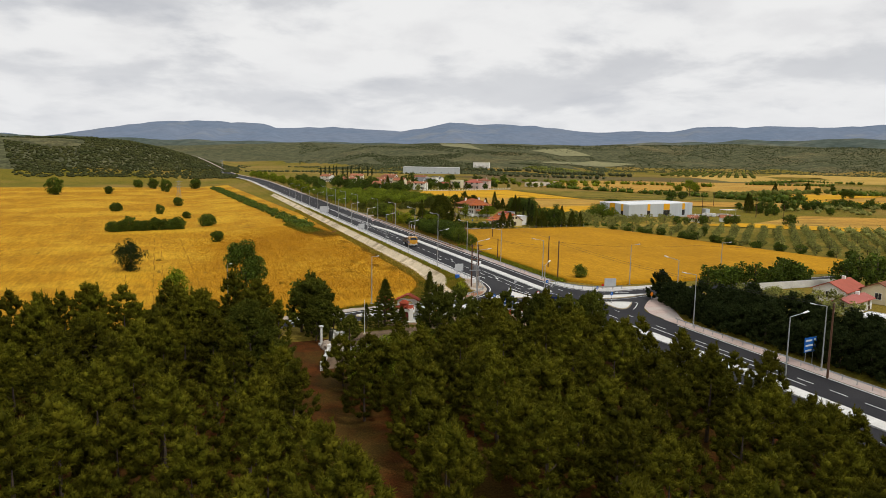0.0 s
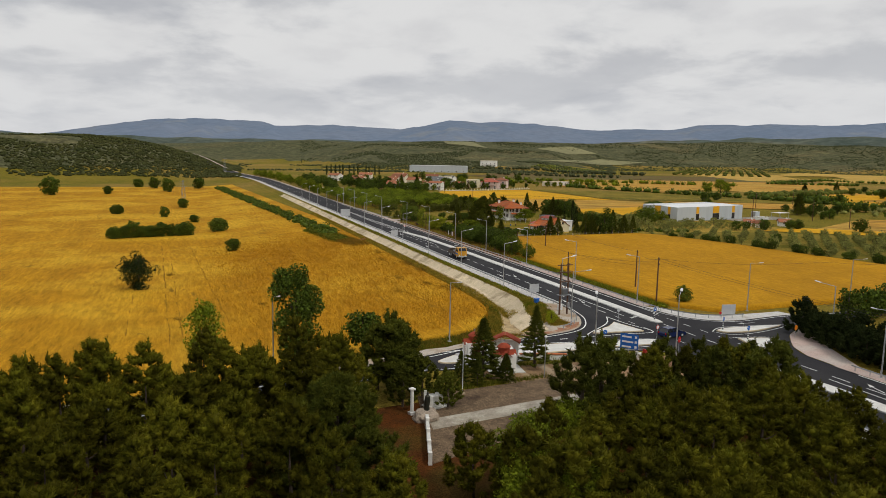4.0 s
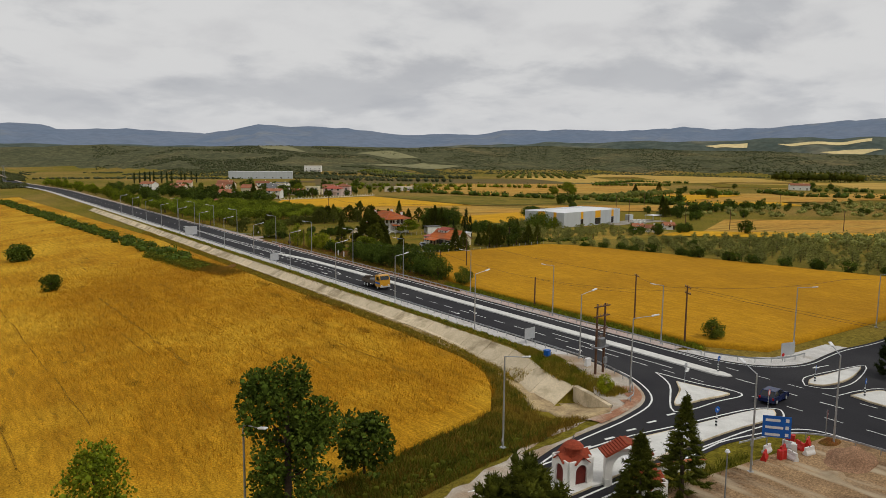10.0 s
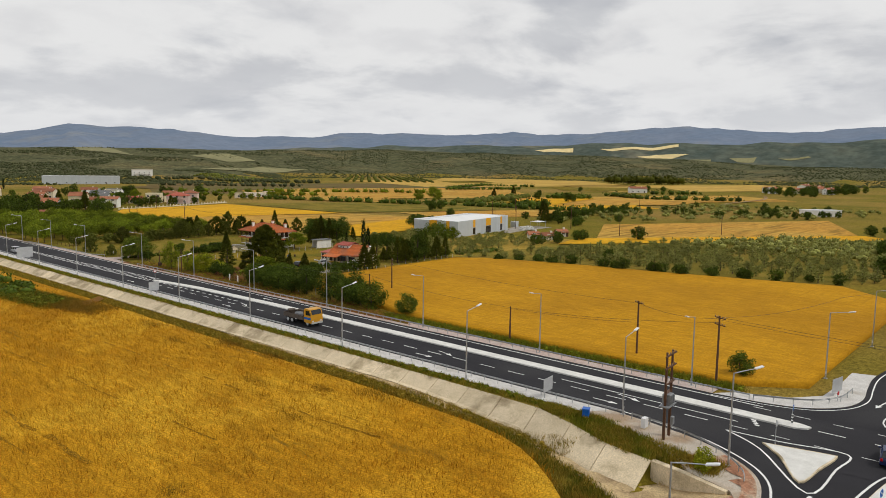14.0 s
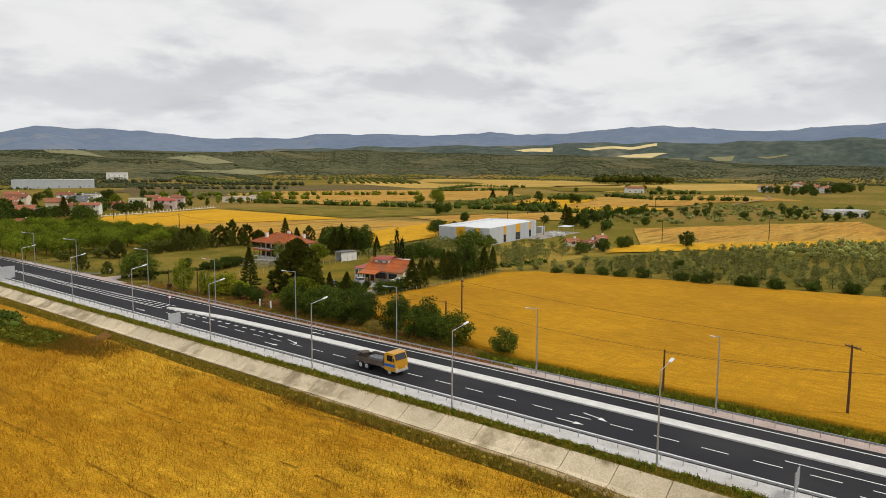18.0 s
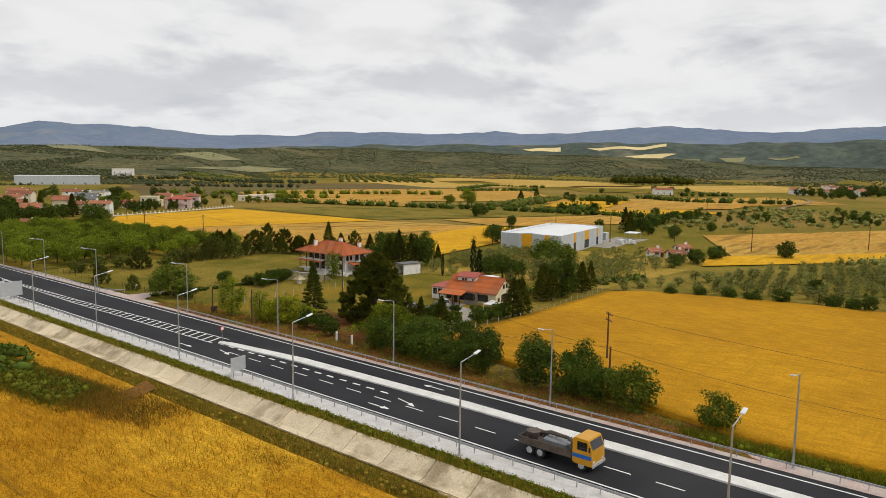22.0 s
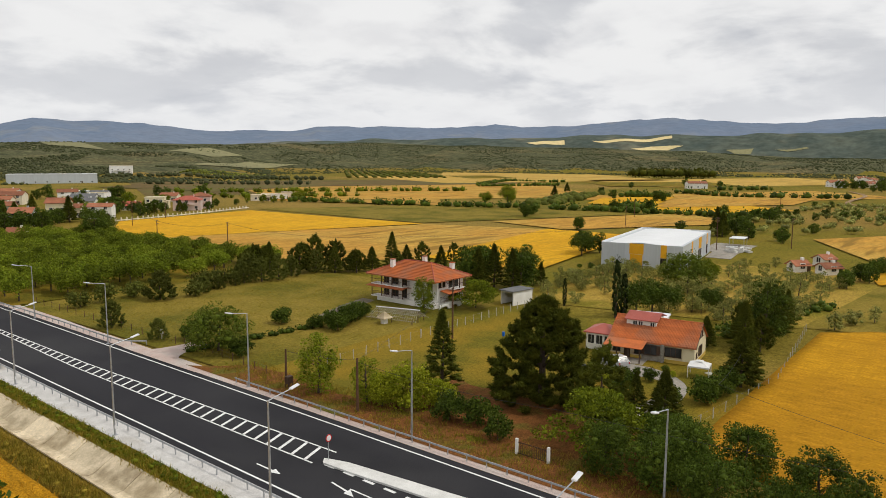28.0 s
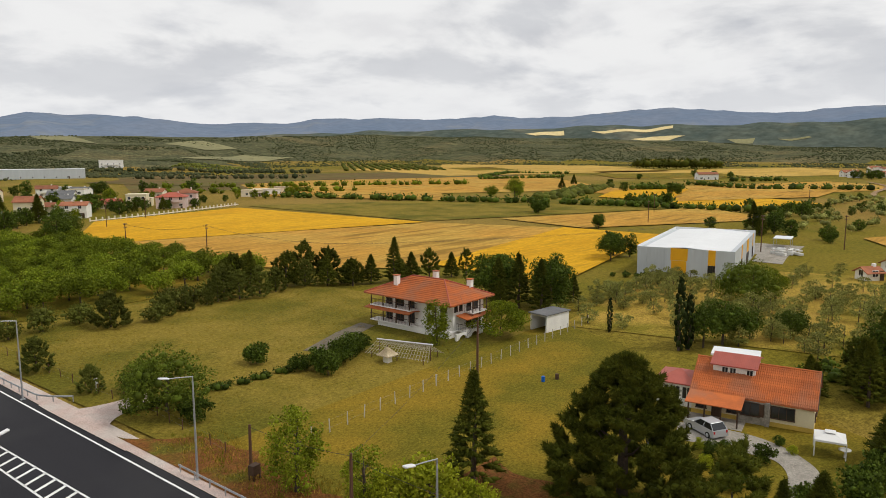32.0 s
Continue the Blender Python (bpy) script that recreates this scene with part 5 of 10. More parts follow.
for x, y, h in ((-38.7, 104.6, 7.7), (-36.5, 102.9, 3.9), (-41.9, 103.6, 3.8), (-30.6, 106.8, 7.5), (-40.2, 102.6, 3.4), (-44.0, 103.0, 2.8)):
    tree("conifer", x, y, h)
for x, y, h in ((-36.4, 86.0, 10.0), (-32.6, 88.6, 8.6), (-29.0, 90.2, 7.8), (-25, 89.5, 7.6), (-21, 86.5, 8.0), (-16.5, 88.5, 7.8), (-12.5, 86.5, 7.4), (-19, 82.5, 7.6), (-23.5, 83, 8.2), (-11.5, 91, 6.4), (-14.5, 84, 7.6), (-27.5, 86.5, 7.0), (-18.5, 91.5, 6.6)):
    tree("dark_pine", x, y, h)
tree("tall", -58.6, 118.0, 14.0, z=-0.6)
tree("thin_tall", -69.6, 124.2, 9.0, z=-1.2)
tree("field_bush", -47.6, 127.2, 5.6, z=-1.4, label="round dark bush at the foot of the embankment")
tree("young_conifer", -17.4, 126.4, 2.9, label="small bright green young tree on the gravel corner")

tree("big_pine", -61.2, 80.0, 11.6, label="large dark pine rising over the forest edge")
# lone trees and bushes in the western wheat
tree("lone_oak", -81.2, 197.2, 9.6, label="dark lone oak standing in the wheat")
for x, y, h in ((-57.6, 251.5, 4.6), (-59.4, 308.5, 6.2), (-67.1, 346, 4.0), (-79.3, 373, 5.2), (-71.3, 426, 5.8), (-100.9, 392, 5.6), (-118, 548, 6.5), (-150, 538, 12), (-91.4, 620, 9), (-80.9, 573, 10), (-59.3, 612, 9.5), (-104, 640, 8)):
    tree("field_bush", x, y, h)
for k in range(9):
    tree("field_bush", -93.5 + 2.9 * k, 294 + 0.7 * k, random.uniform(4.6, 6.2))
rng_h = random.Random(5)


def clump_row(name, points, size, mat, label, category, per=26, lift=0.0, seed=1, core=0.75):
    """A row or patch of bushes as one joined mass of foliage."""
    rng = np.random.default_rng(seed)
    blobs = []
    for x, y in points:
        s = size * rng.uniform(0.6, 1.25)
        blobs.append((x, y, hz(x, y) + s * 0.55 + lift, s, s * 0.8))
    return tagged(new(name, leaf_mesh(name, foliage(blobs, per, size * 0.42, rng, 0.3, 0.4, core), M[mat])), label, category, kind="stuff")


def along(p, q, n, wide, seed):
    r = random.Random(seed)
    return [(p[0] + (q[0] - p[0]) * (k + r.random()) / n + r.uniform(-wide, wide), p[1] + (q[1] - p[1]) * (k + r.random()) / n + r.uniform(-wide, wide)) for k in range(n)]




def tufts(name, points, height, mat, label, blades=9, seed=1, category="grass"):
    """Upright blades in many small tufts, one joined mass."""
    rng = np.random.default_rng(seed)
    p = np.array([(x, y, hz(x, y)) for x, y in points])
    n = len(p) * blades
    p = np.repeat(p, blades, 0) + np.column_stack([rng.normal(size=(n, 2)) * height * 0.45, np.zeros(n)])
    lean = np.column_stack([rng.normal(size=(n, 2)) * 0.35, np.ones(n)]) * height * rng.uniform(0.5, 1.25, (n, 1))
    side = np.column_stack([rng.normal(size=(n, 2)), np.zeros(n)])
    side *= height * 0.06 / np.linalg.norm(side, axis=1)[:, None]
    v = np.stack([p - side, p + side, p + lean], 1).reshape(-1, 3)
    return tagged(new(name, leaf_mesh(name, (v, np.arange(3 * n).reshape(-1, 3)), M[mat])), label, category, kind="stuff")


def scattered(x0, x1, y0, y1, n, seed):
    r = random.Random(seed)
    return [(r.uniform(x0, x1), r.uniform(y0, y1)) for _ in range(n)]


tufts("bank_grass", along((-17.3, 140), (-17.0, 345), 6200, 1.0, 61), 0.45, "dry_grass", "tall dry grass between ditch and wheat", 10, 61)
tufts("bank_grass", along((-12.1, 138), (-12.1, 345), 4600, 0.75, 62), 0.36, "green_grass", "green grass and weeds along the ditch edge", 10, 62)
tufts("bank_grass", [(x, y) for x, y in scattered(-62, -14, 121, 137, 3600, 63) if -4.2 < west_drop(x, y) < -0.15 and x < -24.5 - 0.6 * max(y - 134, 0)], 0.5, "brown_weed", "rough dry grass on the embankment", 10, 63)
tufts("bank_grass", [(x, y) for x, y in scattered(-62, -30, 121, 133, 1500, 64) if west_drop(x, y) < -0.4], 0.7, "green_scrub", "lush grass below the side road", 10, 64)
tufts("bank_grass", along((8.3, 132), (8.3, 192), 1300, 0.8, 65), 0.7, "green_grass", "tall green grass along the field edge", 10, 65)
tufts("bank_grass", scattered(6.6, 12.5, 190, 286, 1500, 66), 0.4, "dry_grass", "sparse grass on bare soil beside the road", 8, 66)
tufts("wheat_stalks", [(x, y) for x, y in scattered(-75, -18.8, 137, 290, 52000, 68) if x < table(WEST_EDGE, y) and not (y > 240 and x > -30 and abs(x + 22.5 + (y - 250) * 0.09) < 2.4) and random.random() < smoothstep((x + 76) / 28) * smoothstep((292 - y) / 45)], 1.0, "wheat_stalk", "ripe wheat ears above the field", 4, 68, "wheat")


def wheat_top(x, y):
    return hz(x, y) + 0.6 + 0.10 * (noise.noise(Vector((x, y, 2)) / 2.3) + 0.6 * noise.noise(Vector((x, y, 7)) / 7))


def tractor_track(p, q, width, seed, gaps=0.35):
    """A broken dark furrow where wheels have pressed the wheat apart."""
    r = random.Random(seed)
    n_ = int(math.dist(p, q) / 1.2)
    verts, faces = [], []
    for k in range(n_ + 1):
        t = k / n_
        x, y = p[0] + (q[0] - p[0]) * t + 0.5 * noise.noise(Vector((seed, t * 9, 0))), p[1] + (q[1] - p[1]) * t
        w = width * (0.35 + 0.9 * r.random()) / 2
        verts += [(x - w, y, wheat_top(x - w, y) + 0.035), (x + w, y, wheat_top(x + w, y) + 0.035)]
    for k in range(n_):
        if noise.noise(Vector((k * 0.22, seed * 3.1, 2))) > gaps - 0.5:
            faces.append((2 * k, 2 * k + 1, 2 * k + 3, 2 * k + 2))
    tagged(new("wheel_track", mesh_from("wheel_track", verts, faces, M["laid_wheat"])), "dark broken wheel track pressed into the wheat", "wheel track", "wheel tracks in the wheat", kind="structure")


M["laid_soil"] = material("laid_soil", (0.21, 0.105, 0.028), (0.15, 0.075, 0.020), 0.8, 0.95, 0.05, 0.3, 4.0, spec=0.04, fine2=0.3)
M["laid_wheat"] = material("laid_wheat", (0.22, 0.115, 0.010), (0.28, 0.145, 0.011), 0.5, 0.95, 0.08, 0.4, 3.0, spec=0.04, fine2=0.5, fine2_scale=6.0)
tractor_track((-50.8, 234), (-49.3, 175), 0.6, 1, 0.1)
for k, (p, q, w, g) in enumerate((((-78.4, 279), (-74.2, 148), 0.3, 0.3), ((-76.4, 279), (-72.2, 148), 0.25, 0.35), ((-70.2, 275), (-64.4, 160), 0.25, 0.4), ((-42.5, 255), (-38, 154), 0.3, 0.45), ((-53.5, 220), (-52, 150), 0.3, 0.45), ((-31, 240), (-28, 150), 0.3, 0.5), ((-84, 270), (-81, 150), 0.25, 0.45))):
    tractor_track(p, q, w, k + 2, g)
for k, (x, y, a, b) in enumerate(((-19.0, 199, 1.0, 4.0), (-18.8, 188, 0.8, 3.2), (-19.9, 165.6, 1.2, 3.0), (-22.5, 172, 0.7, 2.2), (-26, 181, 0.6, 3.0), (-30, 168, 0.6, 2.4), (-57, 172, 0.6, 1.2), (-73, 165, 0.6, 1.3), (-75, 214, 0.6, 1.2), (-47, 163, 0.6, 1.6), (-23, 208, 0.6, 3.0), (-20.6, 220, 0.8, 3.0))):
    tufts("laid_patch", [(x + a * random.gauss(0, 0.5), y + b * random.gauss(0, 0.5)) for _ in range(int(60 * a * b) + 40)], 0.8, "brown_weed", "brown weedy patch in the wheat", 8, 80 + k, "weeds")
tufts("bank_grass", along((-17.4, 140), (-17.0, 345), 1500, 0.7, 69), 0.4, "green_grass", "green grass between ditch and wheat", 9, 69)
tufts("yard_weeds", along((-30.5, 90.5), (-9.5, 87), 260, 0.9, 311) + along((-40, 108.4), (-20, 107.6), 160, 0.6, 312) + along((-46.5, 102), (-31, 103), 200, 0.6, 313) + along((-30, 91), (-31, 102), 120, 0.5, 314), 0.5, "green_scrub", "rough weeds along the edges of the yard", 9, 315, "weeds")
clump_row("hedge", along((-24, 266), (-45, 600), 420, 3.0, 3), 1.3, "dark_leaf", "long dark green thicket strip through the wheat", "hedge", lift=0.3)
tufts("scrub_grass", along((-21.5, 238), (-25, 266), 3600, 2.8, 4), 1.0, "brown_weed", "dry brown scrub grass at the end of the thicket", 9, 4, "scrub")
tufts("scrub_grass", along((-27.5, 286), (-24.0, 250), 5600, 3.2, 14), 1.0, "green_scrub", "green scrub grass along the thicket", 9, 14, "scrub")
clump_row("scrub_patch", along((-27.5, 286), (-24.5, 252), 220, 2.4, 16), 0.7, "green_scrub", "low green bushes along the thicket", "scrub", per=24, lift=0.45)
sheet("bare_patch", quad_rows((-21.6, 244.6), (-17.6, 245.4), (-17.2, 248.6), (-20.8, 248.2), 6, 5), 0.78, M["laid_soil"], "bare brown patch where the crop is gone", "bare soil", relief=0.06)
tufts("bank_grass", along((-12.3, 138), (-12.3, 345), 1700, 0.75, 67), 0.45, "dry_grass", "dry stalks among the verge grass", 9, 67)
clump_row("verge_weeds", along((-12.0, 142), (-12.0, 345), 520, 0.6, 6), 0.30, "leaf", "green weeds along the edge of the gravel shoulder", "weeds", per=14)
clump_row("verge_weeds", along((-17.6, 142), (-17.2, 345), 420, 0.6, 7), 0.3, "dry_grass", "dry weeds between ditch and wheat", "weeds", per=14)
tufts("bank_grass", [(x, y) for x, y in scattered(-17.6, -11.6, 129, 146, 1500, 71) if ditch_line(y)[0] + 0.2 < x < -12.0 - 0.25 * (139 - y) + 0.5 * noise.noise(Vector((x, y, 0)))], 0.5, "green_grass", "rough green and brown weeds on the bank above the ditch", 10, 71, "weeds")
tufts("bank_grass", [(x, y) for x, y in scattered(-17.6, -11.6, 129, 146, 2400, 72) if ditch_line(y)[0] + 0.2 < x < -12.0 - 0.25 * (139 - y) and noise.noise(Vector((x, y, 5)) / 2.2) > -0.1], 0.5, "dry_grass", "dry brown weeds on the bank above the ditch", 10, 72, "weeds")
tufts("bank_grass", [(x, y) for x, y in scattered(-31, -17.5, 124, 150, 3600, 74) if table(WEST_EDGE, y) + 0.2 < x < ditch_line(y)[0] - 4.9 - 1.9 * smoothstep((136 - y) / 7) + 0.7 * noise.noise(Vector((x, y, 3)))], 0.5, "dry_grass", "rough straw-brown grass between wheat and ditch", 10, 74)
tufts("bank_grass", [(x, y) for x, y in scattered(-31, -17.5, 124, 150, 2000, 75) if table(WEST_EDGE, y) + 0.2 < x < ditch_line(y)[0] - 4.9 - 1.9 * smoothstep((136 - y) / 7) and noise.noise(Vector((x, y, 1)) / 3.5) > 0.05], 0.6, "green_scrub", "lush green grass between wheat and ditch", 10, 75)
tufts("bank_grass", [(x, y) for x, y in scattered(-17.9, -15.0, 125.5, 130, 500, 73) if x > headwall_x(y) + 0.2], 0.6, "dry_grass", "pale straw weeds behind the headwall", 10, 73, "weeds")
clump_row("verge_weeds", along((8.2, 132), (8.2, 190), 170, 0.9, 9), 0.38, "leaf", "tall green grass along the field edge", "weeds", per=16)
clump_row("verge_weeds", along((-62, 126), (-32, 124.5), 160, 2.6, 10), 0.42, "green_scrub", "lush green weeds below the side road", "weeds", per=14)
tufts("verge_grass", along((9.5, 286), (8, 190), 900, 1.8, 12), 0.4, "green_grass", "sparse grass on bare soil", 8, 12)
tree("bushy_oak", 13.6, 133.8, 3.6, label="green bush at the foot of a wooden pole")

# east side of the highway, gardens
for x, y, h in ((-50.5, 98.5, 5.0), (-47.5, 101.0, 5.4), (-46.0, 97.0, 4.6)):
    tree("dark_pine", x, y, h)
tree("big_pine", 23.0, 249.5, 13.0)
tree("conifer", 18.8, 260.0, 8.8)
tree("roadside", 9.4, 269.8, 7.2)
tree("roadside", 10.6, 263.6, 5.2)
for x, y, h in ((12.4, 258.8, 5.2), (10.8, 261.5, 3.6), (14.5, 256.5, 3.2)):
    tree("bright", x, y, h)
for x, y, h in ((12.0, 253.4, 3.0), (13.0, 250.4, 2.8), (11.0, 247, 2.4), (27.7, 299.5, 2.8), (12.5, 288.5, 2.6), (13.2, 301.5, 2.6)):
    tree("bush", x, y, h)
tree("broad", 12.2, 293.3, 6.5)
for k in range(7):
    tree("bush", 30.0 + 1.4 * k, 289.4 + 0.9 * k + random.uniform(-0.6, 0.6), random.uniform(1.8, 2.8))
clump_row("hedge", along((9, 296), (30, 294), 50, 0.7, 21), 0.55, "dark_leaf", "low ragged hedge across the meadow", "hedge")
tree("roadside", 48.2, 287.6, 6.4, label="dense green tree before the villa balcony")
tree("spread", 57.0, 283.4, 5.6)
for x, y, h in ((61.7, 336.1, 8.2), (67.8, 338, 8.6), (71.5, 335, 8.0), (67.7, 331.2, 7.0), (70.5, 327, 6.4), (74.5, 326, 6.6), (78, 322.9, 8.6), (82, 322, 6.6), (86.5, 321, 6.4), (90, 318, 6.0), (93, 316.5, 5.6), (57, 341, 7.4)):
    tree("conifer" if random.random() < 0.45 else "dark_pine", x, y, h)
for x, y, h in ((64.5, 334, 5.6), (72, 329.5, 5.2), (80, 323.5, 5.4), (52.6, 332.2, 5.6), (49.2, 333.4, 5.2), (48.5, 337.0, 6.4), (45.5, 334.5, 4.4), (25.4, 331.6, 6.4), (34.4, 331.8, 3.6), (38.5, 333.0, 3.2), (42.8, 333.6, 2.8), (9.4, 317.1, 4.6), (10.1, 304.9, 3.4), (57.5, 334, 5.0)):
    tree("juniper", x, y, h)
for x, y, h in ((79.9, 299.9, 10.0), (76.5, 297, 8.6), (74.2, 291.5, 9.4), (74.0, 287.0, 8.8), (77.5, 287.2, 8.4), (80.5, 289, 8.0), (83.5, 291, 7.4), (71, 293, 6.0), (84, 286.5, 5.6)):
    tree("conifer" if random.random() < 0.5 else "thicket", x, y, h * 0.92)
for x, y, h in ((65.8, 261.2, 9.6), (66.9, 260.4, 8.0), (68.9, 272.5, 5.0)):
    tree("cypress", x, y, h)
for x, y, h in ((69.2, 259.2, 6.6), (72.0, 257.6, 6.0), (74.6, 255.8, 5.6), (81, 251.2, 4.6)):
    tree("oak", x, y, h)
tree("broad", 100.5, 262.0, 7.6, label="broad leafy tree among the young olive trees")
tree("leafy", 104.5, 259.0, 6.0)
tree("oak", 131.0, 302.0, 7.5)
tree("oak", 193.0, 336.0, 5.0)
tree("conifer", 208, 289.0, 9.0)
for x, y, h in ((10.8, 236.2, 4.4), (19.0, 240.6, 8.2), (13.6, 231.0, 5.2), (17.2, 227.0, 4.6), (10.6, 227.2, 4.8), (14.4, 221.0, 4.6), (11.2, 218.4, 4.6), (14.8, 213.4, 4.6), (11.2, 211.0, 5.0), (13.2, 206.4, 5.2), (11.4, 202.6, 4.8), (17.0, 233.2, 5.0), (10.6, 222.6, 4.4), (11.0, 232.2, 4.6), (10.8, 206.6, 4.8)):
    tree("thicket" if h < 7 else "dark_pine", x, y, h)
tree("spread", 14.6, 239.0, 6.2, label="spreading tree with bright leaves over the garden gate")
tree("bushy_oak", 10.4, 198.4, 5.4)
tree("bushy_oak", 10.8, 189.6, 4.2, label="low bush of long upright shoots at the field edge")
for x, y, h in ((25.0, 236.8, 6.4), (41.6, 234.4, 7.8), (44.6, 234.6, 6.6), (22.0, 238.5, 5.4)):
    tree("conifer", x, y, h)
for x, y, h in ((57.5, 238.6, 6.0), (60.5, 239.6, 6.6), (64.5, 238.0, 6.8), (68.5, 238.8, 6.8), (72.5, 237.8, 6.4), (76.0, 237.6, 5.2), (57.0, 243.4, 4.0), (60.2, 244.6, 3.8)):
    tree("conifer" if random.random() < 0.6 else "thicket", x, y, h * 1.12)
for x, y, h in ((34.6, 245.0, 1.8), (35.4, 247, 1.5), (37.0, 243.2, 1.6), (31, 244, 2.4), (33.8, 235.8, 3.0), (36.2, 235.2, 2.6), (38.4, 234.8, 2.8), (30.5, 238.5, 2.2)):
    tree("bush", x, y, h)
for x, y, h in ((31.5, 330, 3.2), (37, 336, 4.2), (43, 338, 3.6), (48, 340.5, 3.0), (23.5, 337.6, 3.6), (18, 336.9, 3.8), (13, 335.7, 3.4)):
    tree("grey_bush", x, y, h)
for x, y, h in ((52.5, 343, 7), (56.5, 345.5, 7.5), (60.5, 347, 6.6)):
    tree("dark_pine", x, y, h)
# walnut orchard
rng_o = random.Random(21)
for i in range(9):
    for j in range(16):
        x, y = 9 + 6.6 * i + rng_o.uniform(-1, 1), 349 + 6.7 * j + rng_o.uniform(-1, 1)
        if x < 8 + 56 * (1 - max(y - 428, 0) / 40) and rng_o.random() < 0.93:
            tree("orchard", x, y, rng_o.uniform(4.4, 5.8))
tree("oak", 58.5, 428, 10.0)
tree("oak", 68, 440, 7.5)
# olive groves
rng_g = random.Random(31)
far_olives = []
for i in range(26):
    for j in range(17):
        u, v = 6.1 * i, 6.1 * j
        x, y = 88 + u * 0.80 - v * 0.10, 222 - u * 0.46 - v * 0.95
        x, y = 80 + u * 0.78 + v * 0.20 + rng_g.uniform(-0.6, 0.6), 232 - v * 0.92 + u * 0.02 - u * 0.36 + rng_g.uniform(-0.6, 0.6)
        if x < table(EAST_R, y) + 4 or y < 136 or x > 235 - (y - 150) * 1.15 or rng_g.random() < 0.06:
            continue
        if x > 150:
            far_olives.append((x, y))
        else:
            tree("olive", x, y, rng_g.uniform(2.6, 3.5))
for i in range(13):
    for j in range(9):
        x, y = 72 + 5.9 * i + rng_g.uniform(-1, 1), 238 + 5.6 * j + rng_g.uniform(-1, 1)
        if (112 < x and y > 262) or x > 150 - 0.0 * y or (x < 80 and y < 250) or rng_g.random() < 0.2 or math.hypot(x - 137, y - 248) < 9 or math.hypot(x - 158, y - 249) < 6:
            continue
        tree("young_olive", x, y, rng_g.uniform(2.2, 3.2))
# trees south-east of the junction
for k in range(26):
    y = 58 + 2.1 * k
    tree("belt", 13.5 + random.uniform(-1.2, 1.8) + max(y - 96, 0) * 0.35, y, random.uniform(4.2, 6.0))
for k in range(14):
    tree("belt", 18.5 + random.uniform(-1.5, 2.5) + k * 0.3, 62 + 3.2 * k, random.uniform(4.5, 6.5))
for k in range(10):
    tree("far_oak", 33 + 2.9 * k, 115.2 + random.uniform(-0.8, 0.8) + 0.1 * k, random.uniform(4.5, 6.2))
for k in range(18):
    tree("olive", random.uniform(24, 44), random.uniform(84, 108), random.uniform(3, 4.2))
for x, y, h in ((62, 108, 7), (66, 104, 8), (70, 112, 7), (58, 120, 6), (74, 106, 8)):
    tree("far_oak", x, y, h)

# ---- buildings ----
M["stucco_white"] = material("stucco_white", (0.85, 0.83, 0.78), (0.76, 0.74, 0.69), 0.5, 0.9, 0.004, 0.06, 12.0)
M["stucco_cream"] = material("stucco_cream", (0.76, 0.68, 0.46), (0.68, 0.60, 0.40), 0.5, 0.9, 0.004, 0.06, 12.0)
M["plinth_yellow"] = material("plinth_yellow", (0.62, 0.42, 0.08), (0.52, 0.36, 0.07), 0.8, 0.9, 0.004, 0.08, 10.0)
M["tile_red"] = material("tile_red", (0.50, 0.135, 0.035), (0.38, 0.10, 0.028), 0.6, 0.85, 0.01, 0.12, 8.0, c=(0.36, 0.13, 0.06), c_scale=0.3, per_object=0.16)
M["village_tile"] = material("village_tile", (0.33, 0.125, 0.060), (0.24, 0.088, 0.045), 0.4, 0.85, 0.01, 0.15, 3.0, per_object=0.3)
M["roof_red"] = material("roof_red", (0.42, 0.10, 0.06), (0.36, 0.085, 0.05), 0.7, 0.7, 0.004, 0.08, 6.0)
M["metal_red"] = material("metal_red", (0.42, 0.105, 0.075), (0.36, 0.09, 0.065), 0.7, 0.5, 0, 0.05, 6.0)
M["wood_dark"] = material("wood_dark", (0.09, 0.05, 0.03), (0.06, 0.035, 0.02), 2.0, 0.7, 0.005, 0.15, 14.0)
M["window_dark"] = material("window_dark", (0.02, 0.022, 0.025), (0.03, 0.032, 0.035), 1.0, 0.12, spec=0.6)
M["stone_wall"] = material("stone_wall", (0.36, 0.33, 0.28), (0.24, 0.22, 0.18), 2.2, 0.9, 0.02, 0.2, 5.0)
M["panel_grey"] = material("panel_grey", (0.50, 0.53, 0.55), (0.46, 0.49, 0.51), 0.4, 0.5, 0, 0.03, 3.0, stretch=(1, 1, 0.1), per_object=0.05)
M["panel_yellow"] = material("panel_yellow", (0.80, 0.40, 0.012), (0.74, 0.36, 0.012), 0.5, 0.5, 0, 0.04, 4.0)
M["roof_white"] = material("roof_white", (0.76, 0.77, 0.77), (0.70, 0.71, 0.71), 0.15, 0.6, 0, 0.04, 3.0)
M["roof_grey"] = material("roof_grey", (0.16, 0.16, 0.16), (0.12, 0.12, 0.12), 0.5, 0.9, 0.005, 0.15, 6.0)
M["tent_white"] = material("tent_white", (0.80, 0.79, 0.76), (0.74, 0.73, 0.70), 0.8, 0.8)
M["house_beige"] = material("house_beige", (0.76, 0.68, 0.53), (0.66, 0.58, 0.44), 0.4, 0.9, 0.0, 0.06, 6.0)
M["drive_grey"] = material("drive_grey", (0.36, 0.325, 0.275), (0.27, 0.245, 0.205), 0.7, 0.95, 0.02, 0.2, 6.0, c=(0.22, 0.19, 0.15), c_scale=0.2, c_at=(0.5, 0.7), fine2=0.12)


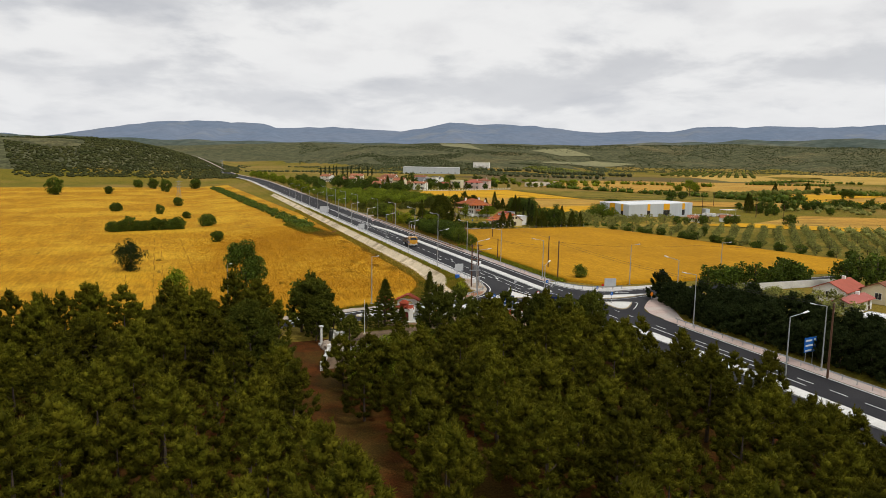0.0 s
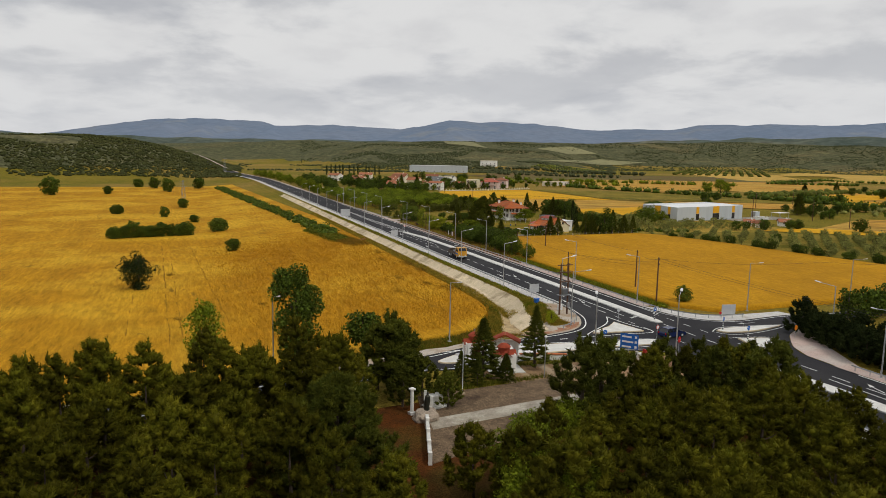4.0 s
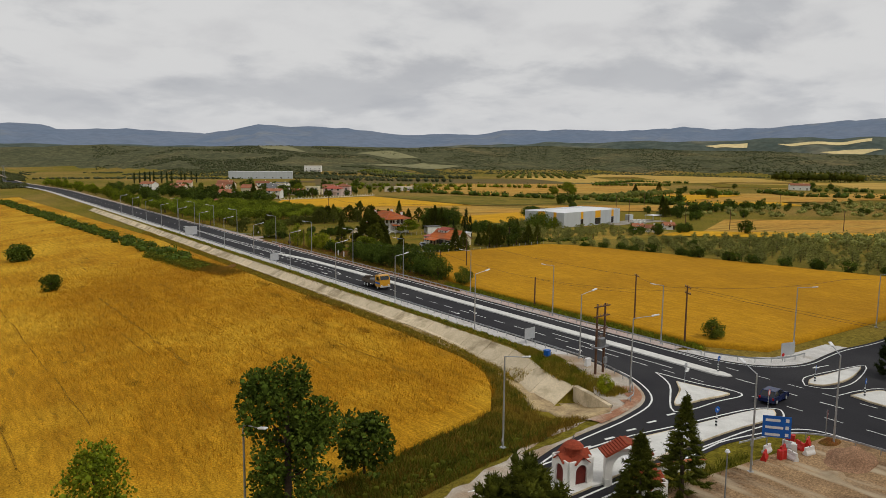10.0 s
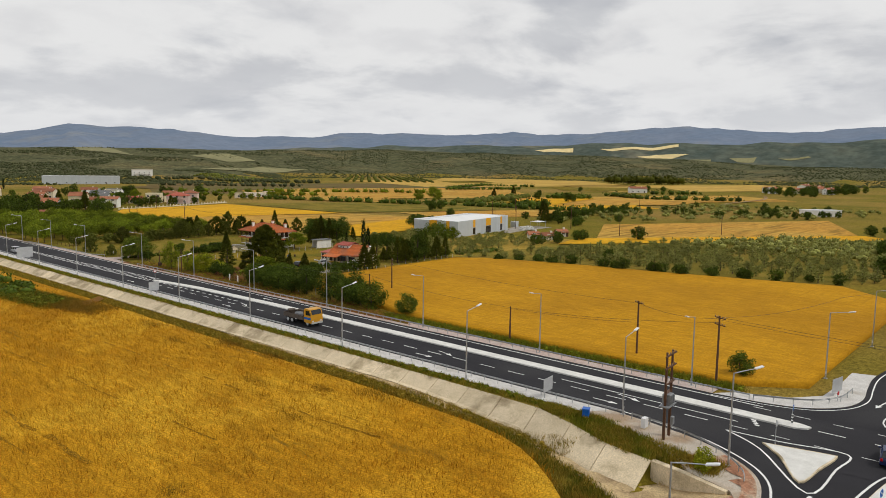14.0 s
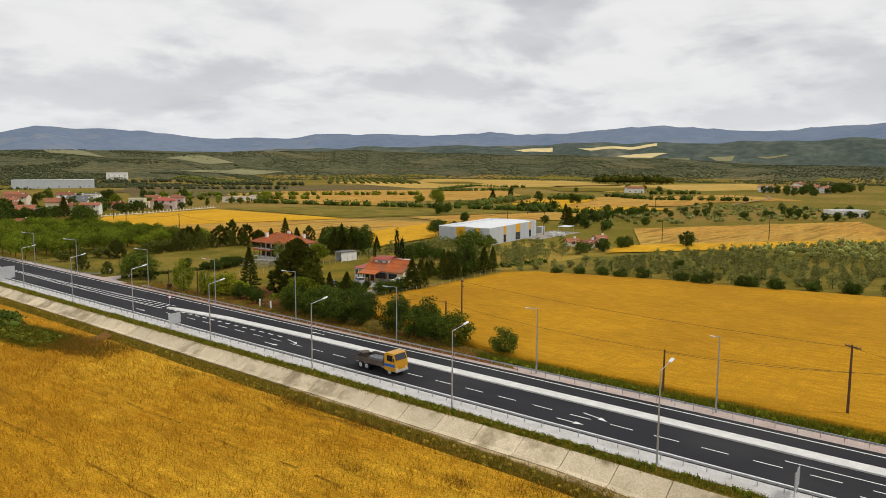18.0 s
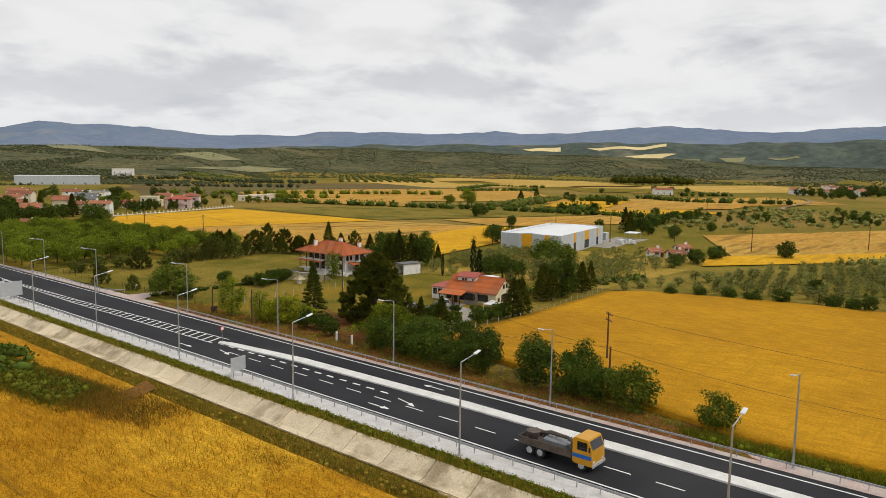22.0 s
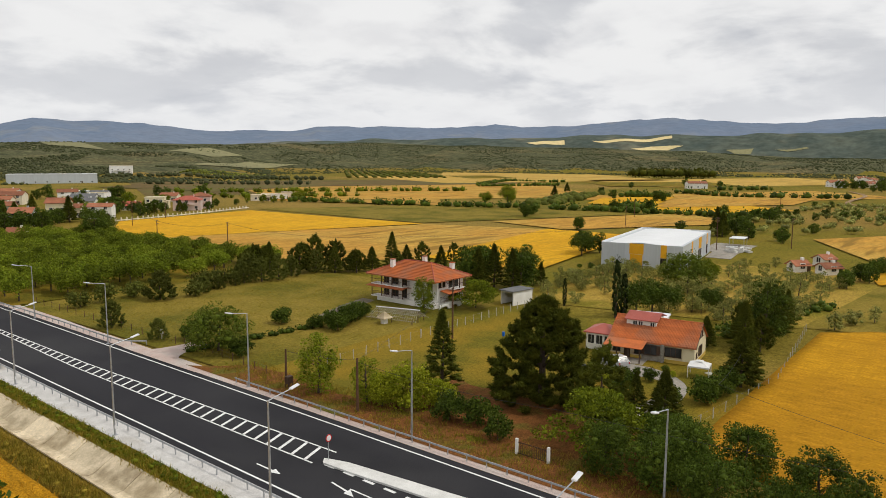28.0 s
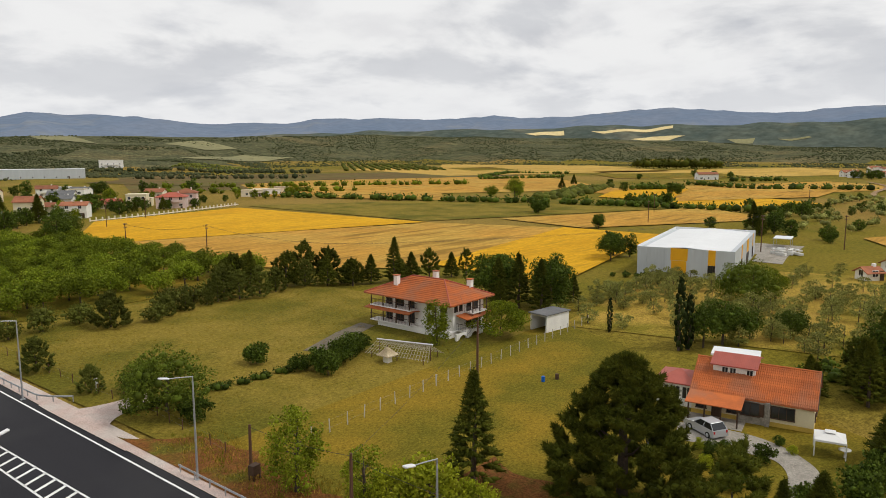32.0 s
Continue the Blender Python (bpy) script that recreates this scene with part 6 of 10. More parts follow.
def gable(bm, x0, x1, y0, y1, z, rise, over=0.4, thick=0.12, along_x=True):
    """Two roof slabs with overhang; the ridge runs along x or along y."""
    if along_x:
        m = (y0 + y1) / 2
        k = rise / (m - y0)
        ends = [(y0 - over, z - k * over), (m, z + rise), (y1 + over, z - k * over)]
        pts = lambda x: [(x, y, h) for y, h in ends]
        a, b = pts(x0 - over), pts(x1 + over)
    else:
        m = (x0 + x1) / 2
        k = rise / (m - x0)
        ends = [(x0 - over, z - k * over), (m, z + rise), (x1 + over, z - k * over)]
        pts = lambda y: [(x, y, h) for x, h in ends]
        a, b = pts(y0 - over), pts(y1 + over)
    top = [[bm.verts.new(p) for p in r] for r in (a, b)]
    low = [[bm.verts.new((p[0], p[1], p[2] - thick)) for p in r] for r in (a, b)]
    for i in range(2):
        bm.faces.new((top[0][i], top[0][i + 1], top[1][i + 1], top[1][i]))
        bm.faces.new((low[1][i], low[1][i + 1], low[0][i + 1], low[0][i]))
        for r in range(2):
            bm.faces.new((top[r][i], top[r][i + 1], low[r][i + 1], low[r][i]))
    bm.faces.new((top[0][0], top[1][0], low[1][0], low[0][0])); bm.faces.new((top[0][2], top[1][2], low[1][2], low[0][2]))
    return bm


def hip(bm, x0, x1, y0, y1, z, rise, over=0.5, thick=0.14):
    """A hipped roof with a short ridge along the longer side."""
    x0, x1, y0, y1 = x0 - over, x1 + over, y0 - over, y1 + over
    w = min(x1 - x0, y1 - y0) / 2
    if y1 - y0 >= x1 - x0:
        r = [((x0 + x1) / 2, y0 + w), ((x0 + x1) / 2, y1 - w)]
    else:
        r = [(x0 + w, (y0 + y1) / 2), (x1 - w, (y0 + y1) / 2)]
    e = [bm.verts.new((x, y, z)) for x, y in ((x0, y0), (x1, y0), (x1, y1), (x0, y1))]
    l = [bm.verts.new((v.co.x, v.co.y, z - thick)) for v in e]
    if math.dist(*r) < 0.05:
        t = bm.verts.new((r[0][0], r[0][1], z + rise))
        for i in range(4):
            bm.faces.new((e[i], e[(i + 1) % 4], t))
    else:
        p, q = (bm.verts.new((x, y, z + rise)) for x, y in r)
        if y1 - y0 >= x1 - x0:
            for f in ((e[0], e[1], p), (e[1], e[2], q, p), (e[2], e[3], q), (e[3], e[0], p, q)):
                bm.faces.new(f)
        else:
            for f in ((e[0], e[1], q, p), (e[1], e[2], q), (e[2], e[3], p, q), (e[3], e[0], p)):
                bm.faces.new(f)
    for i in range(4):
        bm.faces.new((e[i], e[(i + 1) % 4], l[(i + 1) % 4], l[i]))
    bm.faces.new(l[::-1])
    return bm


def walls_gable(x0, x1, y0, y1, z0, z, rise, along_x=True):
    """Wall block with gable ends under the roof."""
    bm = boxed(x0, x1, y0, y1, z0, z)
    if along_x:
        m = (y0 + y1) / 2
        for x in (x0, x1):
            bm.faces.new([bm.verts.new(p) for p in ((x, y0, z), (x, y1, z), (x, m, z + rise))])
    else:
        m = (x0 + x1) / 2
        for y in (y0, y1):
            bm.faces.new([bm.verts.new(p) for p in ((x0, y, z), (x1, y, z), (m, y, z + rise))])
    return bm


def window(parent, x, y, z, w, h, facing, frame_mat="wood_dark", shutters=False, panes=2):
    """A framed window on a wall; facing is 'x-', 'x+', 'y-' or 'y+'."""
    ob = new("window")
    ob.parent = parent
    ob.matrix_basis = pose(x, y, z, 0, 0, {"y-": 0, "x+": 90, "y+": 180, "x-": -90}[facing])
    part("glass", boxed(-w / 2, w / 2, -0.03, 0.05, 0, h), M["window_dark"], ob)
    bm = bmesh.new()
    for a in ((-w / 2 - 0.07, -w / 2, -0.07, 0.05, -0.07, h + 0.07), (w / 2, w / 2 + 0.07, -0.07, 0.05, -0.07, h + 0.07), (-w / 2, w / 2, -0.07, 0.05, h, h + 0.07), (-w / 2 - 0.12, w / 2 + 0.12, -0.12, 0.05, -0.09, 0.0)):
        box(bm, *a)
    for k in range(1, panes):
        box(bm, -w / 2 + w * k / panes - 0.03, -w / 2 + w * k / panes + 0.03, -0.06, 0.04, 0, h)
    part("window_frame", bm, M[frame_mat], ob)
    if shutters:
        for s in (-1, 1):
            part("shutter", boxed(s * (w / 2 + 0.28) - 0.24, s * (w / 2 + 0.28) + 0.24, -0.06, 0.0, -0.02, h), M["wood_dark"], ob)
    return ob


def tile_rows(parent, x0, x1, y_low, z_low, y_high, z_high, mat, step=0.33, name="roof_tile_course"):
    """Courses of clay tiles lying across a roof plane: each course a slim raised strip, along x."""
    n = max(2, int(math.hypot(y_high - y_low, z_high - z_low) / step))
    cache = None
    for k in range(n):
        t = k / n
        if cache is None:
            bm = bmesh.new()
            m = max(2, int((x1 - x0) / 0.22))
            dy, dz = (y_high - y_low) / n, (z_high - z_low) / n
            for i in range(m):
                a, b, c = x0 + (x1 - x0) * i / m, x0 + (x1 - x0) * (i + 0.5) / m, x0 + (x1 - x0) * (i + 1) / m
                lo = [bm.verts.new(p) for p in ((a, 0, 0.02), (b, 0, 0.085), (c, 0, 0.02))]
                hi = [bm.verts.new(p) for p in ((a, dy, dz + 0.0), (b, dy, dz + 0.06), (c, dy, dz + 0.0))]
                bm.faces.new((lo[0], lo[1], hi[1], hi[0])); bm.faces.new((lo[1], lo[2], hi[2], hi[1])); bm.faces.new((lo[0], lo[2], lo[1]))
            cache = bpy.data.meshes.new(name)
            bm.to_mesh(cache); bm.free(); cache.materials.append(M[mat])
        ob = part(name, cache, None, parent)
        ob.location = (0, y_low + (y_high - y_low) * t, z_low + (z_high - z_low) * t + 0.004)


# bungalow: local x along the front towards the west end, y inwards from the front
bungalow = thing("bungalow", 46.3, 241.4, 0.0, 98.0, "cream bungalow with red tiled roof, dormer and yellow plinth", "house")
L, D = 13.2, 7.2
# front faces local +y after the turn: the plan is laid out with y from 0 (front) to -D (back)
part("wall", walls_gable(0, L, -D, 0, -0.3, 2.85, 2.55), M["stucco_cream"], bungalow)
part("plinth", boxed(-0.03, L + 0.03, -D - 0.03, 0.03, -0.3, 0.5), M["plinth_yellow"], bungalow)
roof = part("roof", gable(bmesh.new(), 0, L, -D, 0, 2.85, 2.55, 0.3, 0.14), M["tile_red"], bungalow, "red clay tile roof")
tile_rows(roof, -0.28, L + 0.28, 0.3, 2.66, -D / 2, 5.42, "tile_red")
tile_rows(roof, -0.28, L + 0.28, -D - 0.3, 2.66, -D / 2, 5.42, "tile_red")
part("ridge_cap", tubed([(-0.3, -D / 2, 5.44), (L + 0.3, -D / 2, 5.44)], 0.11, 6), M["tile_red"], roof)
dormer = part("dormer", boxed(6.6, 11.4, -6.0, -2.2, 3.4, 5.35), M["stucco_white"], bungalow, "white dormer with a red metal roof")
part("dormer_roof", gable(bmesh.new(), 6.6, 11.4, -6.4, -2.2, 5.35, 0.7, 0.3, 0.1), M["metal_red"], dormer)
for k in range(24):
    part("roof_seam", tubed([(6.4 + k * 0.22, -1.9, 5.27), (6.4 + k * 0.22, -4.3, 6.07)], 0.022, 4), M["metal_red"], dormer)
for x in (10.0, 9.1, 7.2):
    window(bungalow, x, -2.18, 4.35, 0.62 if x > 7 else 0.5, 0.62, "y+", "stucco_white")
window(bungalow, 3.2, 0.02, 1.0, 2.4, 1.2, "y+", panes=3)
part("stone_bay", boxed(5.0, 8.0, 0, 0.25, -0.3, 2.75), M["stone_wall"], bungalow, "grey stone facing beside the porch")
window(bungalow, 6.6, 0.27, 0.95, 1.9, 1.35, "y+", shutters=True)
part("stone_pier", boxed(4.5, 5.0, 0, 0.45, -0.3, 2.6), M["stone_wall"], bungalow)
porch = part("porch_roof", boxed(7.2, L + 0.2, -0.1, 2.7, 0, 0.1), M["tile_red"], bungalow, "lean-to porch roof of red tiles")
porch.matrix_basis = Matrix.Translation((0, 0, 2.72)) @ Matrix.Rotation(radians(-13), 4, "X")
for x in (7.6, 9.4, 11.2, 13.0):
    part("porch_post", boxed(x - 0.08, x + 0.08, 2.35, 2.5, -0.3, 2.15), M["wood_dark"], bungalow)
part("terrace", boxed(7.0, L + 0.3, 0, 2.8, -0.35, 0.05), M["drive_grey"], bungalow)
part("porch_door", boxed(9.9, 10.9, -0.02, 0.05, 0.05, 2.15), M["wood_dark"], bungalow)
for x in (8.6, 12.1):
    window(bungalow, x, 0.02, 0.8, 1.1, 1.3, "y+")
# gable end towards the field
window(bungalow, -0.02, -3.4, 0.9, 1.2, 1.3, "x-", shutters=True)
for y in (-3.2, -4.4):
    window(bungalow, -0.02, y, 3.45, 0.5, 0.75, "x-")
window(bungalow, -0.02, -1.2, 1.0, 0.5, 0.6, "x-")
part("bargeboard", tubed([(-0.3, 0.3, 2.58), (-0.3, -D / 2, 5.36), (-0.3, -D - 0.3, 2.58)], 0.07, 4), M["wood_dark"], bungalow)
# glazed west wing
part("wing", boxed(L, L + 4.6, -5.6, -1.2, -0.3, 2.7), M["stucco_white"], bungalow, "white glazed wing under a red metal roof")
part("wing_roof", hip(bmesh.new(), L, L + 4.6, -5.6, -1.2, 2.75, 0.95, 0.35), M["metal_red"], bungalow)
for x in (L + 0.9, L + 2.3, L + 3.7):
    window(bungalow, x, -1.18, 1.0, 1.05, 1.3, "y+", "stucco_white")
for y in (-2.2, -3.4, -4.6):
    window(bungalow, L + 4.62, y, 1.0, 0.9, 1.3, "x+", "stucco_white")
part("back_wing", boxed(8.5, L, -9.6, -D, -0.3, 3.4), M["stucco_white"], bungalow)
part("back_roof", hip(bmesh.new(), 8.5, L, -9.6, -D, 3.42, 0.7, 0.3), M["roof_red"], bungalow)
bungalow.matrix_basis = bungalow.matrix_basis @ Matrix.Diagonal((0.82, 1.0, 0.9, 1))
# flat-roofed white annexe behind
annexe = thing("garden_annexe", 56.0, 249.0, 0, 102, "white flat-roofed annexe behind the bungalow", "shed")
part("wall", boxed(0, 4.6, -3.0, 0, -0.2, 3.3), M["stucco_white"], annexe)
part("roof", boxed(-0.2, 4.8, -3.2, 0.2, 3.3, 3.5), M["roof_white"], annexe)

# drive, lawn and gazebo
drive = smooth_line([(17.0, 240.8), (24, 240.0), (28.5, 239.5), (33, 239.3), (36.8, 240.2), (39.2, 242.2), (40.0, 245.0), (40.0, 248.2), (39.2, 251.5)], 6)
verts = []
for i, (x, y) in enumerate(drive):
    a, b = drive[max(i - 1, 0)], drive[min(i + 1, len(drive) - 1)]
    d = math.dist(a, b)
    w = 1.3 + 0.9 * smoothstep((i - 28) / 10)
    verts += [(x - (b[1] - a[1]) / d * w, y + (b[0] - a[0]) / d * w, 0.07), (x + (b[1] - a[1]) / d * w, y - (b[0] - a[0]) / d * w, 0.07)]
tagged(new("driveway", mesh_from("driveway", verts, [(2 * i, 2 * i + 1, 2 * i + 3, 2 * i + 2) for i in range(len(drive) - 1)], M["drive_grey"])), "curved pale gravel drive to the bungalow", "driveway", kind="structure")
gazebo = thing("gazebo", 42.4, 239.4, 0.05, 12, "white fabric garden gazebo on four posts", "gazebo")
bm = bmesh.new()
rim = [bm.verts.new((x, y, 2.05)) for x, y in ((-1.6, -1.6), (1.6, -1.6), (1.6, 1.6), (-1.6, 1.6))]
mid = [bm.verts.new((x * 0.3, y * 0.3, 2.55)) for x, y in ((-1.6, -1.6), (1.6, -1.6), (1.6, 1.6), (-1.6, 1.6))]
hem = [bm.verts.new((v.co.x, v.co.y, 1.82)) for v in rim]
for i in range(4):
    j = (i + 1) % 4
    bm.faces.new((rim[i], rim[j], mid[j], mid[i])); bm.faces.new((hem[i], hem[j], rim[j], rim[i]))
bm.faces.new(mid)
part("canopy", bm, M["tent_white"], gazebo)
part("vent_cap", hip(bmesh.new(), -0.45, 0.45, -0.45, 0.45, 2.68, 0.18, 0.1, 0.04), M["tent_white"], gazebo)
for x in (-1.55, 1.55):
    for y in (-1.55, 1.55):
        part("post", tubed([(x, y, 0), (x, y, 2.05)], 0.04, 6), M["lamp_white"], gazebo)
        part("curtain", boxed(x - 0.07, x + 0.07, y - 0.07, y + 0.07, 0.1, 1.9, bevel=0.02), M["tent_white"], gazebo)
gazebo.matrix_basis = gazebo.matrix_basis @ Matrix.Diagonal((0.76, 0.76, 0.74, 1))
table_ob = thing("garden_table", 42.2, 238.2, 0.05, 10, "small round white garden table on the lawn", "table")
part("tabletop", tubed([(0, 0, 0.70), (0, 0, 0.74)], 0.5, 14), M["tent_white"], table_ob)
part("leg", tubed([(0, 0, 0), (0, 0, 0.7)], 0.05, 8), M["tent_white"], table_ob)

# villa: two floors over an arched basement, wrap-round balconies, hipped roof
villa = thing("villa", 50.6, 287.6, -0.1, 0.0, "white two-storey villa with red hipped roof and wooden balconies", "house")
W, LN = 9.0, 15.0
part("basement_wall", boxed(0.6, W, 0.4, LN - 1.0, -0.2, 1.0), M["stucco_white"], villa)
part("wall", boxed(1.7, W, 0.6, LN - 1.6, 1.0, 5.15), M["stucco_white"], villa, "white plastered walls")
vroof = part("roof", hip(bmesh.new(), 0.2, W + 0.2, 0.0, LN, 5.1, 2.35, 0.75, 0.16), M["tile_red"], villa, "red tiled hipped roof")
for k in range(13):
    f = k / 13
    x0, x1, y0, y1 = -0.55 + 5.2 * f, W + 0.95 - 5.2 * f, -0.75 + 5.2 * f, LN + 0.75 - 5.2 * f
    bm = bmesh.new()
    z = 5.12 + 2.35 * f
    ring = [(x0, y0), (x1, y0), (x1, y1), (x0, y1)]
    for i in range(4):
        (ax, ay), (bx, by) = ring[i], ring[(i + 1) % 4]
        tube(bm, [(ax, ay, z), (bx, by, z)], 0.045, 4)
    part("roof_tile_course", bm, M["tile_red"], vroof)
for a, b in (((-0.55, -0.75), (4.65, 4.45)), ((W + 0.95, -0.75), (4.75, 4.45)), ((-0.55, LN + 0.75), (4.65, LN - 4.45)), ((W + 0.95, LN + 0.75), (4.75, LN - 4.45)), ((4.7, 4.45), (4.7, LN - 4.45))):
    za, zb = (5.16, 7.5) if a[0] != 4.7 else (7.5, 7.5)
    part("hip_cap", tubed([(a[0], a[1], za), (b[0], b[1], zb)], 0.09, 6), M["roof_red"], vroof)
for x, y, h in ((2.3, 11.6, 7.7), (7.3, 8.2, 8.0), (7.6, 2.0, 7.4)):
    ch = part("chimney", boxed(x - 0.35, x + 0.35, y - 0.35, y + 0.35, 5.2, h), M["stucco_white"], villa)
    part("chimney_cap", boxed(x - 0.45, x + 0.45, y - 0.45, y + 0.45, h, h + 0.1), M["tile_red"], ch)


def balcony(z, x0, x1, y0, y1, rail_mat="wood_dark"):
    """A slab with a railing of slim balusters along its outer edges."""
    b = part("balcony", boxed(x0, x1, y0, y1, z - 0.18, z), M["stucco_white"], villa)
    bm = bmesh.new()
    for xa, ya, xb, yb in ((x0, y0, x0, y1), (x0, y0, x1, y0)):
        tube(bm, [(xa, ya, z + 0.85), (xb, yb, z + 0.85)], 0.04, 4)
        n_ = int(math.dist((xa, ya), (xb, yb)) / 0.28)
        for i in range(n_ + 1):
            x, y = xa + (xb - xa) * i / n_, ya + (yb - ya) * i / n_
            tube(bm, [(x, y, z), (x, y, z + 0.85)], 0.014, 4, False)
    part("railing", bm, M[rail_mat], b)
    return b


balcony(1.1, 0.0, 1.7, 7.0, LN)
balcony(3.35, 0.0, 1.7, 7.0, LN)
balcony(1.1, 2.6, W - 1.0, -1.0, 0.6)
balcony(3.35, 4.4, W - 1.0, -0.9, 0.6)
part("canopy_roof", gable(bmesh.new(), -0.6, 1.8, 6.8, LN + 0.3, 3.0, 0.2, 0.2, 0.1, False), M["tile_red"], villa, "tiled skirt roof between the floors")
sk = part("canopy_roof", boxed(2.4, W, -1.4, 0.7, 0, 0.1), M["tile_red"], villa)
sk.matrix_basis = Matrix.Translation((0, 0, 2.95)) @ Matrix.Rotation(radians(10), 4, "X")
for y in (7.2, 9.8, 12.4, 14.8):
    part("post", boxed(0.02, 0.14, y - 0.06, y + 0.06, 1.0, 5.1), M["wood_dark"], villa)
for x in (4.5, 6.2, 7.8):
    part("post", boxed(x - 0.06, x + 0.06, -0.88, -0.76, 1.0, 5.1), M["wood_dark"], villa)
for y, w in ((8.2, 1.0), (10.4, 1.3), (12.6, 1.1)):
    window(villa, 1.68, y, 3.4, w, 1.6, "x-")
    window(villa, 1.68, y, 1.15, w, 1.7, "x-")
for y in (2.2, 4.6):
    window(villa, 1.68, y, 3.6, 1.0, 1.2, "x-")
    window(villa, 1.68, y, 1.5, 1.0, 1.1, "x-")
for x in (2.4, 3.5):
    w_ = window(villa, x, 0.58, 3.7, 0.55, 0.8, "y-")
    bm = bmesh.new()
    bm.faces.new([bm.verts.new((0.28 * math.cos(k * math.pi / 8), -0.035, 0.8 + 0.28 * math.sin(k * math.pi / 8))) for k in range(9)])
    part("arch_light", bm, M["window_dark"], w_)
for x in (5.4, 7.0):
    window(villa, x, 0.58, 3.4, 0.9, 1.6, "y-")
    window(villa, x, 0.58, 1.2, 1.0, 1.6, "y-")
# arched loggia
bm = bmesh.new()
for x0 in (0.7, 3.5, 6.2):
    x1 = x0 + 2.3
    prev = None
    for k in range(13):
        a = math.pi * k / 12
        x, z = (x0 + x1) / 2 - 1.0 * math.cos(a), -0.2 + 0.95 * math.sin(a)
        pt = [bm.verts.new((x, y, z)) for y in (-1.1, -0.85)] + [bm.verts.new((x, y, 1.05)) for y in (-1.1, -0.85)]
        if prev:
            bm.faces.new((prev[0], pt[0], pt[2], prev[2])); bm.faces.new((pt[1], prev[1], prev[3], pt[3])); bm.faces.new((prev[1], pt[1], pt[0], prev[0]))
        prev = pt
for x in (0.55, 3.15, 5.95, 8.6):
    box(bm, x - 0.16, x + 0.16, -1.12, -0.83, -0.2, 1.05)
part("arcade", bm, M["stucco_white"], villa, "white arched basement arcade")
M["dirt_dark"] = material("dirt_dark", (0.17, 0.14, 0.10), (0.12, 0.10, 0.07), 0.5, 0.95, 0.03, 0.2, 5.0, fine2=0.2)
path = thing("garden_path", 0, 0, label="grey paved path up to the villa", category="path", kind="structure")
extruded([(36, 297), (50.4, 301.5), (50.4, 304.5), (44, 303), (35, 299.5)], -0.02, 0.075, M["dirt_dark"], "paving", path)

M["fence_wood"] = material("fence_wood", (0.42, 0.38, 0.30), (0.30, 0.26, 0.20), 2.0, 0.9, 0.005, 0.15, 12.0)
# wooden pergola frame and little shrine in the villa's meadow
pergola = thing("pergola", 40.2, 290.4, 0, 12, "bare wooden tent-shaped pergola frame in the meadow", "pergola")
part("ridge_beam", tubed([(0, 0.6, 2.0), (0.6, -7.2, 2.0)], 0.09, 6), M["lamp_white"], pergola)
for k in range(22):
    y = 0.5 - 7.5 * k / 21
    fan = (k - 10.5) * 0.045
    for side in (-1, 1):
        part("rafter", tubed([(0.3, y, 1.98), (0.3 + side * 2.2, y - fan * 1.6, 0.5)], 0.03, 4), M["fence_wood"], pergola)
for side in (-1, 1):
    for k in range(4):
        f = 0.2 + 0.24 * k
        part("batten", tubed([(0.3 + side * 2.2 * f, 0.7 + 0.2 * k, 1.98 - 1.48 * f), (0.3 + side * 2.2 * f, -7.2 - 0.2 * k, 1.98 - 1.48 * f)], 0.024, 4), M["fence_wood"], pergola)
    for y in (0.4, -3.3, -7.0):
        part("post", tubed([(0.3 + side * 1.9, y, 0), (0.3 + side * 1.9, y, 0.8)], 0.06, 6), M["wood_pole"], pergola)
for y in (0.4, -7.0):
    part("post", tubed([(0.3, y, 0), (0.3, y, 2.0)], 0.06, 6), M["wood_pole"], pergola)
shrine = thing("wellhouse", 38.2, 287.4, 0, 0, "small white wellhouse with a steep thatched roof", "wellhouse")
part("body", boxed(-0.4, 0.4, -0.4, 0.4, 0, 1.0), M["stucco_white"], shrine)
part("roof", hip(bmesh.new(), -0.6, 0.6, -0.6, 0.6, 1.0, 1.0, 0.35, 0.08), M["concrete"], shrine)

# garage shed
shed = thing("shed", 62.6, 279.3, 0.0, -8, "white open-fronted shed with a flat grey roof", "shed")
part("side_wall", boxed(0, 5.2, -0.1, 0.1, 0, 2.5), M["stucco_white"], shed)
part("side_wall", boxed(0, 5.2, 2.7, 2.9, 0, 2.5), M["stucco_white"], shed)
part("back_wall", boxed(5.0, 5.2, 0.1, 2.7, 0, 2.5), M["stucco_white"], shed)
part("roof", boxed(-0.3, 5.4, -0.3, 3.1, 2.5, 2.65), M["roof_grey"], shed)
part("lintel", boxed(0, 0.15, 0.1, 2.7, 2.25, 2.5), M["stucco_white"], shed)

# warehouse
wh = thing("warehouse", 121.2, 270.8, -0.2, 10.0, "grey metal-panelled warehouse with yellow doors and a white roof", "warehouse")
WX, WY, WH = 41.5, 19.2, 6.1
part("frame", boxed(0.05, WX - 0.05, 0.05, WY - 0.05, 0, WH - 0.3), M["panel_grey"], wh)
wroof = part("roof", gable(bmesh.new(), 0.3, WX - 0.3, 0.3, WY - 0.3, WH - 0.35, 0.6, 0.0, 0.1), M["roof_white"], wh, "white sheet-metal roof")
n = int(WX / 1.9)
for k in range(n):
    part("wall_panel", boxed(k * WX / n + 0.01, (k + 1) * WX / n - 0.01, -0.06, 0.05, 0, WH), M["panel_grey"], wh)
n2 = int(WY / 1.9)
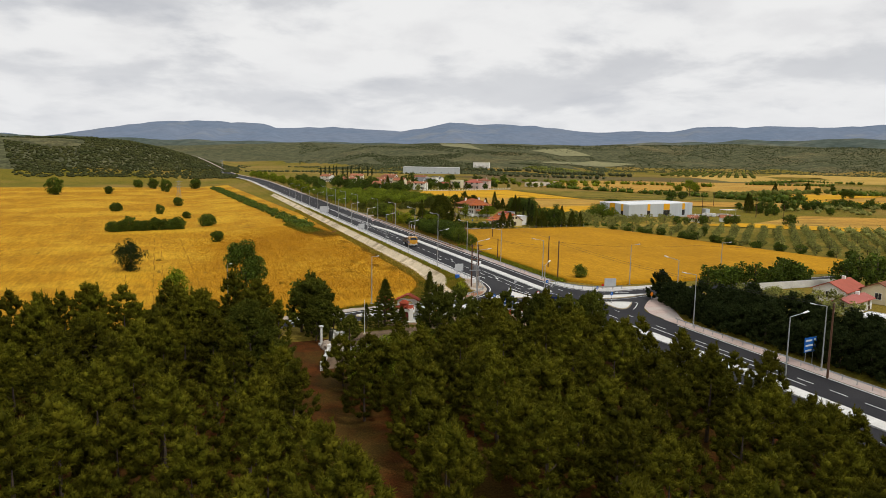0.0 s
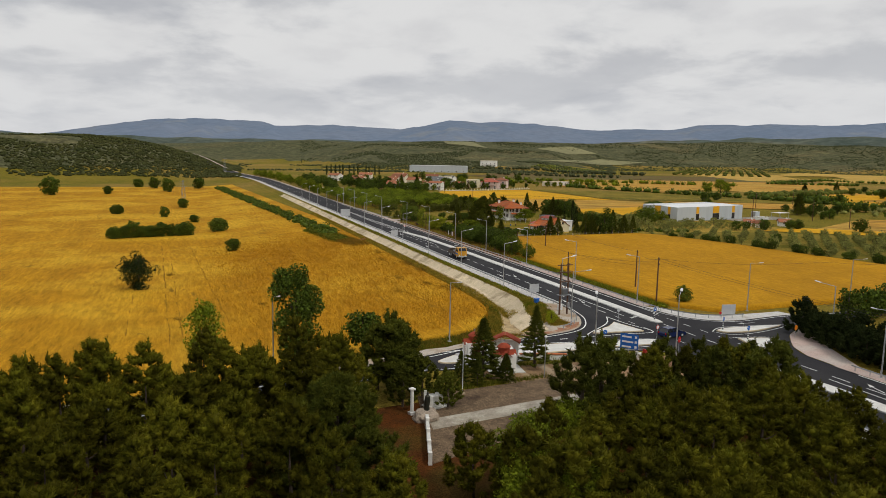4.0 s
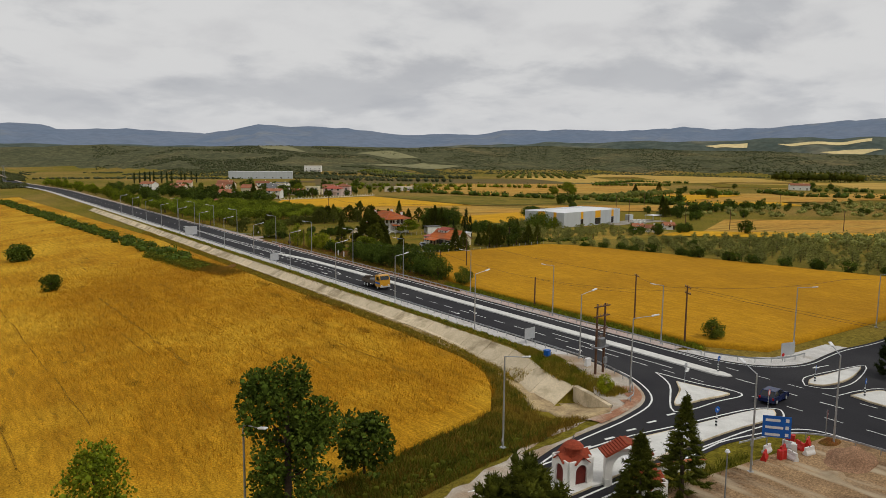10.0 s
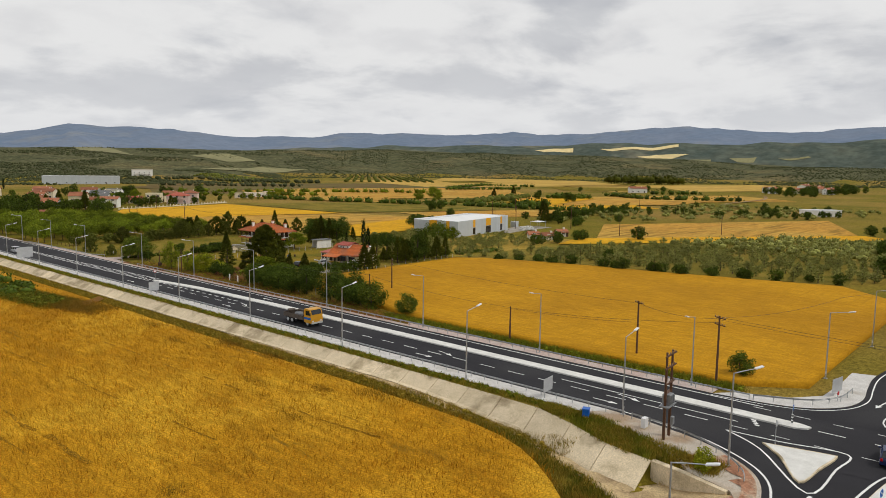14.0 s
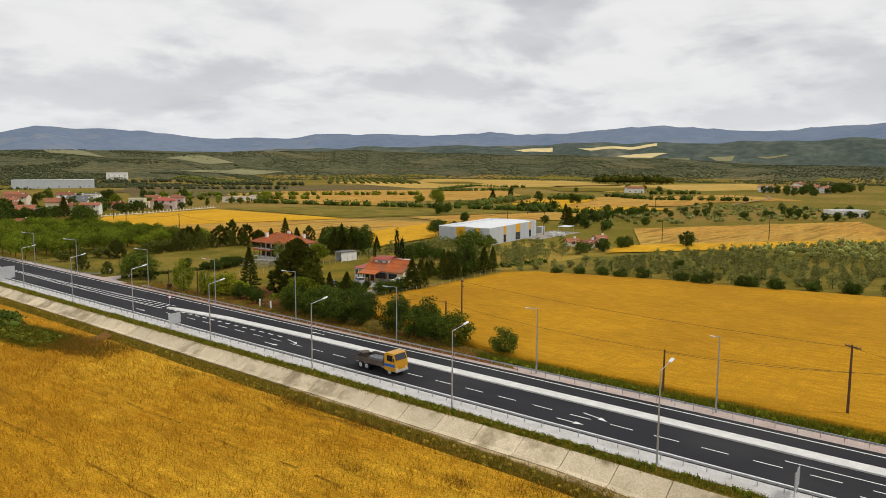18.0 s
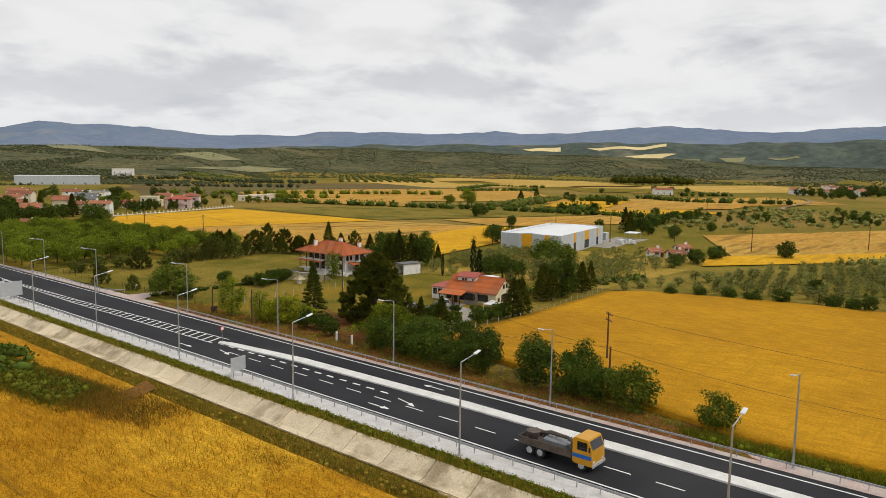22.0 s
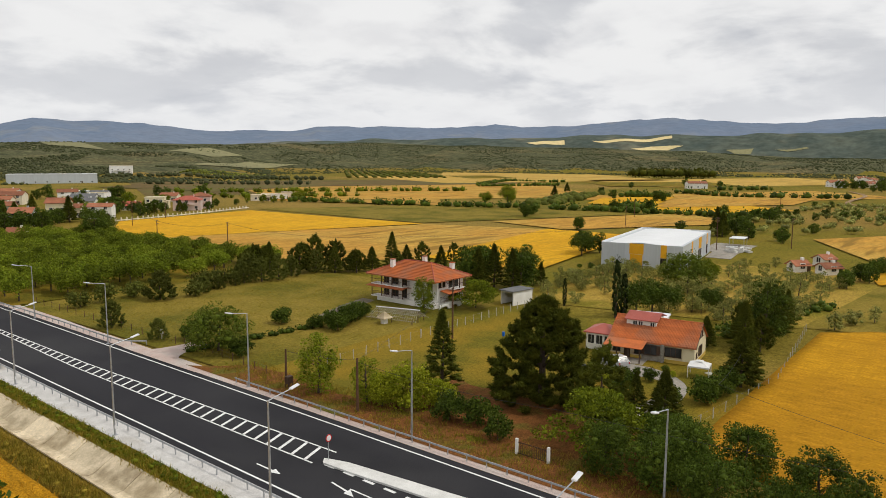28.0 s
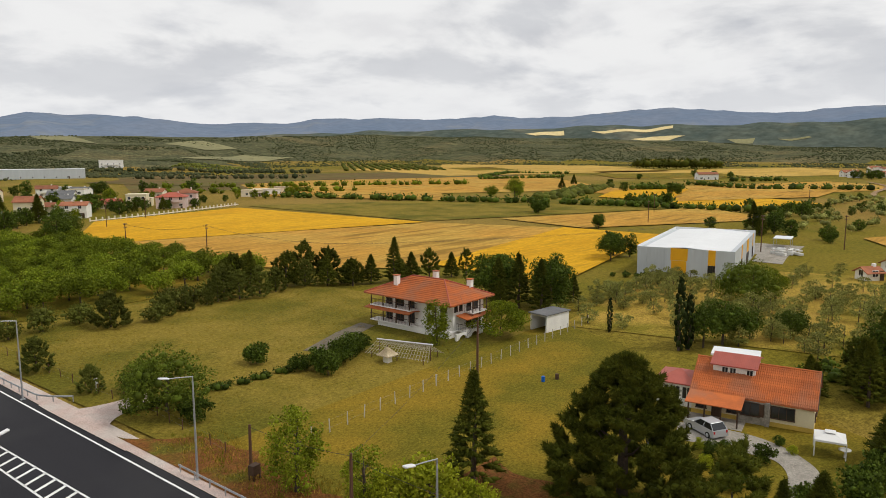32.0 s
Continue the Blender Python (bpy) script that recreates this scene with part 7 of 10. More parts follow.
for k in range(n2):
    part("wall_panel", boxed(-0.06, 0.05, k * WY / n2 + 0.01, (k + 1) * WY / n2 - 0.01, 0, WH), M["panel_grey"], wh)
part("parapet", boxed(0, WX, WY - 0.1, WY + 0.06, WH - 0.8, WH + 0.2), M["roof_white"], wh)
part("parapet", boxed(WX - 0.1, WX + 0.06, 0, WY, WH - 0.8, WH + 0.2), M["roof_white"], wh)
for y0, y1, z1 in ((9.0, 12.4, 3.6), (3.6, 5.0, 3.0)):
    part("yellow_panel", boxed(-0.10, -0.05, y0, y1, z1, WH + 0.01), M["panel_yellow"], wh)
part("yellow_door", boxed(-0.12, -0.05, 9.2, 12.2, 0, 3.55), M["panel_yellow"], wh, "tall yellow sectional door")
window(wh, -0.06, 4.3, 0.9, 1.3, 2.0, "x-", panes=3)
for x0, x1 in ((11.5, 13.2), (22.0, 26.0), (34.5, 36.2)):
    part("yellow_panel", boxed(x0, x1, -0.10, -0.05, 3.2, WH + 0.01), M["panel_yellow"], wh)
    window(wh, (x0 + x1) / 2, -0.06, 0.6, x1 - x0, 2.4, "y-", panes=4)
extruded([(150, 268.5), (163, 270.5), (186, 271.5), (186, 284), (164, 282), (163, 277.5), (150, 275.2)], -0.02, 0.07, M["drive_grey"], "yard_paving", thing("yard", 0, 0, label="pale concrete yard of the warehouse", category="yard", kind="structure"))
canopy = thing("carport", 182, 276, 0, 8, "white-roofed open carport in the yard", "carport")
part("roof", boxed(-3.5, 3.5, -2.2, 2.2, 2.5, 2.65), M["roof_white"], canopy)
for x in (-3.2, 3.2):
    for y in (-2, 2):
        part("post", tubed([(x, y, 0), (x, y, 2.5)], 0.07, 6), M["galvanised"], canopy)
cont = thing("container", 175.5, 284, 0, 8, "grey steel storage container", "container")
part("body", boxed(-1.5, 1.5, -1.2, 1.2, 0, 2.5, bevel=0.05), M["panel_grey"], cont)
part("door", boxed(-1.53, -1.48, -1.1, 1.1, 0.1, 2.4), M["galvanised"], cont)
for k in range(9):
    st = thing("marble_stack", 165 + random.uniform(-1, 6), 268.5 + random.uniform(0, 6), 0.07, random.uniform(0, 90), "stack of pale stone blocks in the yard", "stone block", "stone stacks")
    part("block", boxed(-1.2, 1.2, -0.6, 0.6, 0, random.uniform(0.4, 1.0), bevel=0.03), M["white_concrete"], st)
    part("block", boxed(-0.8, 0.9, -0.5, 0.5, 1.0, 1.3), M["white_concrete"], st)

# small houses


def house(x, y, turn, w, d, h, rise, wall, roof_mat, label, kind="gable", z=None, storeys=1, windows=2, name="house"):
    top = thing(name, x, y, hz(x, y) if z is None else z, turn, label, "house", "village houses")
    if kind == "flat":
        part("wall", boxed(-w / 2, w / 2, -d / 2, d / 2, -0.5, h), M[wall], top)
        part("roof", boxed(-w / 2 - 0.2, w / 2 + 0.2, -d / 2 - 0.2, d / 2 + 0.2, h, h + 0.25), M[roof_mat], top)
    elif kind == "gable":
        part("wall", walls_gable(-w / 2, w / 2, -d / 2, d / 2, -0.5, h, rise), M[wall], top)
        part("roof", gable(bmesh.new(), -w / 2, w / 2, -d / 2, d / 2, h, rise, 0.45, 0.15), M[roof_mat], top)
    else:
        part("wall", boxed(-w / 2, w / 2, -d / 2, d / 2, -0.5, h), M[wall], top)
        part("roof", hip(bmesh.new(), -w / 2, w / 2, -d / 2, d / 2, h, rise, 0.55, 0.18), M[roof_mat], top)
    for s in range(storeys):
        zz = 0.9 + s * 2.9
        for k in range(windows):
            fx = (k + 0.5) / windows * w - w / 2
            window(top, fx, -d / 2 - 0.02, zz, min(1.2, w / windows * 0.5), 1.2, "y-", "stucco_white")
        window(top, -w / 2 - 0.02, 0, zz, 1.1, 1.2, "x-", "stucco_white")
        if storeys > 1 and s:
            part("balcony", boxed(-w * 0.3, w * 0.3, -d / 2 - 1.3, -d / 2, zz - 1.0, zz - 0.82), M[wall], top)
            part("railing", boxed(-w * 0.3, w * 0.3, -d / 2 - 1.3, -d / 2 - 1.24, zz - 0.82, zz), M[wall], top)
    part("door", boxed(w * 0.32, w * 0.32 + 0.95, -d / 2 - 0.05, -d / 2 + 0.05, 0, 2.05), M["wood_dark"], top)
    if kind != "flat":
        part("chimney", boxed(w * 0.2, w * 0.2 + 0.6, -0.3, 0.3, h + rise * 0.4, h + rise + 0.5), M[wall], top)
    return top


house(139.5, 250.0, -40, 3.6, 3.2, 1.9, 0.9, "stucco_white", "village_tile", "small white hut with a red tiled roof among olives", windows=1)
house(139.5, 243.6, -40, 4.2, 3.4, 1.9, 0.9, "stucco_white", "village_tile", "small white hut with a red tiled roof among olives", windows=1)
house(154.5, 247.3, -30, 3.8, 3.4, 2.0, 0.9, "stucco_white", "village_tile", "small white hut with a red tiled roof among olives", windows=1)
T = -38
M["stucco_pink"] = material("stucco_pink", (0.74, 0.58, 0.52), (0.66, 0.50, 0.45), 0.5, 0.9, 0.004, 0.06, 12.0)
house(45.2, 450.5, T, 5.0, 5.0, 2.6, 1.7, "house_beige", "village_tile", "small house with a red roof among orchard trees", windows=1)
house(66.4, 503, T, 8, 8, 5.2, 1.9, "panel_grey", "village_tile", "grey-blue two-storey house with a red roof", storeys=2)
house(88.0, 523, T, 8.5, 8, 7.2, 1.9, "stucco_cream", "village_tile", "cream two-storey village house with a red roof", storeys=2)
house(96.5, 528, T, 6, 6, 4.6, 1.4, "house_beige", "village_tile", "beige village house with a low red roof")
house(103, 517.5, T, 9.5, 8, 5.2, 1.2, "stucco_white", "village_tile", "white two-storey house with balconies and a red roof", storeys=2)
house(132, 598, T, 12, 9, 5.0, 1.8, "stucco_white", "roof_grey", "white village house with a dark grey roof", storeys=2)
house(124, 578, T, 9, 8, 4.2, 1.5, "stucco_white", "roof_grey", "white village house with a dark grey roof")
house(147.6, 617, T, 9, 8, 6.0, 0, "stucco_white", "concrete", "white flat-roofed village house", "flat", storeys=2)
house(134.6, 553, T, 8, 6.5, 2.5, 1.9, "house_beige", "roof_red", "low village house with a bright red roof")
house(145.5, 549.5, T, 9, 8, 6.0, 0, "stucco_cream", "stucco_cream", "cream flat-roofed two-storey house", "flat", storeys=2, windows=3)
house(152, 555, T, 7, 7, 3.6, 0, "stucco_cream", "concrete", "low cream flat-roofed house", "flat")
house(154, 534, T, 13, 10, 5.2, 1.9, "stucco_pink", "roof_red", "pink two-storey house with a dark red hipped roof", "hip", storeys=2, windows=3)
house(167, 543, T, 10, 9, 6.2, 2.0, "stucco_pink", "village_tile", "pink two-storey house with an orange-red hipped roof", "hip", storeys=2, windows=2)
house(112, 640, T, 13, 10, 5.4, 1.9, "house_beige", "village_tile", "beige two-storey village house with a red roof", storeys=2, windows=3)
house(100, 620, T, 10, 8, 4.2, 1.6, "house_beige", "village_tile", "low beige house with a red roof at the village edge")
house(86, 579, T, 10, 8, 3.6, 1.7, "stucco_white", "village_tile", "white house with a red roof at the village edge")
house(67, 616, T, 10, 8, 3.6, 1.6, "house_beige", "village_tile", "low beige house with a red roof at the village edge")
house(175, 704, T, 13, 8, 3.4, 0, "panel_grey", "roof_white", "pale flat-roofed shed behind the village", "flat", windows=3)
for x, y, w in ((243, 580, 16), (262, 590, 9), (228, 574, 12)):
    house(x, y, T, w, 8, 3.5, 0, "house_beige" if w < 14 else "stucco_white", "concrete", "low flat-roofed farm building", "flat")
fence = thing("garden_wall", 97.6, 496.8, 0, 0, "pale garden wall with pillars along the grain field", "wall")
wall_line = [(97.6, 494.5), (108, 496.5), (129, 501.5), (155, 511), (181, 521)]
for (xa, ya), (xb, yb) in zip(wall_line, wall_line[1:]):
    m_ = int(math.dist((xa, ya), (xb, yb)) / 2.6)
    for k in range(m_):
        x, y = xa + (xb - xa) * k / m_ - 97.6, ya + (yb - ya) * k / m_ - 496.8
        part("pillar", boxed(x - 0.22, x + 0.22, y - 0.22, y + 0.22, 0, 1.5), M["house_beige"], fence)
    part("low_wall", tubed([(xa - 97.6, ya - 496.8, 0.4), (xb - 97.6, yb - 496.8, 0.4)], 0.22, 4), M["house_beige"], fence)
house(52, 101, 20, 9, 6, 2.6, 1.4, "stucco_white", "roof_red", "white farmhouse with a red roof behind trees", windows=3)
house(45.5, 92.5, 20, 10, 3.2, 2.2, 0.6, "stucco_white", "metal_red", "long low outbuilding with a red metal roof", windows=3)
house(60, 97, 20, 9, 6, 2.8, 1.4, "stucco_cream", "village_tile", "cream farmhouse with a red tiled roof", windows=2)
house(36, 80.5, 15, 4.5, 3, 2.2, 0, "stucco_white", "roof_white", "small white flat-roofed outbuilding", "flat", windows=1)
wall_e = thing("yard_wall", 44, 113, 0, 0, "low pale yard wall beside the trees", "wall")
part("wall", boxed(0, 22, -0.15, 0.15, 0, 1.5), M["white_concrete"], wall_e)
# right-hand village far off
for k in range(11):
    a = random.Random(k)
    x, y = 800 + a.uniform(-70, 130), 318 + a.uniform(-30, 40)
    house(x, y, a.uniform(-60, 10), a.uniform(10, 17), a.uniform(8, 11), a.uniform(4, 7), 2.2, "stucco_white" if k % 3 else "house_beige", "village_tile", "far white village house with a red roof", storeys=2, windows=3)
house(626, 445, -50, 18, 10, 5, 1.8, "stucco_white", "village_tile", "white farmhouse alone in the plain", storeys=1, windows=3)
house(369, 208, -50, 20, 8, 3.5, 0, "stucco_white", "roof_white", "low white farm building", "flat", windows=4)
# far sheds and the white house on the hill
house(268, 968, -25, 80, 24, 9, 0, "panel_grey", "roof_white", "long grey industrial hall", "flat", windows=8, name="industrial_hall")
house(392, 1075, -30, 26, 14, 9, 0, "stucco_white", "concrete", "unfinished white house on the hillside", "flat", storeys=2, windows=4)
for k, (x, y, w, h, st, roof_m, wall_m) in enumerate(((60, 670, 11, 5.2, 2, "village_tile", "stucco_white"), (76, 645, 11, 4, 1, "village_tile", "house_beige"), (150, 660, 11, 5.2, 2, "village_tile", "stucco_white"), (186, 606, 10, 3.6, 1, "village_tile", "house_beige"),
                                               (128, 690, 12, 5.2, 2, "village_tile", "stucco_white"), (96, 700, 12, 5, 2, "village_tile", "house_beige"), (160, 640, 10, 4.6, 1, "roof_grey", "stucco_white"))):
    house(x, y, T + 12 * (k % 3) - 10, w, w * 0.8, h, 1.7, wall_m, roof_m, "white village house with a weathered red roof" if roof_m == "village_tile" else "white village house with a dark grey roof", storeys=st, windows=2)

# ---- poles, wires, signs ----
M["sign_back"] = material("sign_back", (0.55, 0.56, 0.57), (0.48, 0.49, 0.50), 1.5, 0.5, 0, 0.05, 8.0, metal=0.3)
M["sign_blue"] = material("sign_blue", (0.012, 0.13, 0.50), (0.012, 0.11, 0.44), 1.0, 0.4)
M["sign_red"] = material("sign_red", (0.55, 0.012, 0.012), (0.48, 0.012, 0.012), 1.0, 0.4)
M["sign_white"] = material("sign_white", (0.80, 0.80, 0.78), (0.74, 0.74, 0.72), 1.0, 0.45)
M["sign_orange"] = material("sign_orange", (0.75, 0.22, 0.01), (0.68, 0.19, 0.01), 1.0, 0.4)
M["black_rubber"] = material("black_rubber", (0.02, 0.02, 0.02), (0.028, 0.028, 0.028), 3.0, 0.85)
M["ceramic"] = material("ceramic", (0.30, 0.20, 0.15), rough=0.3)
M["steel_grey"] = material("steel_grey", (0.30, 0.31, 0.32), (0.24, 0.25, 0.26), 2.0, 0.55, 0, 0.08, 12.0, metal=0.4)
M["fence_post"] = material("fence_post", (0.55, 0.53, 0.48), (0.45, 0.43, 0.38), 1.5, 0.9, 0.005, 0.1, 12.0)


def disc(bm, r, y0, y1, z, sides=20):
    """A round plate standing upright, its faces along local y."""
    rings = [[bm.verts.new((r * math.cos(k * math.tau / sides), y, z + r * math.sin(k * math.tau / sides))) for k in range(sides)] for y in (y0, y1)]
    bm.faces.new(rings[0]); bm.faces.new(rings[1][::-1])
    for k in range(sides):
        bm.faces.new((rings[0][k], rings[0][(k + 1) % sides], rings[1][(k + 1) % sides], rings[1][k]))
    return bm


def utility_pole(x, y, height, turn=0.0, arms=1, z=None, label="brown wooden utility pole with a crossarm", wood=True):
    """Tapered pole with crossarms along local x, each with its insulators."""
    top = thing("utility_pole", x, y, hz(x, y) if z is None else z, turn, label, "utility pole", "utility poles")
    mat = M["wood_pole"] if wood else M["steel_grey"]
    part("shaft", tubed([(0, 0, -0.4), (0, 0, height * 0.5), (0.02, 0, height)], [0.15, 0.13, 0.10], 8), mat, top)
    for k in range(arms):
        za = height - 0.25 - 0.85 * k
        arm = part("crossarm", boxed(-0.95, 0.95, -0.14, -0.04, za - 0.06, za + 0.06, bevel=0.015), mat, top)
        for xi in (-0.85, -0.4, 0.4, 0.85):
            part("insulator", tubed([(xi, -0.09, za + 0.05), (xi, -0.09, za + 0.14), (xi, -0.09, za + 0.26)], [0.03, 0.06, 0.035], 6), M["ceramic"], arm)
    return top


def wire(points, sag=0.35, label="thin black overhead wire between poles", name="overhead_wire"):
    for p, q in zip(points, points[1:]):
        run = [tuple(a + (b - a) * t / 8 for a, b in zip(p, q)) for t in range(9)]
        run = [(x, y, z - 4 * sag * (k / 8) * (1 - k / 8)) for k, (x, y, z) in enumerate(run)]
        me_ = bpy.data.meshes.new(name)
        bm = tubed(run, 0.016, 4); bm.to_mesh(me_); bm.free(); me_.materials.append(M["cable"])
        tagged(new(name, me_), label, "wire", "overhead wires")


utility_pole(8.4, 165.8, 5.4, arms=0, label="plain short wooden pole at the field edge")
utility_pole(13.4, 147.7, 8.0, 60, 1)
utility_pole(8.9, 135.0, 8.5, 60, 2, label="wooden utility pole with two crossarms at the gravel corner")
utility_pole(26.3, 209.2, 6.8, 50, 2, label="wooden utility pole with two crossarms in the wheat")
utility_pole(14.2, 203.0, 5.6, 0, 0, label="plain wooden pole behind the roadside trees")
utility_pole(37.8, 273.4, 7.5, 0, 0, label="tall thin wooden pole in the garden")
utility_pole(8.0, 262.3, 5.7, 0, 0, label="wooden wire pole at the garden fence")
utility_pole(9.0, 275.0, 4.2, 0, 0, label="short wooden pole beside a meter box")
for x, y, h, a in ((92, 470, 9, 2), (118, 492, 8, 2), (62, 398, 8.5, 2), (78, 388, 7.5, 2), (168, 278, 9.5, 2), (186, 262, 9, 2), (220, 330, 8, 1), (262, 345, 8, 1), (330, 300, 8, 1), (172, 232, 8, 1), (205, 205, 8, 1), (6.9, 63.4, 9.5, 2)):
    utility_pole(x, y, h, 40, a, label="wooden utility pole standing far out in the fields")
wire([(8.9, 135, 7.7), (8.4, 165.8, 5.2), (14.2, 203.0, 5.3), (24, 231.5, 5.4), (45, 235, 4.2)], 0.5)
wire([(8.9, 135, 8.2), (13.4, 147.7, 7.7), (26.3, 209.2, 6.5)], 0.6)
wire([(8.9, 135, 8.3), (40, 128, 7.6), (84, 120, 7.4)], 0.7)
wire([(13.4, 147.7, 5.0), (8.4, 165.8, 5.1)], 0.3)
wire([(8.0, 262.3, 5.5), (9.0, 275.0, 4.0)], 0.25)
wire([(8.0, 262.3, 5.5), (37.8, 273.4, 7.3), (50.5, 285.5, 6.6)], 0.5)
wire([(8.0, 262.3, 5.3), (9.6, 240, 5.0), (14.2, 203, 5.5)], 0.5)
for dx in (-0.7, 0.7):
    wire([(6.9 + dx, 63.4, 9.2), (28 + dx, 34, 9.0), (60 + dx, 0, 9.0)], 0.8)
    wire([(6.9 + dx, 63.4, 9.2), (8.9 + dx, 135, 8.2)], 1.0)
    wire([(62, 398 + dx, 8.2), (92, 470 + dx, 8.7)], 0.8)
    wire([(62, 398 + dx, 8.2), (78, 388 + dx, 7.2), (74, 330 + dx, 7.6), (168, 278 + dx, 9.2)], 1.2)

# transformer between two poles on the gravel corner
station = thing("transformer_station", -12.0, 132.2, 0, 4, "pole-mounted transformer between two brown wooden poles", "transformer")
for x in (-0.75, 0.75):
    part("pole", tubed([(x, 0, -0.4), (x, 0, 4.4), (x, 0, 8.7)], [0.16, 0.14, 0.11], 8), M["wood_pole"], station)
part("platform", boxed(-1.1, 1.1, -0.5, 0.5, 3.3, 3.42, bevel=0.01), M["steel_grey"], station)
tank = part("transformer_tank", boxed(-0.5, 0.5, -0.4, 0.4, 3.42, 4.5, bevel=0.05), M["steel_grey"], station, "grey ribbed transformer tank")
for k in range(5):
    part("cooling_fin", boxed(-0.42 + 0.2 * k, -0.38 + 0.2 * k, -0.52, -0.4, 3.55, 4.35), M["steel_grey"], tank)
for x in (-0.3, 0, 0.3):
    part("bushing", tubed([(x, 0, 4.48), (x, 0, 4.65), (x, 0, 4.85)], [0.05, 0.08, 0.04], 6), M["ceramic"], tank)
for z in (5.6, 7.2, 8.4):
    arm = part("crossarm", boxed(-1.5 if z > 7 else -1.1, 1.5 if z > 7 else 1.1, -0.2, -0.08, z - 0.07, z + 0.07, bevel=0.01), M["wood_pole"], station)
    for x in (-0.95, -0.3, 0.3, 0.95):
        part("insulator", tubed([(x, -0.14, z + 0.06), (x, -0.14, z + 0.16), (x, -0.14, z + 0.28)], [0.03, 0.06, 0.035], 6), M["ceramic"], arm)
part("switch_box", boxed(0.5, 1.0, -0.42, -0.14, 1.2, 2.0, bevel=0.02), M["steel_grey"], station)
cab = thing("cabinet", -11.1, 134.9, 0.02, 0, "pale grey electrical cabinet on the gravel", "cabinet")
part("body", boxed(-0.4, 0.4, -0.22, 0.22, 0.08, 1.1, bevel=0.02), M["lamp_white"], cab)
part("plinth", boxed(-0.42, 0.42, -0.24, 0.24, -0.1, 0.08), M["concrete"], cab)
part("door", boxed(-0.36, 0.36, -0.24, -0.222, 0.14, 1.04, bevel=0.005), M["lamp_white"], cab)
bin_ob = thing("waste_bin", -12.5, 140.8, 0.0, 20, "blue plastic wheeled waste bin", "bin")
part("body", boxed(-0.38, 0.38, -0.34, 0.34, 0.12, 0.95, bevel=0.04), M["sign_blue"], bin_ob)
part("lid", boxed(-0.42, 0.42, -0.38, 0.40, 0.95, 1.06, bevel=0.03), M["sign_blue"], bin_ob)
for x in (-0.36, 0.36):
    part("wheel", tubed([(x - 0.04, 0.3, 0.12), (x + 0.04, 0.3, 0.12)], 0.12, 10), M["black_rubber"], bin_ob)


def panel_sign(x, y, w, h, z0, turn, mat, label, front=None, bars=0, name="road_sign"):
    """A rectangular sign on two posts; its plain back looks along local -y."""
    top = thing(name, x, y, hz(x, y) if x < -11.5 else 0.0, turn, label, "road sign", "road signs")
    for px in (-w * 0.3, w * 0.3):
        part("post", tubed([(px, 0.06, -0.3), (px, 0.06, z0 + h * 0.95)], 0.045, 8), M["galvanised"], top)
    plate = part("panel", boxed(-w / 2, w / 2, -0.03, 0.0, z0, z0 + h, bevel=0.006), mat, top)
    for k in range(3):
        zz = z0 + h * (0.2 + 0.3 * k)
        part("stiffener", boxed(-w / 2 + 0.03, w / 2 - 0.03, 0.0, 0.03, zz - 0.03, zz + 0.03), M["sign_back"], top)
    for k in range(bars):
        zz = z0 + h * (k + 0.5) / bars
        part("lettering_bar", boxed(-w * 0.40, w * (0.12 + 0.10 * (k % 2)), -0.04, -0.03, zz - h * 0.10, zz + h * 0.02), M["sign_white"], plate)
        part("lettering_bar", boxed(w * 0.30, w * 0.42, -0.04, -0.03, zz - h * 0.10, zz + h * 0.06), M["sign_white"], plate)
    return top


panel_sign(-8.9 - 0.6, 147.5, 2.1, 1.6, 0.7, 4, M["sign_back"], "grey back of a road sign on two posts")
panel_sign(-10.0, 240.0, 2.2, 1.7, 0.8, 4, M["sign_back"], "grey back of a road sign on two posts")
panel_sign(-9.6, 312.0, 4.0, 2.7, 0.6, 4, M["sign_back"], "large grey back of a direction sign at the guard rail")
panel_sign(14.4, 122.9, 2.5, 1.7, 0.4, -12, M["sign_back"], "large grey back of a sign at the gravel corner")
panel_sign(-16.4, 107.2, 2.4, 2.0, 1.2, -50, M["sign_blue"], "blue direction sign with white lettering bars", bars=3)
panel_sign(9.9, 69.0, 2.5, 2.0, 1.6, 8, M["sign_blue"], "blue direction sign with white lettering bars", bars=3)


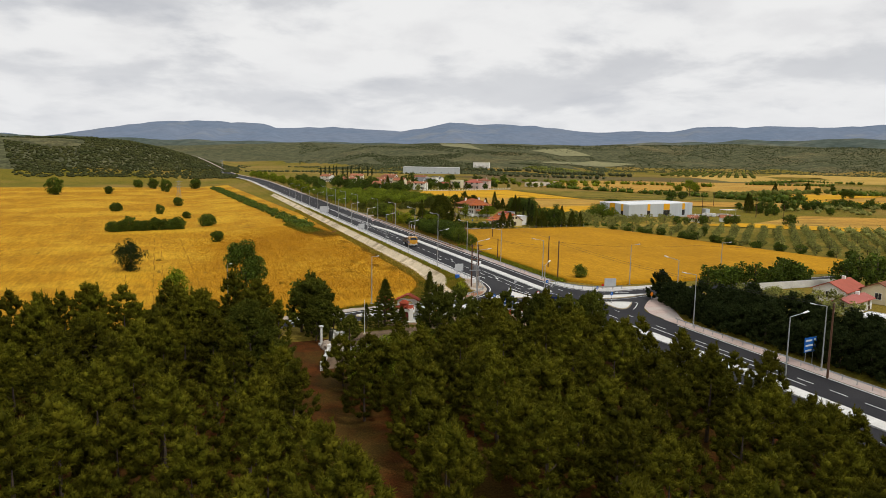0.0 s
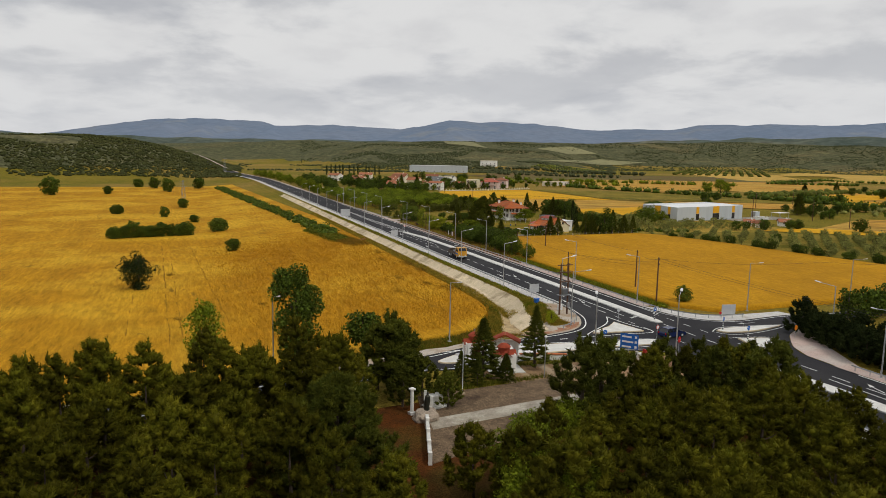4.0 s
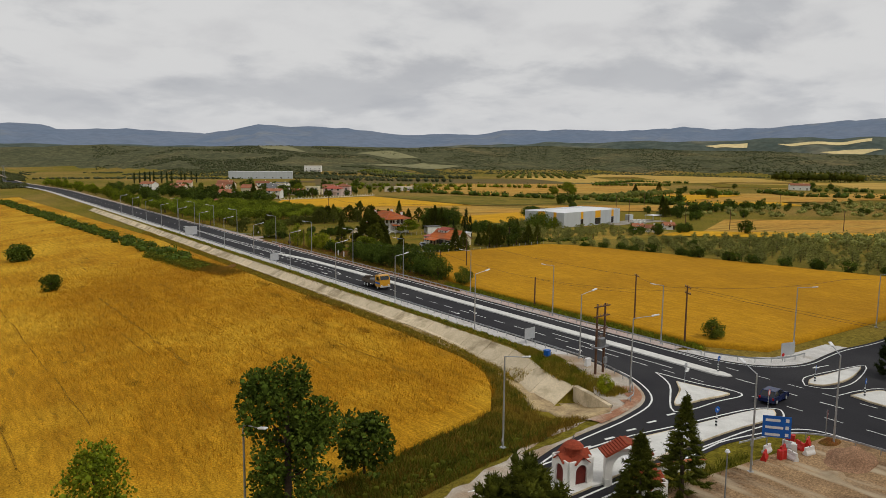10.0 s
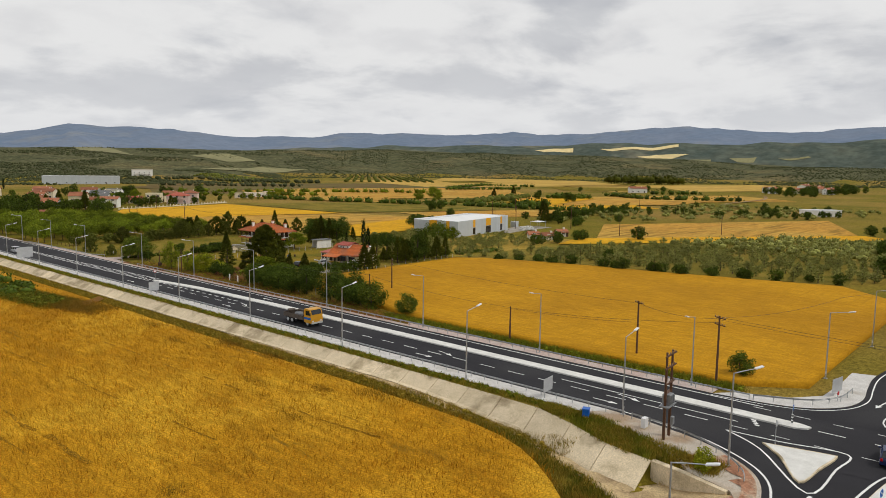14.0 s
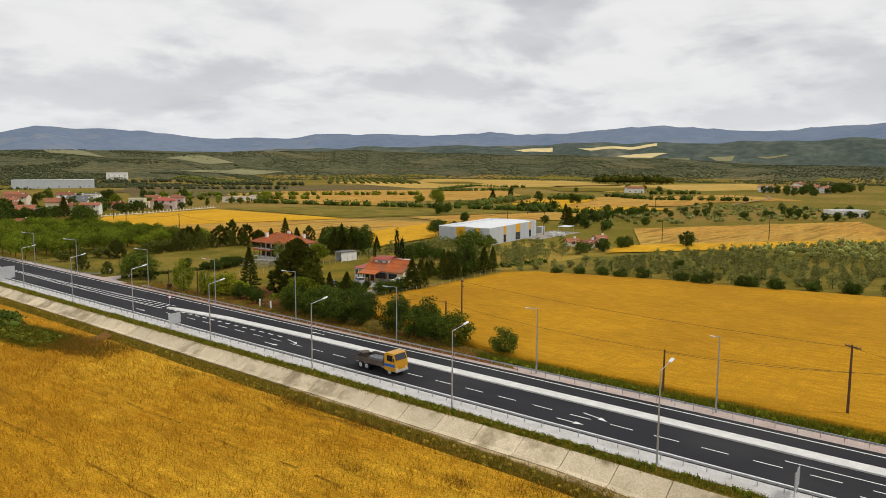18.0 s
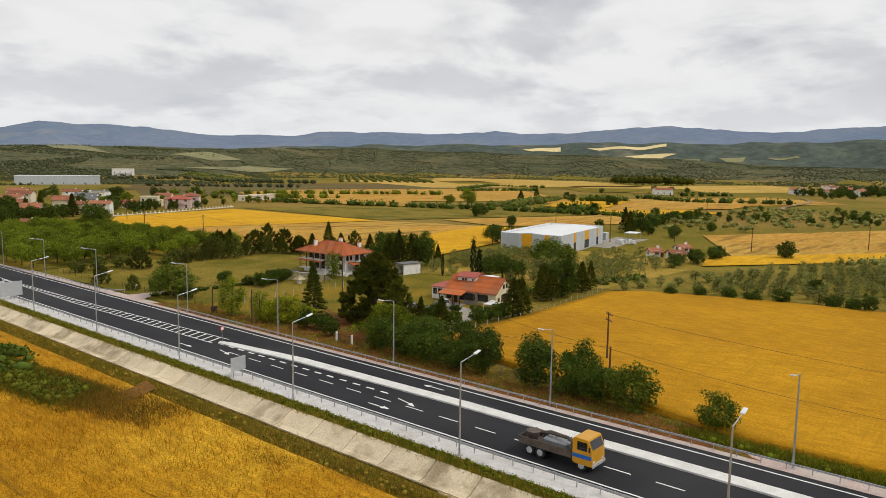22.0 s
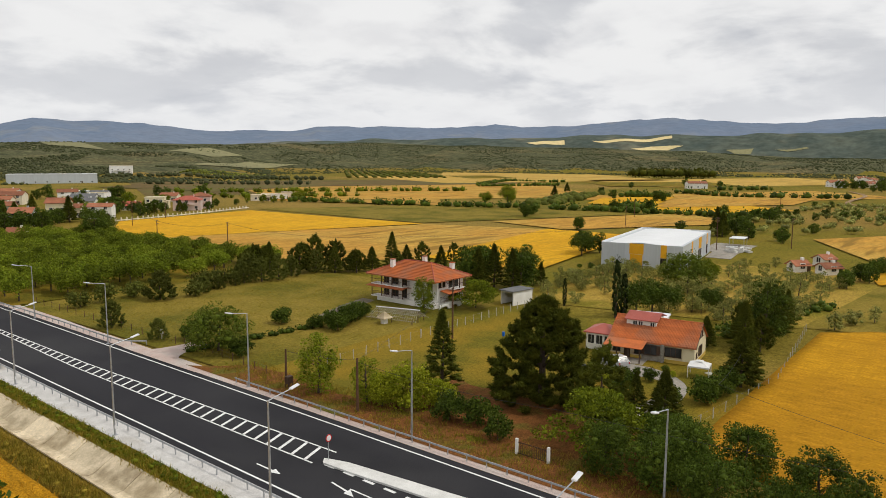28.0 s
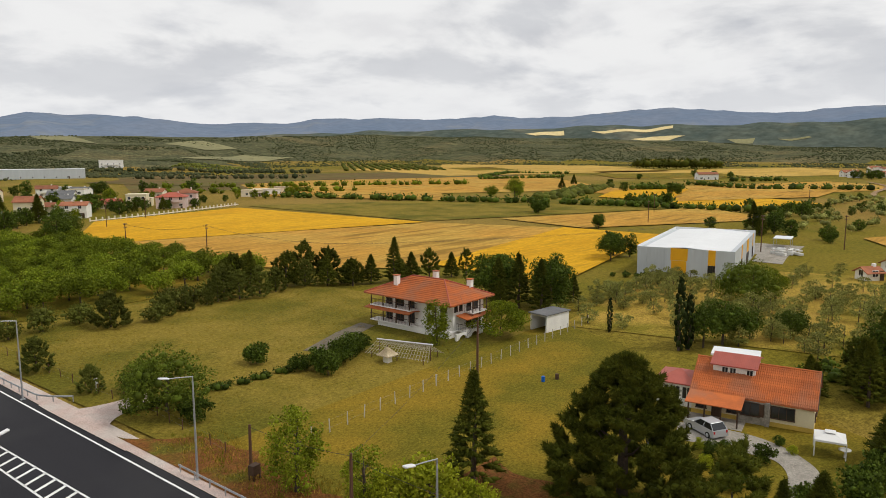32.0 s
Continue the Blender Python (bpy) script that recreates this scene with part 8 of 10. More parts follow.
def round_sign(x, y, turn, mat, label, z=2.1, r=0.33, rim=None, kind="round", word=""):
    """A sign plate on one post; its face looks along local -y."""
    top = thing("road_sign", x, y, 0.0 if abs(x) < 20 and y > 100 else 0.0, turn, label, "road sign", "road signs")
    part("post", tubed([(0, 0.05, -0.2), (0, 0.05, z + r)], 0.035, 8), M["galvanised"], top)
    bm = bmesh.new()
    disc(bm, r, -0.02, 0.0, z, 8 if kind == "stop" else 24)
    if kind == "stop":
        bmesh.ops.rotate(bm, verts=bm.verts, cent=(0, 0, z), matrix=Euler((0, radians(22.5), 0)).to_matrix())
    plate = part("plate", bm, mat, top)
    if rim:
        part("face", disc(bmesh.new(), r * 0.74, -0.028, -0.02, z, 24), rim, plate)
    if word:
        cu = bpy.data.curves.new("lettering", "FONT")
        cu.body, cu.size, cu.align_x, cu.align_y, cu.extrude = word, r * 0.62, "CENTER", "CENTER", 0.003
        tmp = new("lettering", cu)
        dg = bpy.context.evaluated_depsgraph_get()
        me_ = bpy.data.meshes.new_from_object(tmp.evaluated_get(dg))
        bpy.data.objects.remove(tmp)
        me_.materials.clear(); me_.materials.append(M["sign_white"])
        let = part("lettering", me_, None, plate)
        let.matrix_basis = pose(0, -0.026, z, 90, 0, 0)
    return top


round_sign(-9.0, 106.3, 25, M["sign_red"], "red octagonal stop sign on a post", kind="stop", word="STOP", r=0.42)
round_sign(12.2, 122.3, -12, M["sign_red"], "small red round sign at the gravel corner", r=0.24, z=0.9)
round_sign(-7.5, 113.0, 10, M["sign_red"], "round white sign with red rim on a post", rim=M["sign_white"])
round_sign(-1.9, 255.6, 0, M["sign_red"], "round speed sign at the tip of the median", rim=M["sign_white"])
round_sign(14.0, 108.5, 15, M["sign_orange"], "orange warning sign at the junction corner", z=1.6, r=0.4)
round_sign(-7.0, 123.5, 0, M["sign_back"], "grey back of a small round sign", z=2.3, r=0.3)
for x, y, t in ((0.3, 124.0, 5), (6.4, 115.2, 20), (-16.1, 113.4, -10), (5.8, 109.4, 10)):
    top = thing("arrow_sign", x, y, 0.16, t, "round blue arrow sign on a black-and-white bollard", "road sign", "road signs")
    part("bollard", tubed([(0, 0, 0), (0, 0, 1.0)], 0.10, 10), M["sign_white"], top)
    for k in range(3):
        part("black_band", tubed([(0, 0, 0.12 + 0.32 * k), (0, 0, 0.28 + 0.32 * k)], 0.104, 10), M["black_rubber"], top)
    part("post", tubed([(0, 0, 1.0), (0, 0, 1.75)], 0.03, 6), M["galvanised"], top)
    plate = part("plate", disc(bmesh.new(), 0.32, -0.06, -0.04, 1.75, 24), M["sign_blue"], top)
    bm = boxed(-0.05, 0.05, -0.068, -0.06, 1.6, 1.92)
    bmesh.ops.rotate(bm, verts=bm.verts, cent=(0, 0, 1.75), matrix=Euler((0, radians(135), 0)).to_matrix())
    part("arrow", bm, M["sign_white"], plate)

M["soil_pale"] = material("soil_pale", (0.34, 0.20, 0.12), (0.26, 0.15, 0.09), 0.7, 0.95, 0.04, 0.25, 5.0, spec=0.05, fine2=0.3)
# plastic barriers and earth heap beside the junction
M["plastic_red"] = material("plastic_red", (0.55, 0.03, 0.02), (0.47, 0.025, 0.02), 1.5, 0.45, 0, 0.08, 8.0)
M["plastic_white"] = material("plastic_white", (0.78, 0.76, 0.73), (0.68, 0.66, 0.62), 1.5, 0.45, 0, 0.08, 8.0)


def barrier(x, y, turn, mat, tip=0.0):
    colour = "red" if mat == "plastic_red" else "white"
    top = thing("road_barrier", x, y, 0.06, turn, colour + " plastic water-filled road barrier on bare dirt", "barrier", "plastic barriers")
    if tip:
        top.matrix_basis = pose(x, y, 0.32, 0, tip, turn)
    bm = bmesh.new()
    prof = [(-0.24, 0), (-0.24, 0.18), (-0.10, 0.42), (-0.08, 0.72), (0.08, 0.72), (0.10, 0.42), (0.24, 0.18), (0.24, 0)]
    rows = [[bm.verts.new((xx, py, pz)) for py, pz in prof] for xx in (-0.55, 0.55)]
    for i in range(len(prof)):
        j = (i + 1) % len(prof)
        bm.faces.new((rows[0][i], rows[0][j], rows[1][j], rows[1][i]))
    bm.faces.new(rows[0][::-1]); bm.faces.new(rows[1])
    part("body", bm, M[mat], top)
    part("fill_cap", tubed([(0, 0, 0.71), (0, 0, 0.76)], 0.06, 8), M["black_rubber"], top)


for k, (x, y, t, m, tip) in enumerate(((-19.2, 106.6, 20, "plastic_red", 0), (-18.2, 105.9, -30, "plastic_red", 90), (-17.2, 105.2, 70, "plastic_white", 0), (-16.6, 106.4, 10, "plastic_red", 0), (-15.8, 105.8, 40, "plastic_white", 90), (-15.2, 106.6, 100, "plastic_white", 0),
                                       (-14.4, 106.0, 60, "plastic_red", 0), (-13.6, 106.9, 110, "plastic_red", 90), (-13.0, 106.0, 20, "plastic_red", 0), (-14.9, 104.9, -10, "plastic_white", 0), (-17.6, 107.3, 5, "plastic_white", 0))):
    barrier(x, y, t, m, tip)


def heap(name, x, y, rx, ry, h, mat, label, category, seed=1):
    """A rough heap of loose earth or stone."""
    verts, faces, n, m = [], [], 22, 9
    for j in range(m):
        f = j / (m - 1)
        for i in range(n):
            a = i * math.tau / n
            k = 1 + 0.28 * noise.noise(Vector((math.cos(a) * 1.4, math.sin(a) * 1.4, f * 3 + seed)))
            verts.append((rx * f * k * math.cos(a), ry * f * k * math.sin(a), h * (1 - smoothstep(f)) * (1 + 0.35 * noise.noise(Vector((math.cos(a) * 2 * f, math.sin(a) * 2 * f, seed + 5.0)))) - 0.06 * f))
    faces = [(j * n + i, j * n + (i + 1) % n, (j + 1) * n + (i + 1) % n, (j + 1) * n + i) for j in range(m - 1) for i in range(n)]
    ob = tagged(new(name, mesh_from(name, verts, faces, mat, True)), label, category, "earth heaps")
    ob.matrix_basis = pose(x, y, hz(x, y) + 0.05)


heap("dirt_heap", -13.2, 102.2, 3.6, 2.4, 1.3, M["soil_pale"], "heap of reddish loose earth beside the junction", "dirt heap", 1)
heap("dirt_heap", -10.6, 105.2, 1.6, 1.0, 0.5, M["soil"], "small heap of red rubble", "dirt heap", 2)
heap("rubble_heap", -17.5, 101.5, 1.6, 1.2, 0.4, M["dirt"], "low heap of pale rubble", "rubble", 3)
heap("dirt_heap", -11.0, 97.8, 2.4, 1.6, 0.8, M["brown_field"], "low dark heap of earth and asphalt", "dirt heap", 4)
heap("bare_soil_patch", -19.2, 249.0, 1.6, 4.0, 0.35, M["soil"], "bare brown soil bank at the edge of the wheat", "soil bank", 6)

# ---- fences ----


def wire_fence(points, step, height, label, post_mat="fence_post"):
    top = thing("fence", points[0][0], points[0][1], 0, 0, label, "fence")
    ox, oy = points[0]
    me_ = None
    for p, q in zip(points, points[1:]):
        ln = math.dist(p, q)
        n_ = max(1, int(ln / step))
        ends = []
        for k in range(n_ + 1):
            x, y = p[0] + (q[0] - p[0]) * k / n_, p[1] + (q[1] - p[1]) * k / n_
            z = hz(x, y)
            ends.append((x - ox, y - oy, z))
            if me_ is None:
                bm = boxed(-0.04, 0.04, -0.04, 0.04, -0.2, height, bevel=0.01)
                me_ = bpy.data.meshes.new("post"); bm.to_mesh(me_); bm.free(); me_.materials.append(M[post_mat])
            ob = part("post", me_, None, top)
            ob.matrix_basis = pose(x - ox, y - oy, z, random.uniform(-3, 3), random.uniform(-3, 3), random.uniform(0, 20))
        for f in (0.35, 0.9):
            part("strand", tubed([(a, b, c + height * f) for a, b, c in ends], 0.004, 3), M["steel_grey"], top)


wire_fence([(16.5, 276.4), (35.0, 277.0), (71.5, 277.2)], 2.1, 1.35, "wire fence on white concrete posts between meadow and lawn")
wire_fence([(24, 234.2), (46, 231.5), (76, 234.8)], 2.6, 1.2, "wire fence with white posts along the wheat field")
wire_fence([(10.0, 280), (11.5, 300.5)], 2.4, 1.1, "wire fence with rusty posts along the driveway verge", "wood_pole")
wire_fence([(10.5, 301), (9.6, 345)], 2.8, 1.1, "wire fence with wooden posts beside the road", "wood_pole")
wire_fence([(11.8, 236), (12.4, 200)], 2.6, 1.3, "wire fence under the roadside trees", "steel_grey")
gate = thing("garden_gate", 9.6, 242.4, 0, 90, "brown metal garden gate between two posts", "gate")
for x in (-1.6, 1.6):
    part("gate_post", boxed(x - 0.12, x + 0.12, -0.12, 0.12, -0.1, 1.5, bevel=0.02), M["stucco_white"], gate)
for s_ in (-1, 1):
    leaf_ = part("gate_frame", boxed(min(0.03 * s_, 1.45 * s_), max(0.03 * s_, 1.45 * s_), -0.02, 0.02, 0.15, 0.22), M["wood_dark"], gate)
    part("rail", boxed(min(0.03 * s_, 1.45 * s_), max(0.03 * s_, 1.45 * s_), -0.02, 0.02, 1.15, 1.22), M["wood_dark"], leaf_)
    for k in range(8):
        part("bar", boxed((0.06 + 0.19 * k) * s_ - 0.012, (0.06 + 0.19 * k) * s_ + 0.012, -0.012, 0.012, 0.2, 1.2), M["wood_dark"], leaf_)
meter = thing("meter_box", 10.7, 305.0, 0, 0, "white meter box on a short post", "meter box")
part("post", boxed(-0.05, 0.05, -0.05, 0.05, -0.1, 0.9), M["fence_post"], meter)
part("box", boxed(-0.2, 0.2, -0.14, 0.14, 0.8, 1.4, bevel=0.02), M["lamp_white"], meter)
pump = thing("pump_cabinet", 8.6, 274.0, 0, 10, "small brown wooden box on legs", "box")
part("box", boxed(-0.4, 0.4, -0.3, 0.3, 0.5, 1.3, bevel=0.02), M["wood_dark"], pump)
for x in (-0.34, 0.34):
    for y in (-0.24, 0.24):
        part("leg", boxed(x - 0.04, x + 0.04, y - 0.04, y + 0.04, -0.1, 0.5), M["wood_dark"], pump)
for x, y, m, lab in ((43.7, 268.5, "sign_blue", "small blue barrel on the lawn"), (45.4, 267.7, "wood_dark", "rusty brown barrel on the lawn")):
    b_ = thing("barrel", x, y, 0.02, 0, lab, "barrel", "barrels on the lawn")
    part("drum", tubed([(0, 0, 0), (0, 0, 0.05), (0, 0, 0.8), (0, 0, 0.85)], [0.27, 0.29, 0.29, 0.27], 14), M[m], b_)
    part("rim", tubed([(0, 0, 0.84), (0, 0, 0.88)], 0.30, 14), M[m], b_)
    b_.matrix_basis = b_.matrix_basis @ Matrix.Diagonal((0.72, 0.72, 0.72, 1))

# ---- yard beside the forest: paving, wall, statue, gateway, chapel ----
M["paving_grey"] = material("paving_grey", (0.185, 0.125, 0.072), (0.120, 0.080, 0.046), 0.8, 0.95, 0.03, 0.3, 5.0, c=(0.062, 0.038, 0.022), c_scale=0.28, c_at=(0.52, 0.68), fine2=0.35, fine2_scale=9.0)
M["bronze"] = material("bronze", (0.06, 0.055, 0.04), (0.04, 0.045, 0.035), 3.0, 0.45, 0, 0.1, 10.0, metal=0.7)
M["rock"] = material("rock", (0.42, 0.34, 0.26), (0.28, 0.23, 0.18), 1.8, 0.95, 0.04, 0.2, 5.0)
M["paving_pale"] = material("paving_pale", (0.50, 0.46, 0.38), (0.36, 0.32, 0.25), 0.5, 0.9, 0.01, 0.15, 5.0, c=(0.26, 0.22, 0.17), c_scale=0.3, fine2=0.15)
yard = thing("yard_paving", 0, 0, label="grey paved yard with a white strip at the forest edge", category="paving", kind="structure")
extruded([(-52, 84.5), (-48, 101), (-31, 102.4), (-29.5, 91.5)], -0.1, 0.06, M["paving_grey"], "paving", yard)
extruded([(-49.5, 91.6), (-49.1, 94.2), (-30.4, 96.6), (-30.2, 94.0)], 0.02, 0.075, M["paving_pale"], "paved_strip", yard)
low = thing("yard_wall", -52.3, 84.5, 0, 0, "low white wall with posts at the forest edge", "wall")
d_ = Vector((4.7, 15.1, 0)); ln_ = d_.length; ang_ = math.degrees(math.atan2(d_.y, d_.x))
low.matrix_basis = pose(-52.3, 84.5, 0, 0, 0, ang_)
part("wall", boxed(0, ln_, -0.12, 0.12, -0.2, 0.75, bevel=0.02), M["stucco_white"], low)
part("coping", boxed(-0.05, ln_ + 0.05, -0.17, 0.17, 0.752, 0.82, bevel=0.01), M["white_concrete"], low)
for k in range(7):
    part("pillar", boxed(ln_ * k / 6 - 0.18, ln_ * k / 6 + 0.18, -0.18, 0.18, -0.2, 1.15, bevel=0.02), M["stucco_white"], low)
plinth = thing("rock_plinth", -49.2, 94.5, 0.05, 15, "rough natural rock carrying the monument", "rock")
bm = bmesh.new()
bmesh.ops.create_icosphere(bm, subdivisions=3, radius=1.0)
for v in bm.verts:
    k = 1 + 0.25 * noise.noise(v.co * 1.7 + Vector((4, 2, 1)))
    v.co = Vector((v.co.x * 1.5 * k, v.co.y * 1.2 * k, max(v.co.z, -0.25) * 0.95 * k + 0.15))
part("rock", bm, M["rock"], plinth)
bm = tubed([(0, 0, 0.9), (0, 0, 1.3), (0.05, 0, 1.9), (0.08, 0, 2.35), (0.08, 0, 2.5), (0.1, 0, 2.65), (0.1, 0, 2.78)], [0.34, 0.26, 0.30, 0.24, 0.10, 0.14, 0.05], 12)
me_ = bpy.data.meshes.new("statue"); bm.to_mesh(me_); bm.free(); me_.materials.append(M["bronze"])
st = tagged(new("statue", me_), "dark plain statue on a rock base", "statue"); st.matrix_basis = pose(-49.2, 94.5, 0.05)
blk = thing("stone_block", -47.2, 97.6, 0.05, 15, "white marble memorial block on a step", "monument")
part("block", boxed(-0.7, 0.7, -0.5, 0.5, 0.16, 1.3, bevel=0.04), M["stucco_white"], blk)
part("step", boxed(-1.1, 1.1, -0.9, 0.9, -0.05, 0.16, bevel=0.02), M["white_concrete"], blk)
colm = thing("stone_column", -50.2, 96.2, 0.0, 15, "slim white column beside the wall", "column")
part("shaft", tubed([(0, 0, 0.3), (0, 0, 2.6)], [0.2, 0.17], 12), M["stucco_white"], colm)
part("base", boxed(-0.32, 0.32, -0.32, 0.32, -0.1, 0.3, bevel=0.02), M["white_concrete"], colm)
part("capital", boxed(-0.28, 0.28, -0.28, 0.28, 2.6, 2.78, bevel=0.03), M["white_concrete"], colm)
pole_f = thing("flagpole", -43.0, 100.3, 0.05, 0, "thin white flagpole in the paved yard", "flagpole")
part("mast", tubed([(0, 0, 0), (0, 0, 5.2)], [0.05, 0.03], 8), M["lamp_white"], pole_f)
part("base", boxed(-0.25, 0.25, -0.25, 0.25, -0.05, 0.15, bevel=0.02), M["concrete"], pole_f)
lamp_y = thing("garden_lamp", -31.5, 102.6, 0.0, 0, "slim post lamp at the edge of the yard", "lamp")
part("post", tubed([(0, 0, -0.1), (0, 0, 5.0)], [0.06, 0.045], 8), M["galvanised"], lamp_y)
part("head", tubed([(0, 0, 5.0), (0, 0, 5.1), (0, 0, 5.28)], [0.1, 0.2, 0.1], 10), M["lamp_white"], lamp_y)

M["brick_red"] = material("brick_red", (0.34, 0.060, 0.026), (0.25, 0.045, 0.020), 2.5, 0.9, 0.01, 0.2, 10.0)
M["wood_red"] = material("wood_red", (0.16, 0.022, 0.014), (0.11, 0.016, 0.010), 2.0, 0.6, 0, 0.15, 10.0)
chapel = thing("roadside_chapel", -36.2, 113.2, 0.1, -8, "small white chapel with arched niches and red tiled domes", "chapel")
part("platform", boxed(-2.1, 2.3, -1.7, 1.7, -0.3, 0.08, bevel=0.03), M["white_concrete"], chapel)


def arched_wall(w, h, t, aw, ah, depth_at):
    """A wall panel with a round-arched opening, in the x-z plane at y = depth_at."""
    bm = bmesh.new()
    inner = [(-aw / 2, 0.0)] + [(-aw / 2 * math.cos(k * math.pi / 10), ah + aw / 2 * math.sin(k * math.pi / 10)) for k in range(11)] + [(aw / 2, 0.0)]
    outer = [(-w / 2, 0.0)] + [(-w / 2 + w * k / 10, h) for k in range(11)] + [(w / 2, 0.0)]
    loops = [[[bm.verts.new((x, y, z)) for x, z in ring] for ring in (inner, outer)] for y in (depth_at - t / 2, depth_at + t / 2)]
    for i in range(len(inner) - 1):
        bm.faces.new((loops[0][0][i], loops[0][0][i + 1], loops[0][1][i + 1], loops[0][1][i]))
        bm.faces.new((loops[1][1][i], loops[1][1][i + 1], loops[1][0][i + 1], loops[1][0][i]))
        bm.faces.new((loops[0][0][i + 1], loops[0][0][i], loops[1][0][i], loops[1][0][i + 1]))
        bm.faces.new((loops[0][1][i], loops[0][1][i + 1], loops[1][1][i + 1], loops[1][1][i]))
    return bm


part("body", boxed(-1.15, 1.15, -1.0, 1.0, 0.08, 1.75, bevel=0.02), M["stucco_white"], chapel)
for s_ in (-1, 1):
    w_ = part("arch", arched_wall(2.3, 2.0, 0.16, 1.15, 1.05, 0.0), M["stucco_white"], chapel)
    w_.matrix_basis = pose(0, 1.09 * s_, 0.08)
    part("niche", boxed(-0.55, 0.55, 1.004 * s_ - 0.01, 1.004 * s_ + 0.01, 0.1, 1.6), M["wood_red"], chapel)
    w_ = part("arch", arched_wall(2.0, 2.0, 0.16, 1.0, 1.05, 0.0), M["stucco_white"], chapel)
    w_.matrix_basis = pose(1.24 * s_, 0, 0.08, 0, 0, 90)
    part("niche", boxed(1.154 * s_ - 0.01, 1.154 * s_ + 0.01, -0.48, 0.48, 0.1, 1.6), M["wood_red"], chapel)
part("cross_roof", gable(bmesh.new(), -0.6, 0.6, -1.25, 1.25, 2.0, 0.5, 0.12, 0.08, along_x=False), M["brick_red"], chapel)
part("cross_roof", gable(bmesh.new(), -1.4, 1.4, -0.55, 0.55, 2.01, 0.48, 0.10, 0.08), M["brick_red"], chapel)
part("drum", tubed([(0, 0, 2.0), (0, 0, 2.85)], 0.72, 12), M["brick_red"], chapel)
part("dome", tubed([(0, 0, 2.85), (0, 0, 2.92), (0, 0, 3.15), (0, 0, 3.32), (0, 0, 3.38)], [0.86, 0.84, 0.6, 0.28, 0.04], 14), M["brick_red"], chapel)
part("cross_post", boxed(-0.025, 0.025, -0.025, 0.025, 3.36, 3.8), M["steel_grey"], chapel)
part("cross_bar", boxed(-0.13, 0.13, -0.02, 0.02, 3.6, 3.65), M["steel_grey"], chapel)
copy_thing(chapel, pose(-34.8, 107.1, 0.1, 0, 0, -8))
arch = thing("arch_gateway", -33.1, 110.4, 0.08, -28, "white arched gateway under a red tiled gable roof", "gateway")
part("arch_wall", arched_wall(3.5, 2.75, 0.5, 2.3, 1.35, 0.0), M["stucco_white"], arch)
part("roof_slab", gable(bmesh.new(), -1.7, 1.7, -0.6, 0.6, 2.78, 0.85, 0.25, 0.10, along_x=False), M["tile_red"], arch)
for s_ in (-1, 1):
    for k in range(9):
        x = 0.08 + 0.215 * k
        z = 2.78 + 0.85 * (1 - x / 1.7) + 0.01
        part("roof_tile_course", boxed(min(s_ * x, s_ * (x + 0.2)), max(s_ * x, s_ * (x + 0.2)), -0.87, 0.87, z - 0.10, z + 0.03), M["brick_red"], arch)
    part("gatepost", boxed(1.55 * s_ - 0.22, 1.55 * s_ + 0.22, -0.3, 0.3, -0.1, 0.5, bevel=0.02), M["white_concrete"], arch)
wall_c = thing("kerb_wall", -27.8, 109.6, 0, -18, "low red-tiled garden wall beside the gateway", "wall")
part("wall", boxed(-3.2, 3.0, -0.15, 0.15, -0.1, 0.7, bevel=0.02), M["stucco_white"], wall_c)
part("tile_cap", boxed(-3.25, 3.05, -0.24, 0.24, 0.702, 0.82, bevel=0.03), M["tile_red"], wall_c)

# ---- vehicles ----
M["paint_silver"] = material("paint_silver", (0.52, 0.53, 0.54), (0.48, 0.49, 0.50), 1.0, 0.3, metal=0.4, spec=0.5)
M["paint_navy"] = material("paint_navy", (0.012, 0.022, 0.085), (0.010, 0.018, 0.07), 1.0, 0.25, spec=0.5)
M["paint_dark"] = material("paint_dark", (0.03, 0.032, 0.033), (0.025, 0.026, 0.028), 1.0, 0.25, spec=0.5)
M["paint_orange"] = material("paint_orange", (0.6240, 0.3040, 0.0080), (0.5440, 0.2560, 0.0080), 1.0, 0.35, spec=0.5)
M["glass_car"] = material("glass_car", (0.012, 0.014, 0.016), (0.016, 0.018, 0.02), 1.0, 0.08, spec=0.6)
M["rusty"] = material("rusty", (0.13, 0.10, 0.075), (0.07, 0.058, 0.05), 1.5, 0.75, 0.01, 0.25, 7.0)
M["headlight"] = material("headlight", (0.75, 0.76, 0.78), rough=0.15)
M["tail_red"] = material("tail_red", (0.45, 0.01, 0.01), rough=0.2)


def wheel(parent, x, y, r=0.32, w=0.2):
    ty = part("wheel", tubed([(x, y - w / 2, r), (x, y - w / 2 + 0.03, r), (x, y + w / 2 - 0.03, r), (x, y + w / 2, r)], [r * 0.9, r, r, r * 0.9], 16), M["black_rubber"], parent)
    side = 1 if y > 0 else -1
    part("rim", tubed([(x, y + side * (w / 2 - 0.01), r), (x, y + side * (w / 2 + 0.012), r)], [r * 0.62, r * 0.58], 12), M["sign_back"], ty)


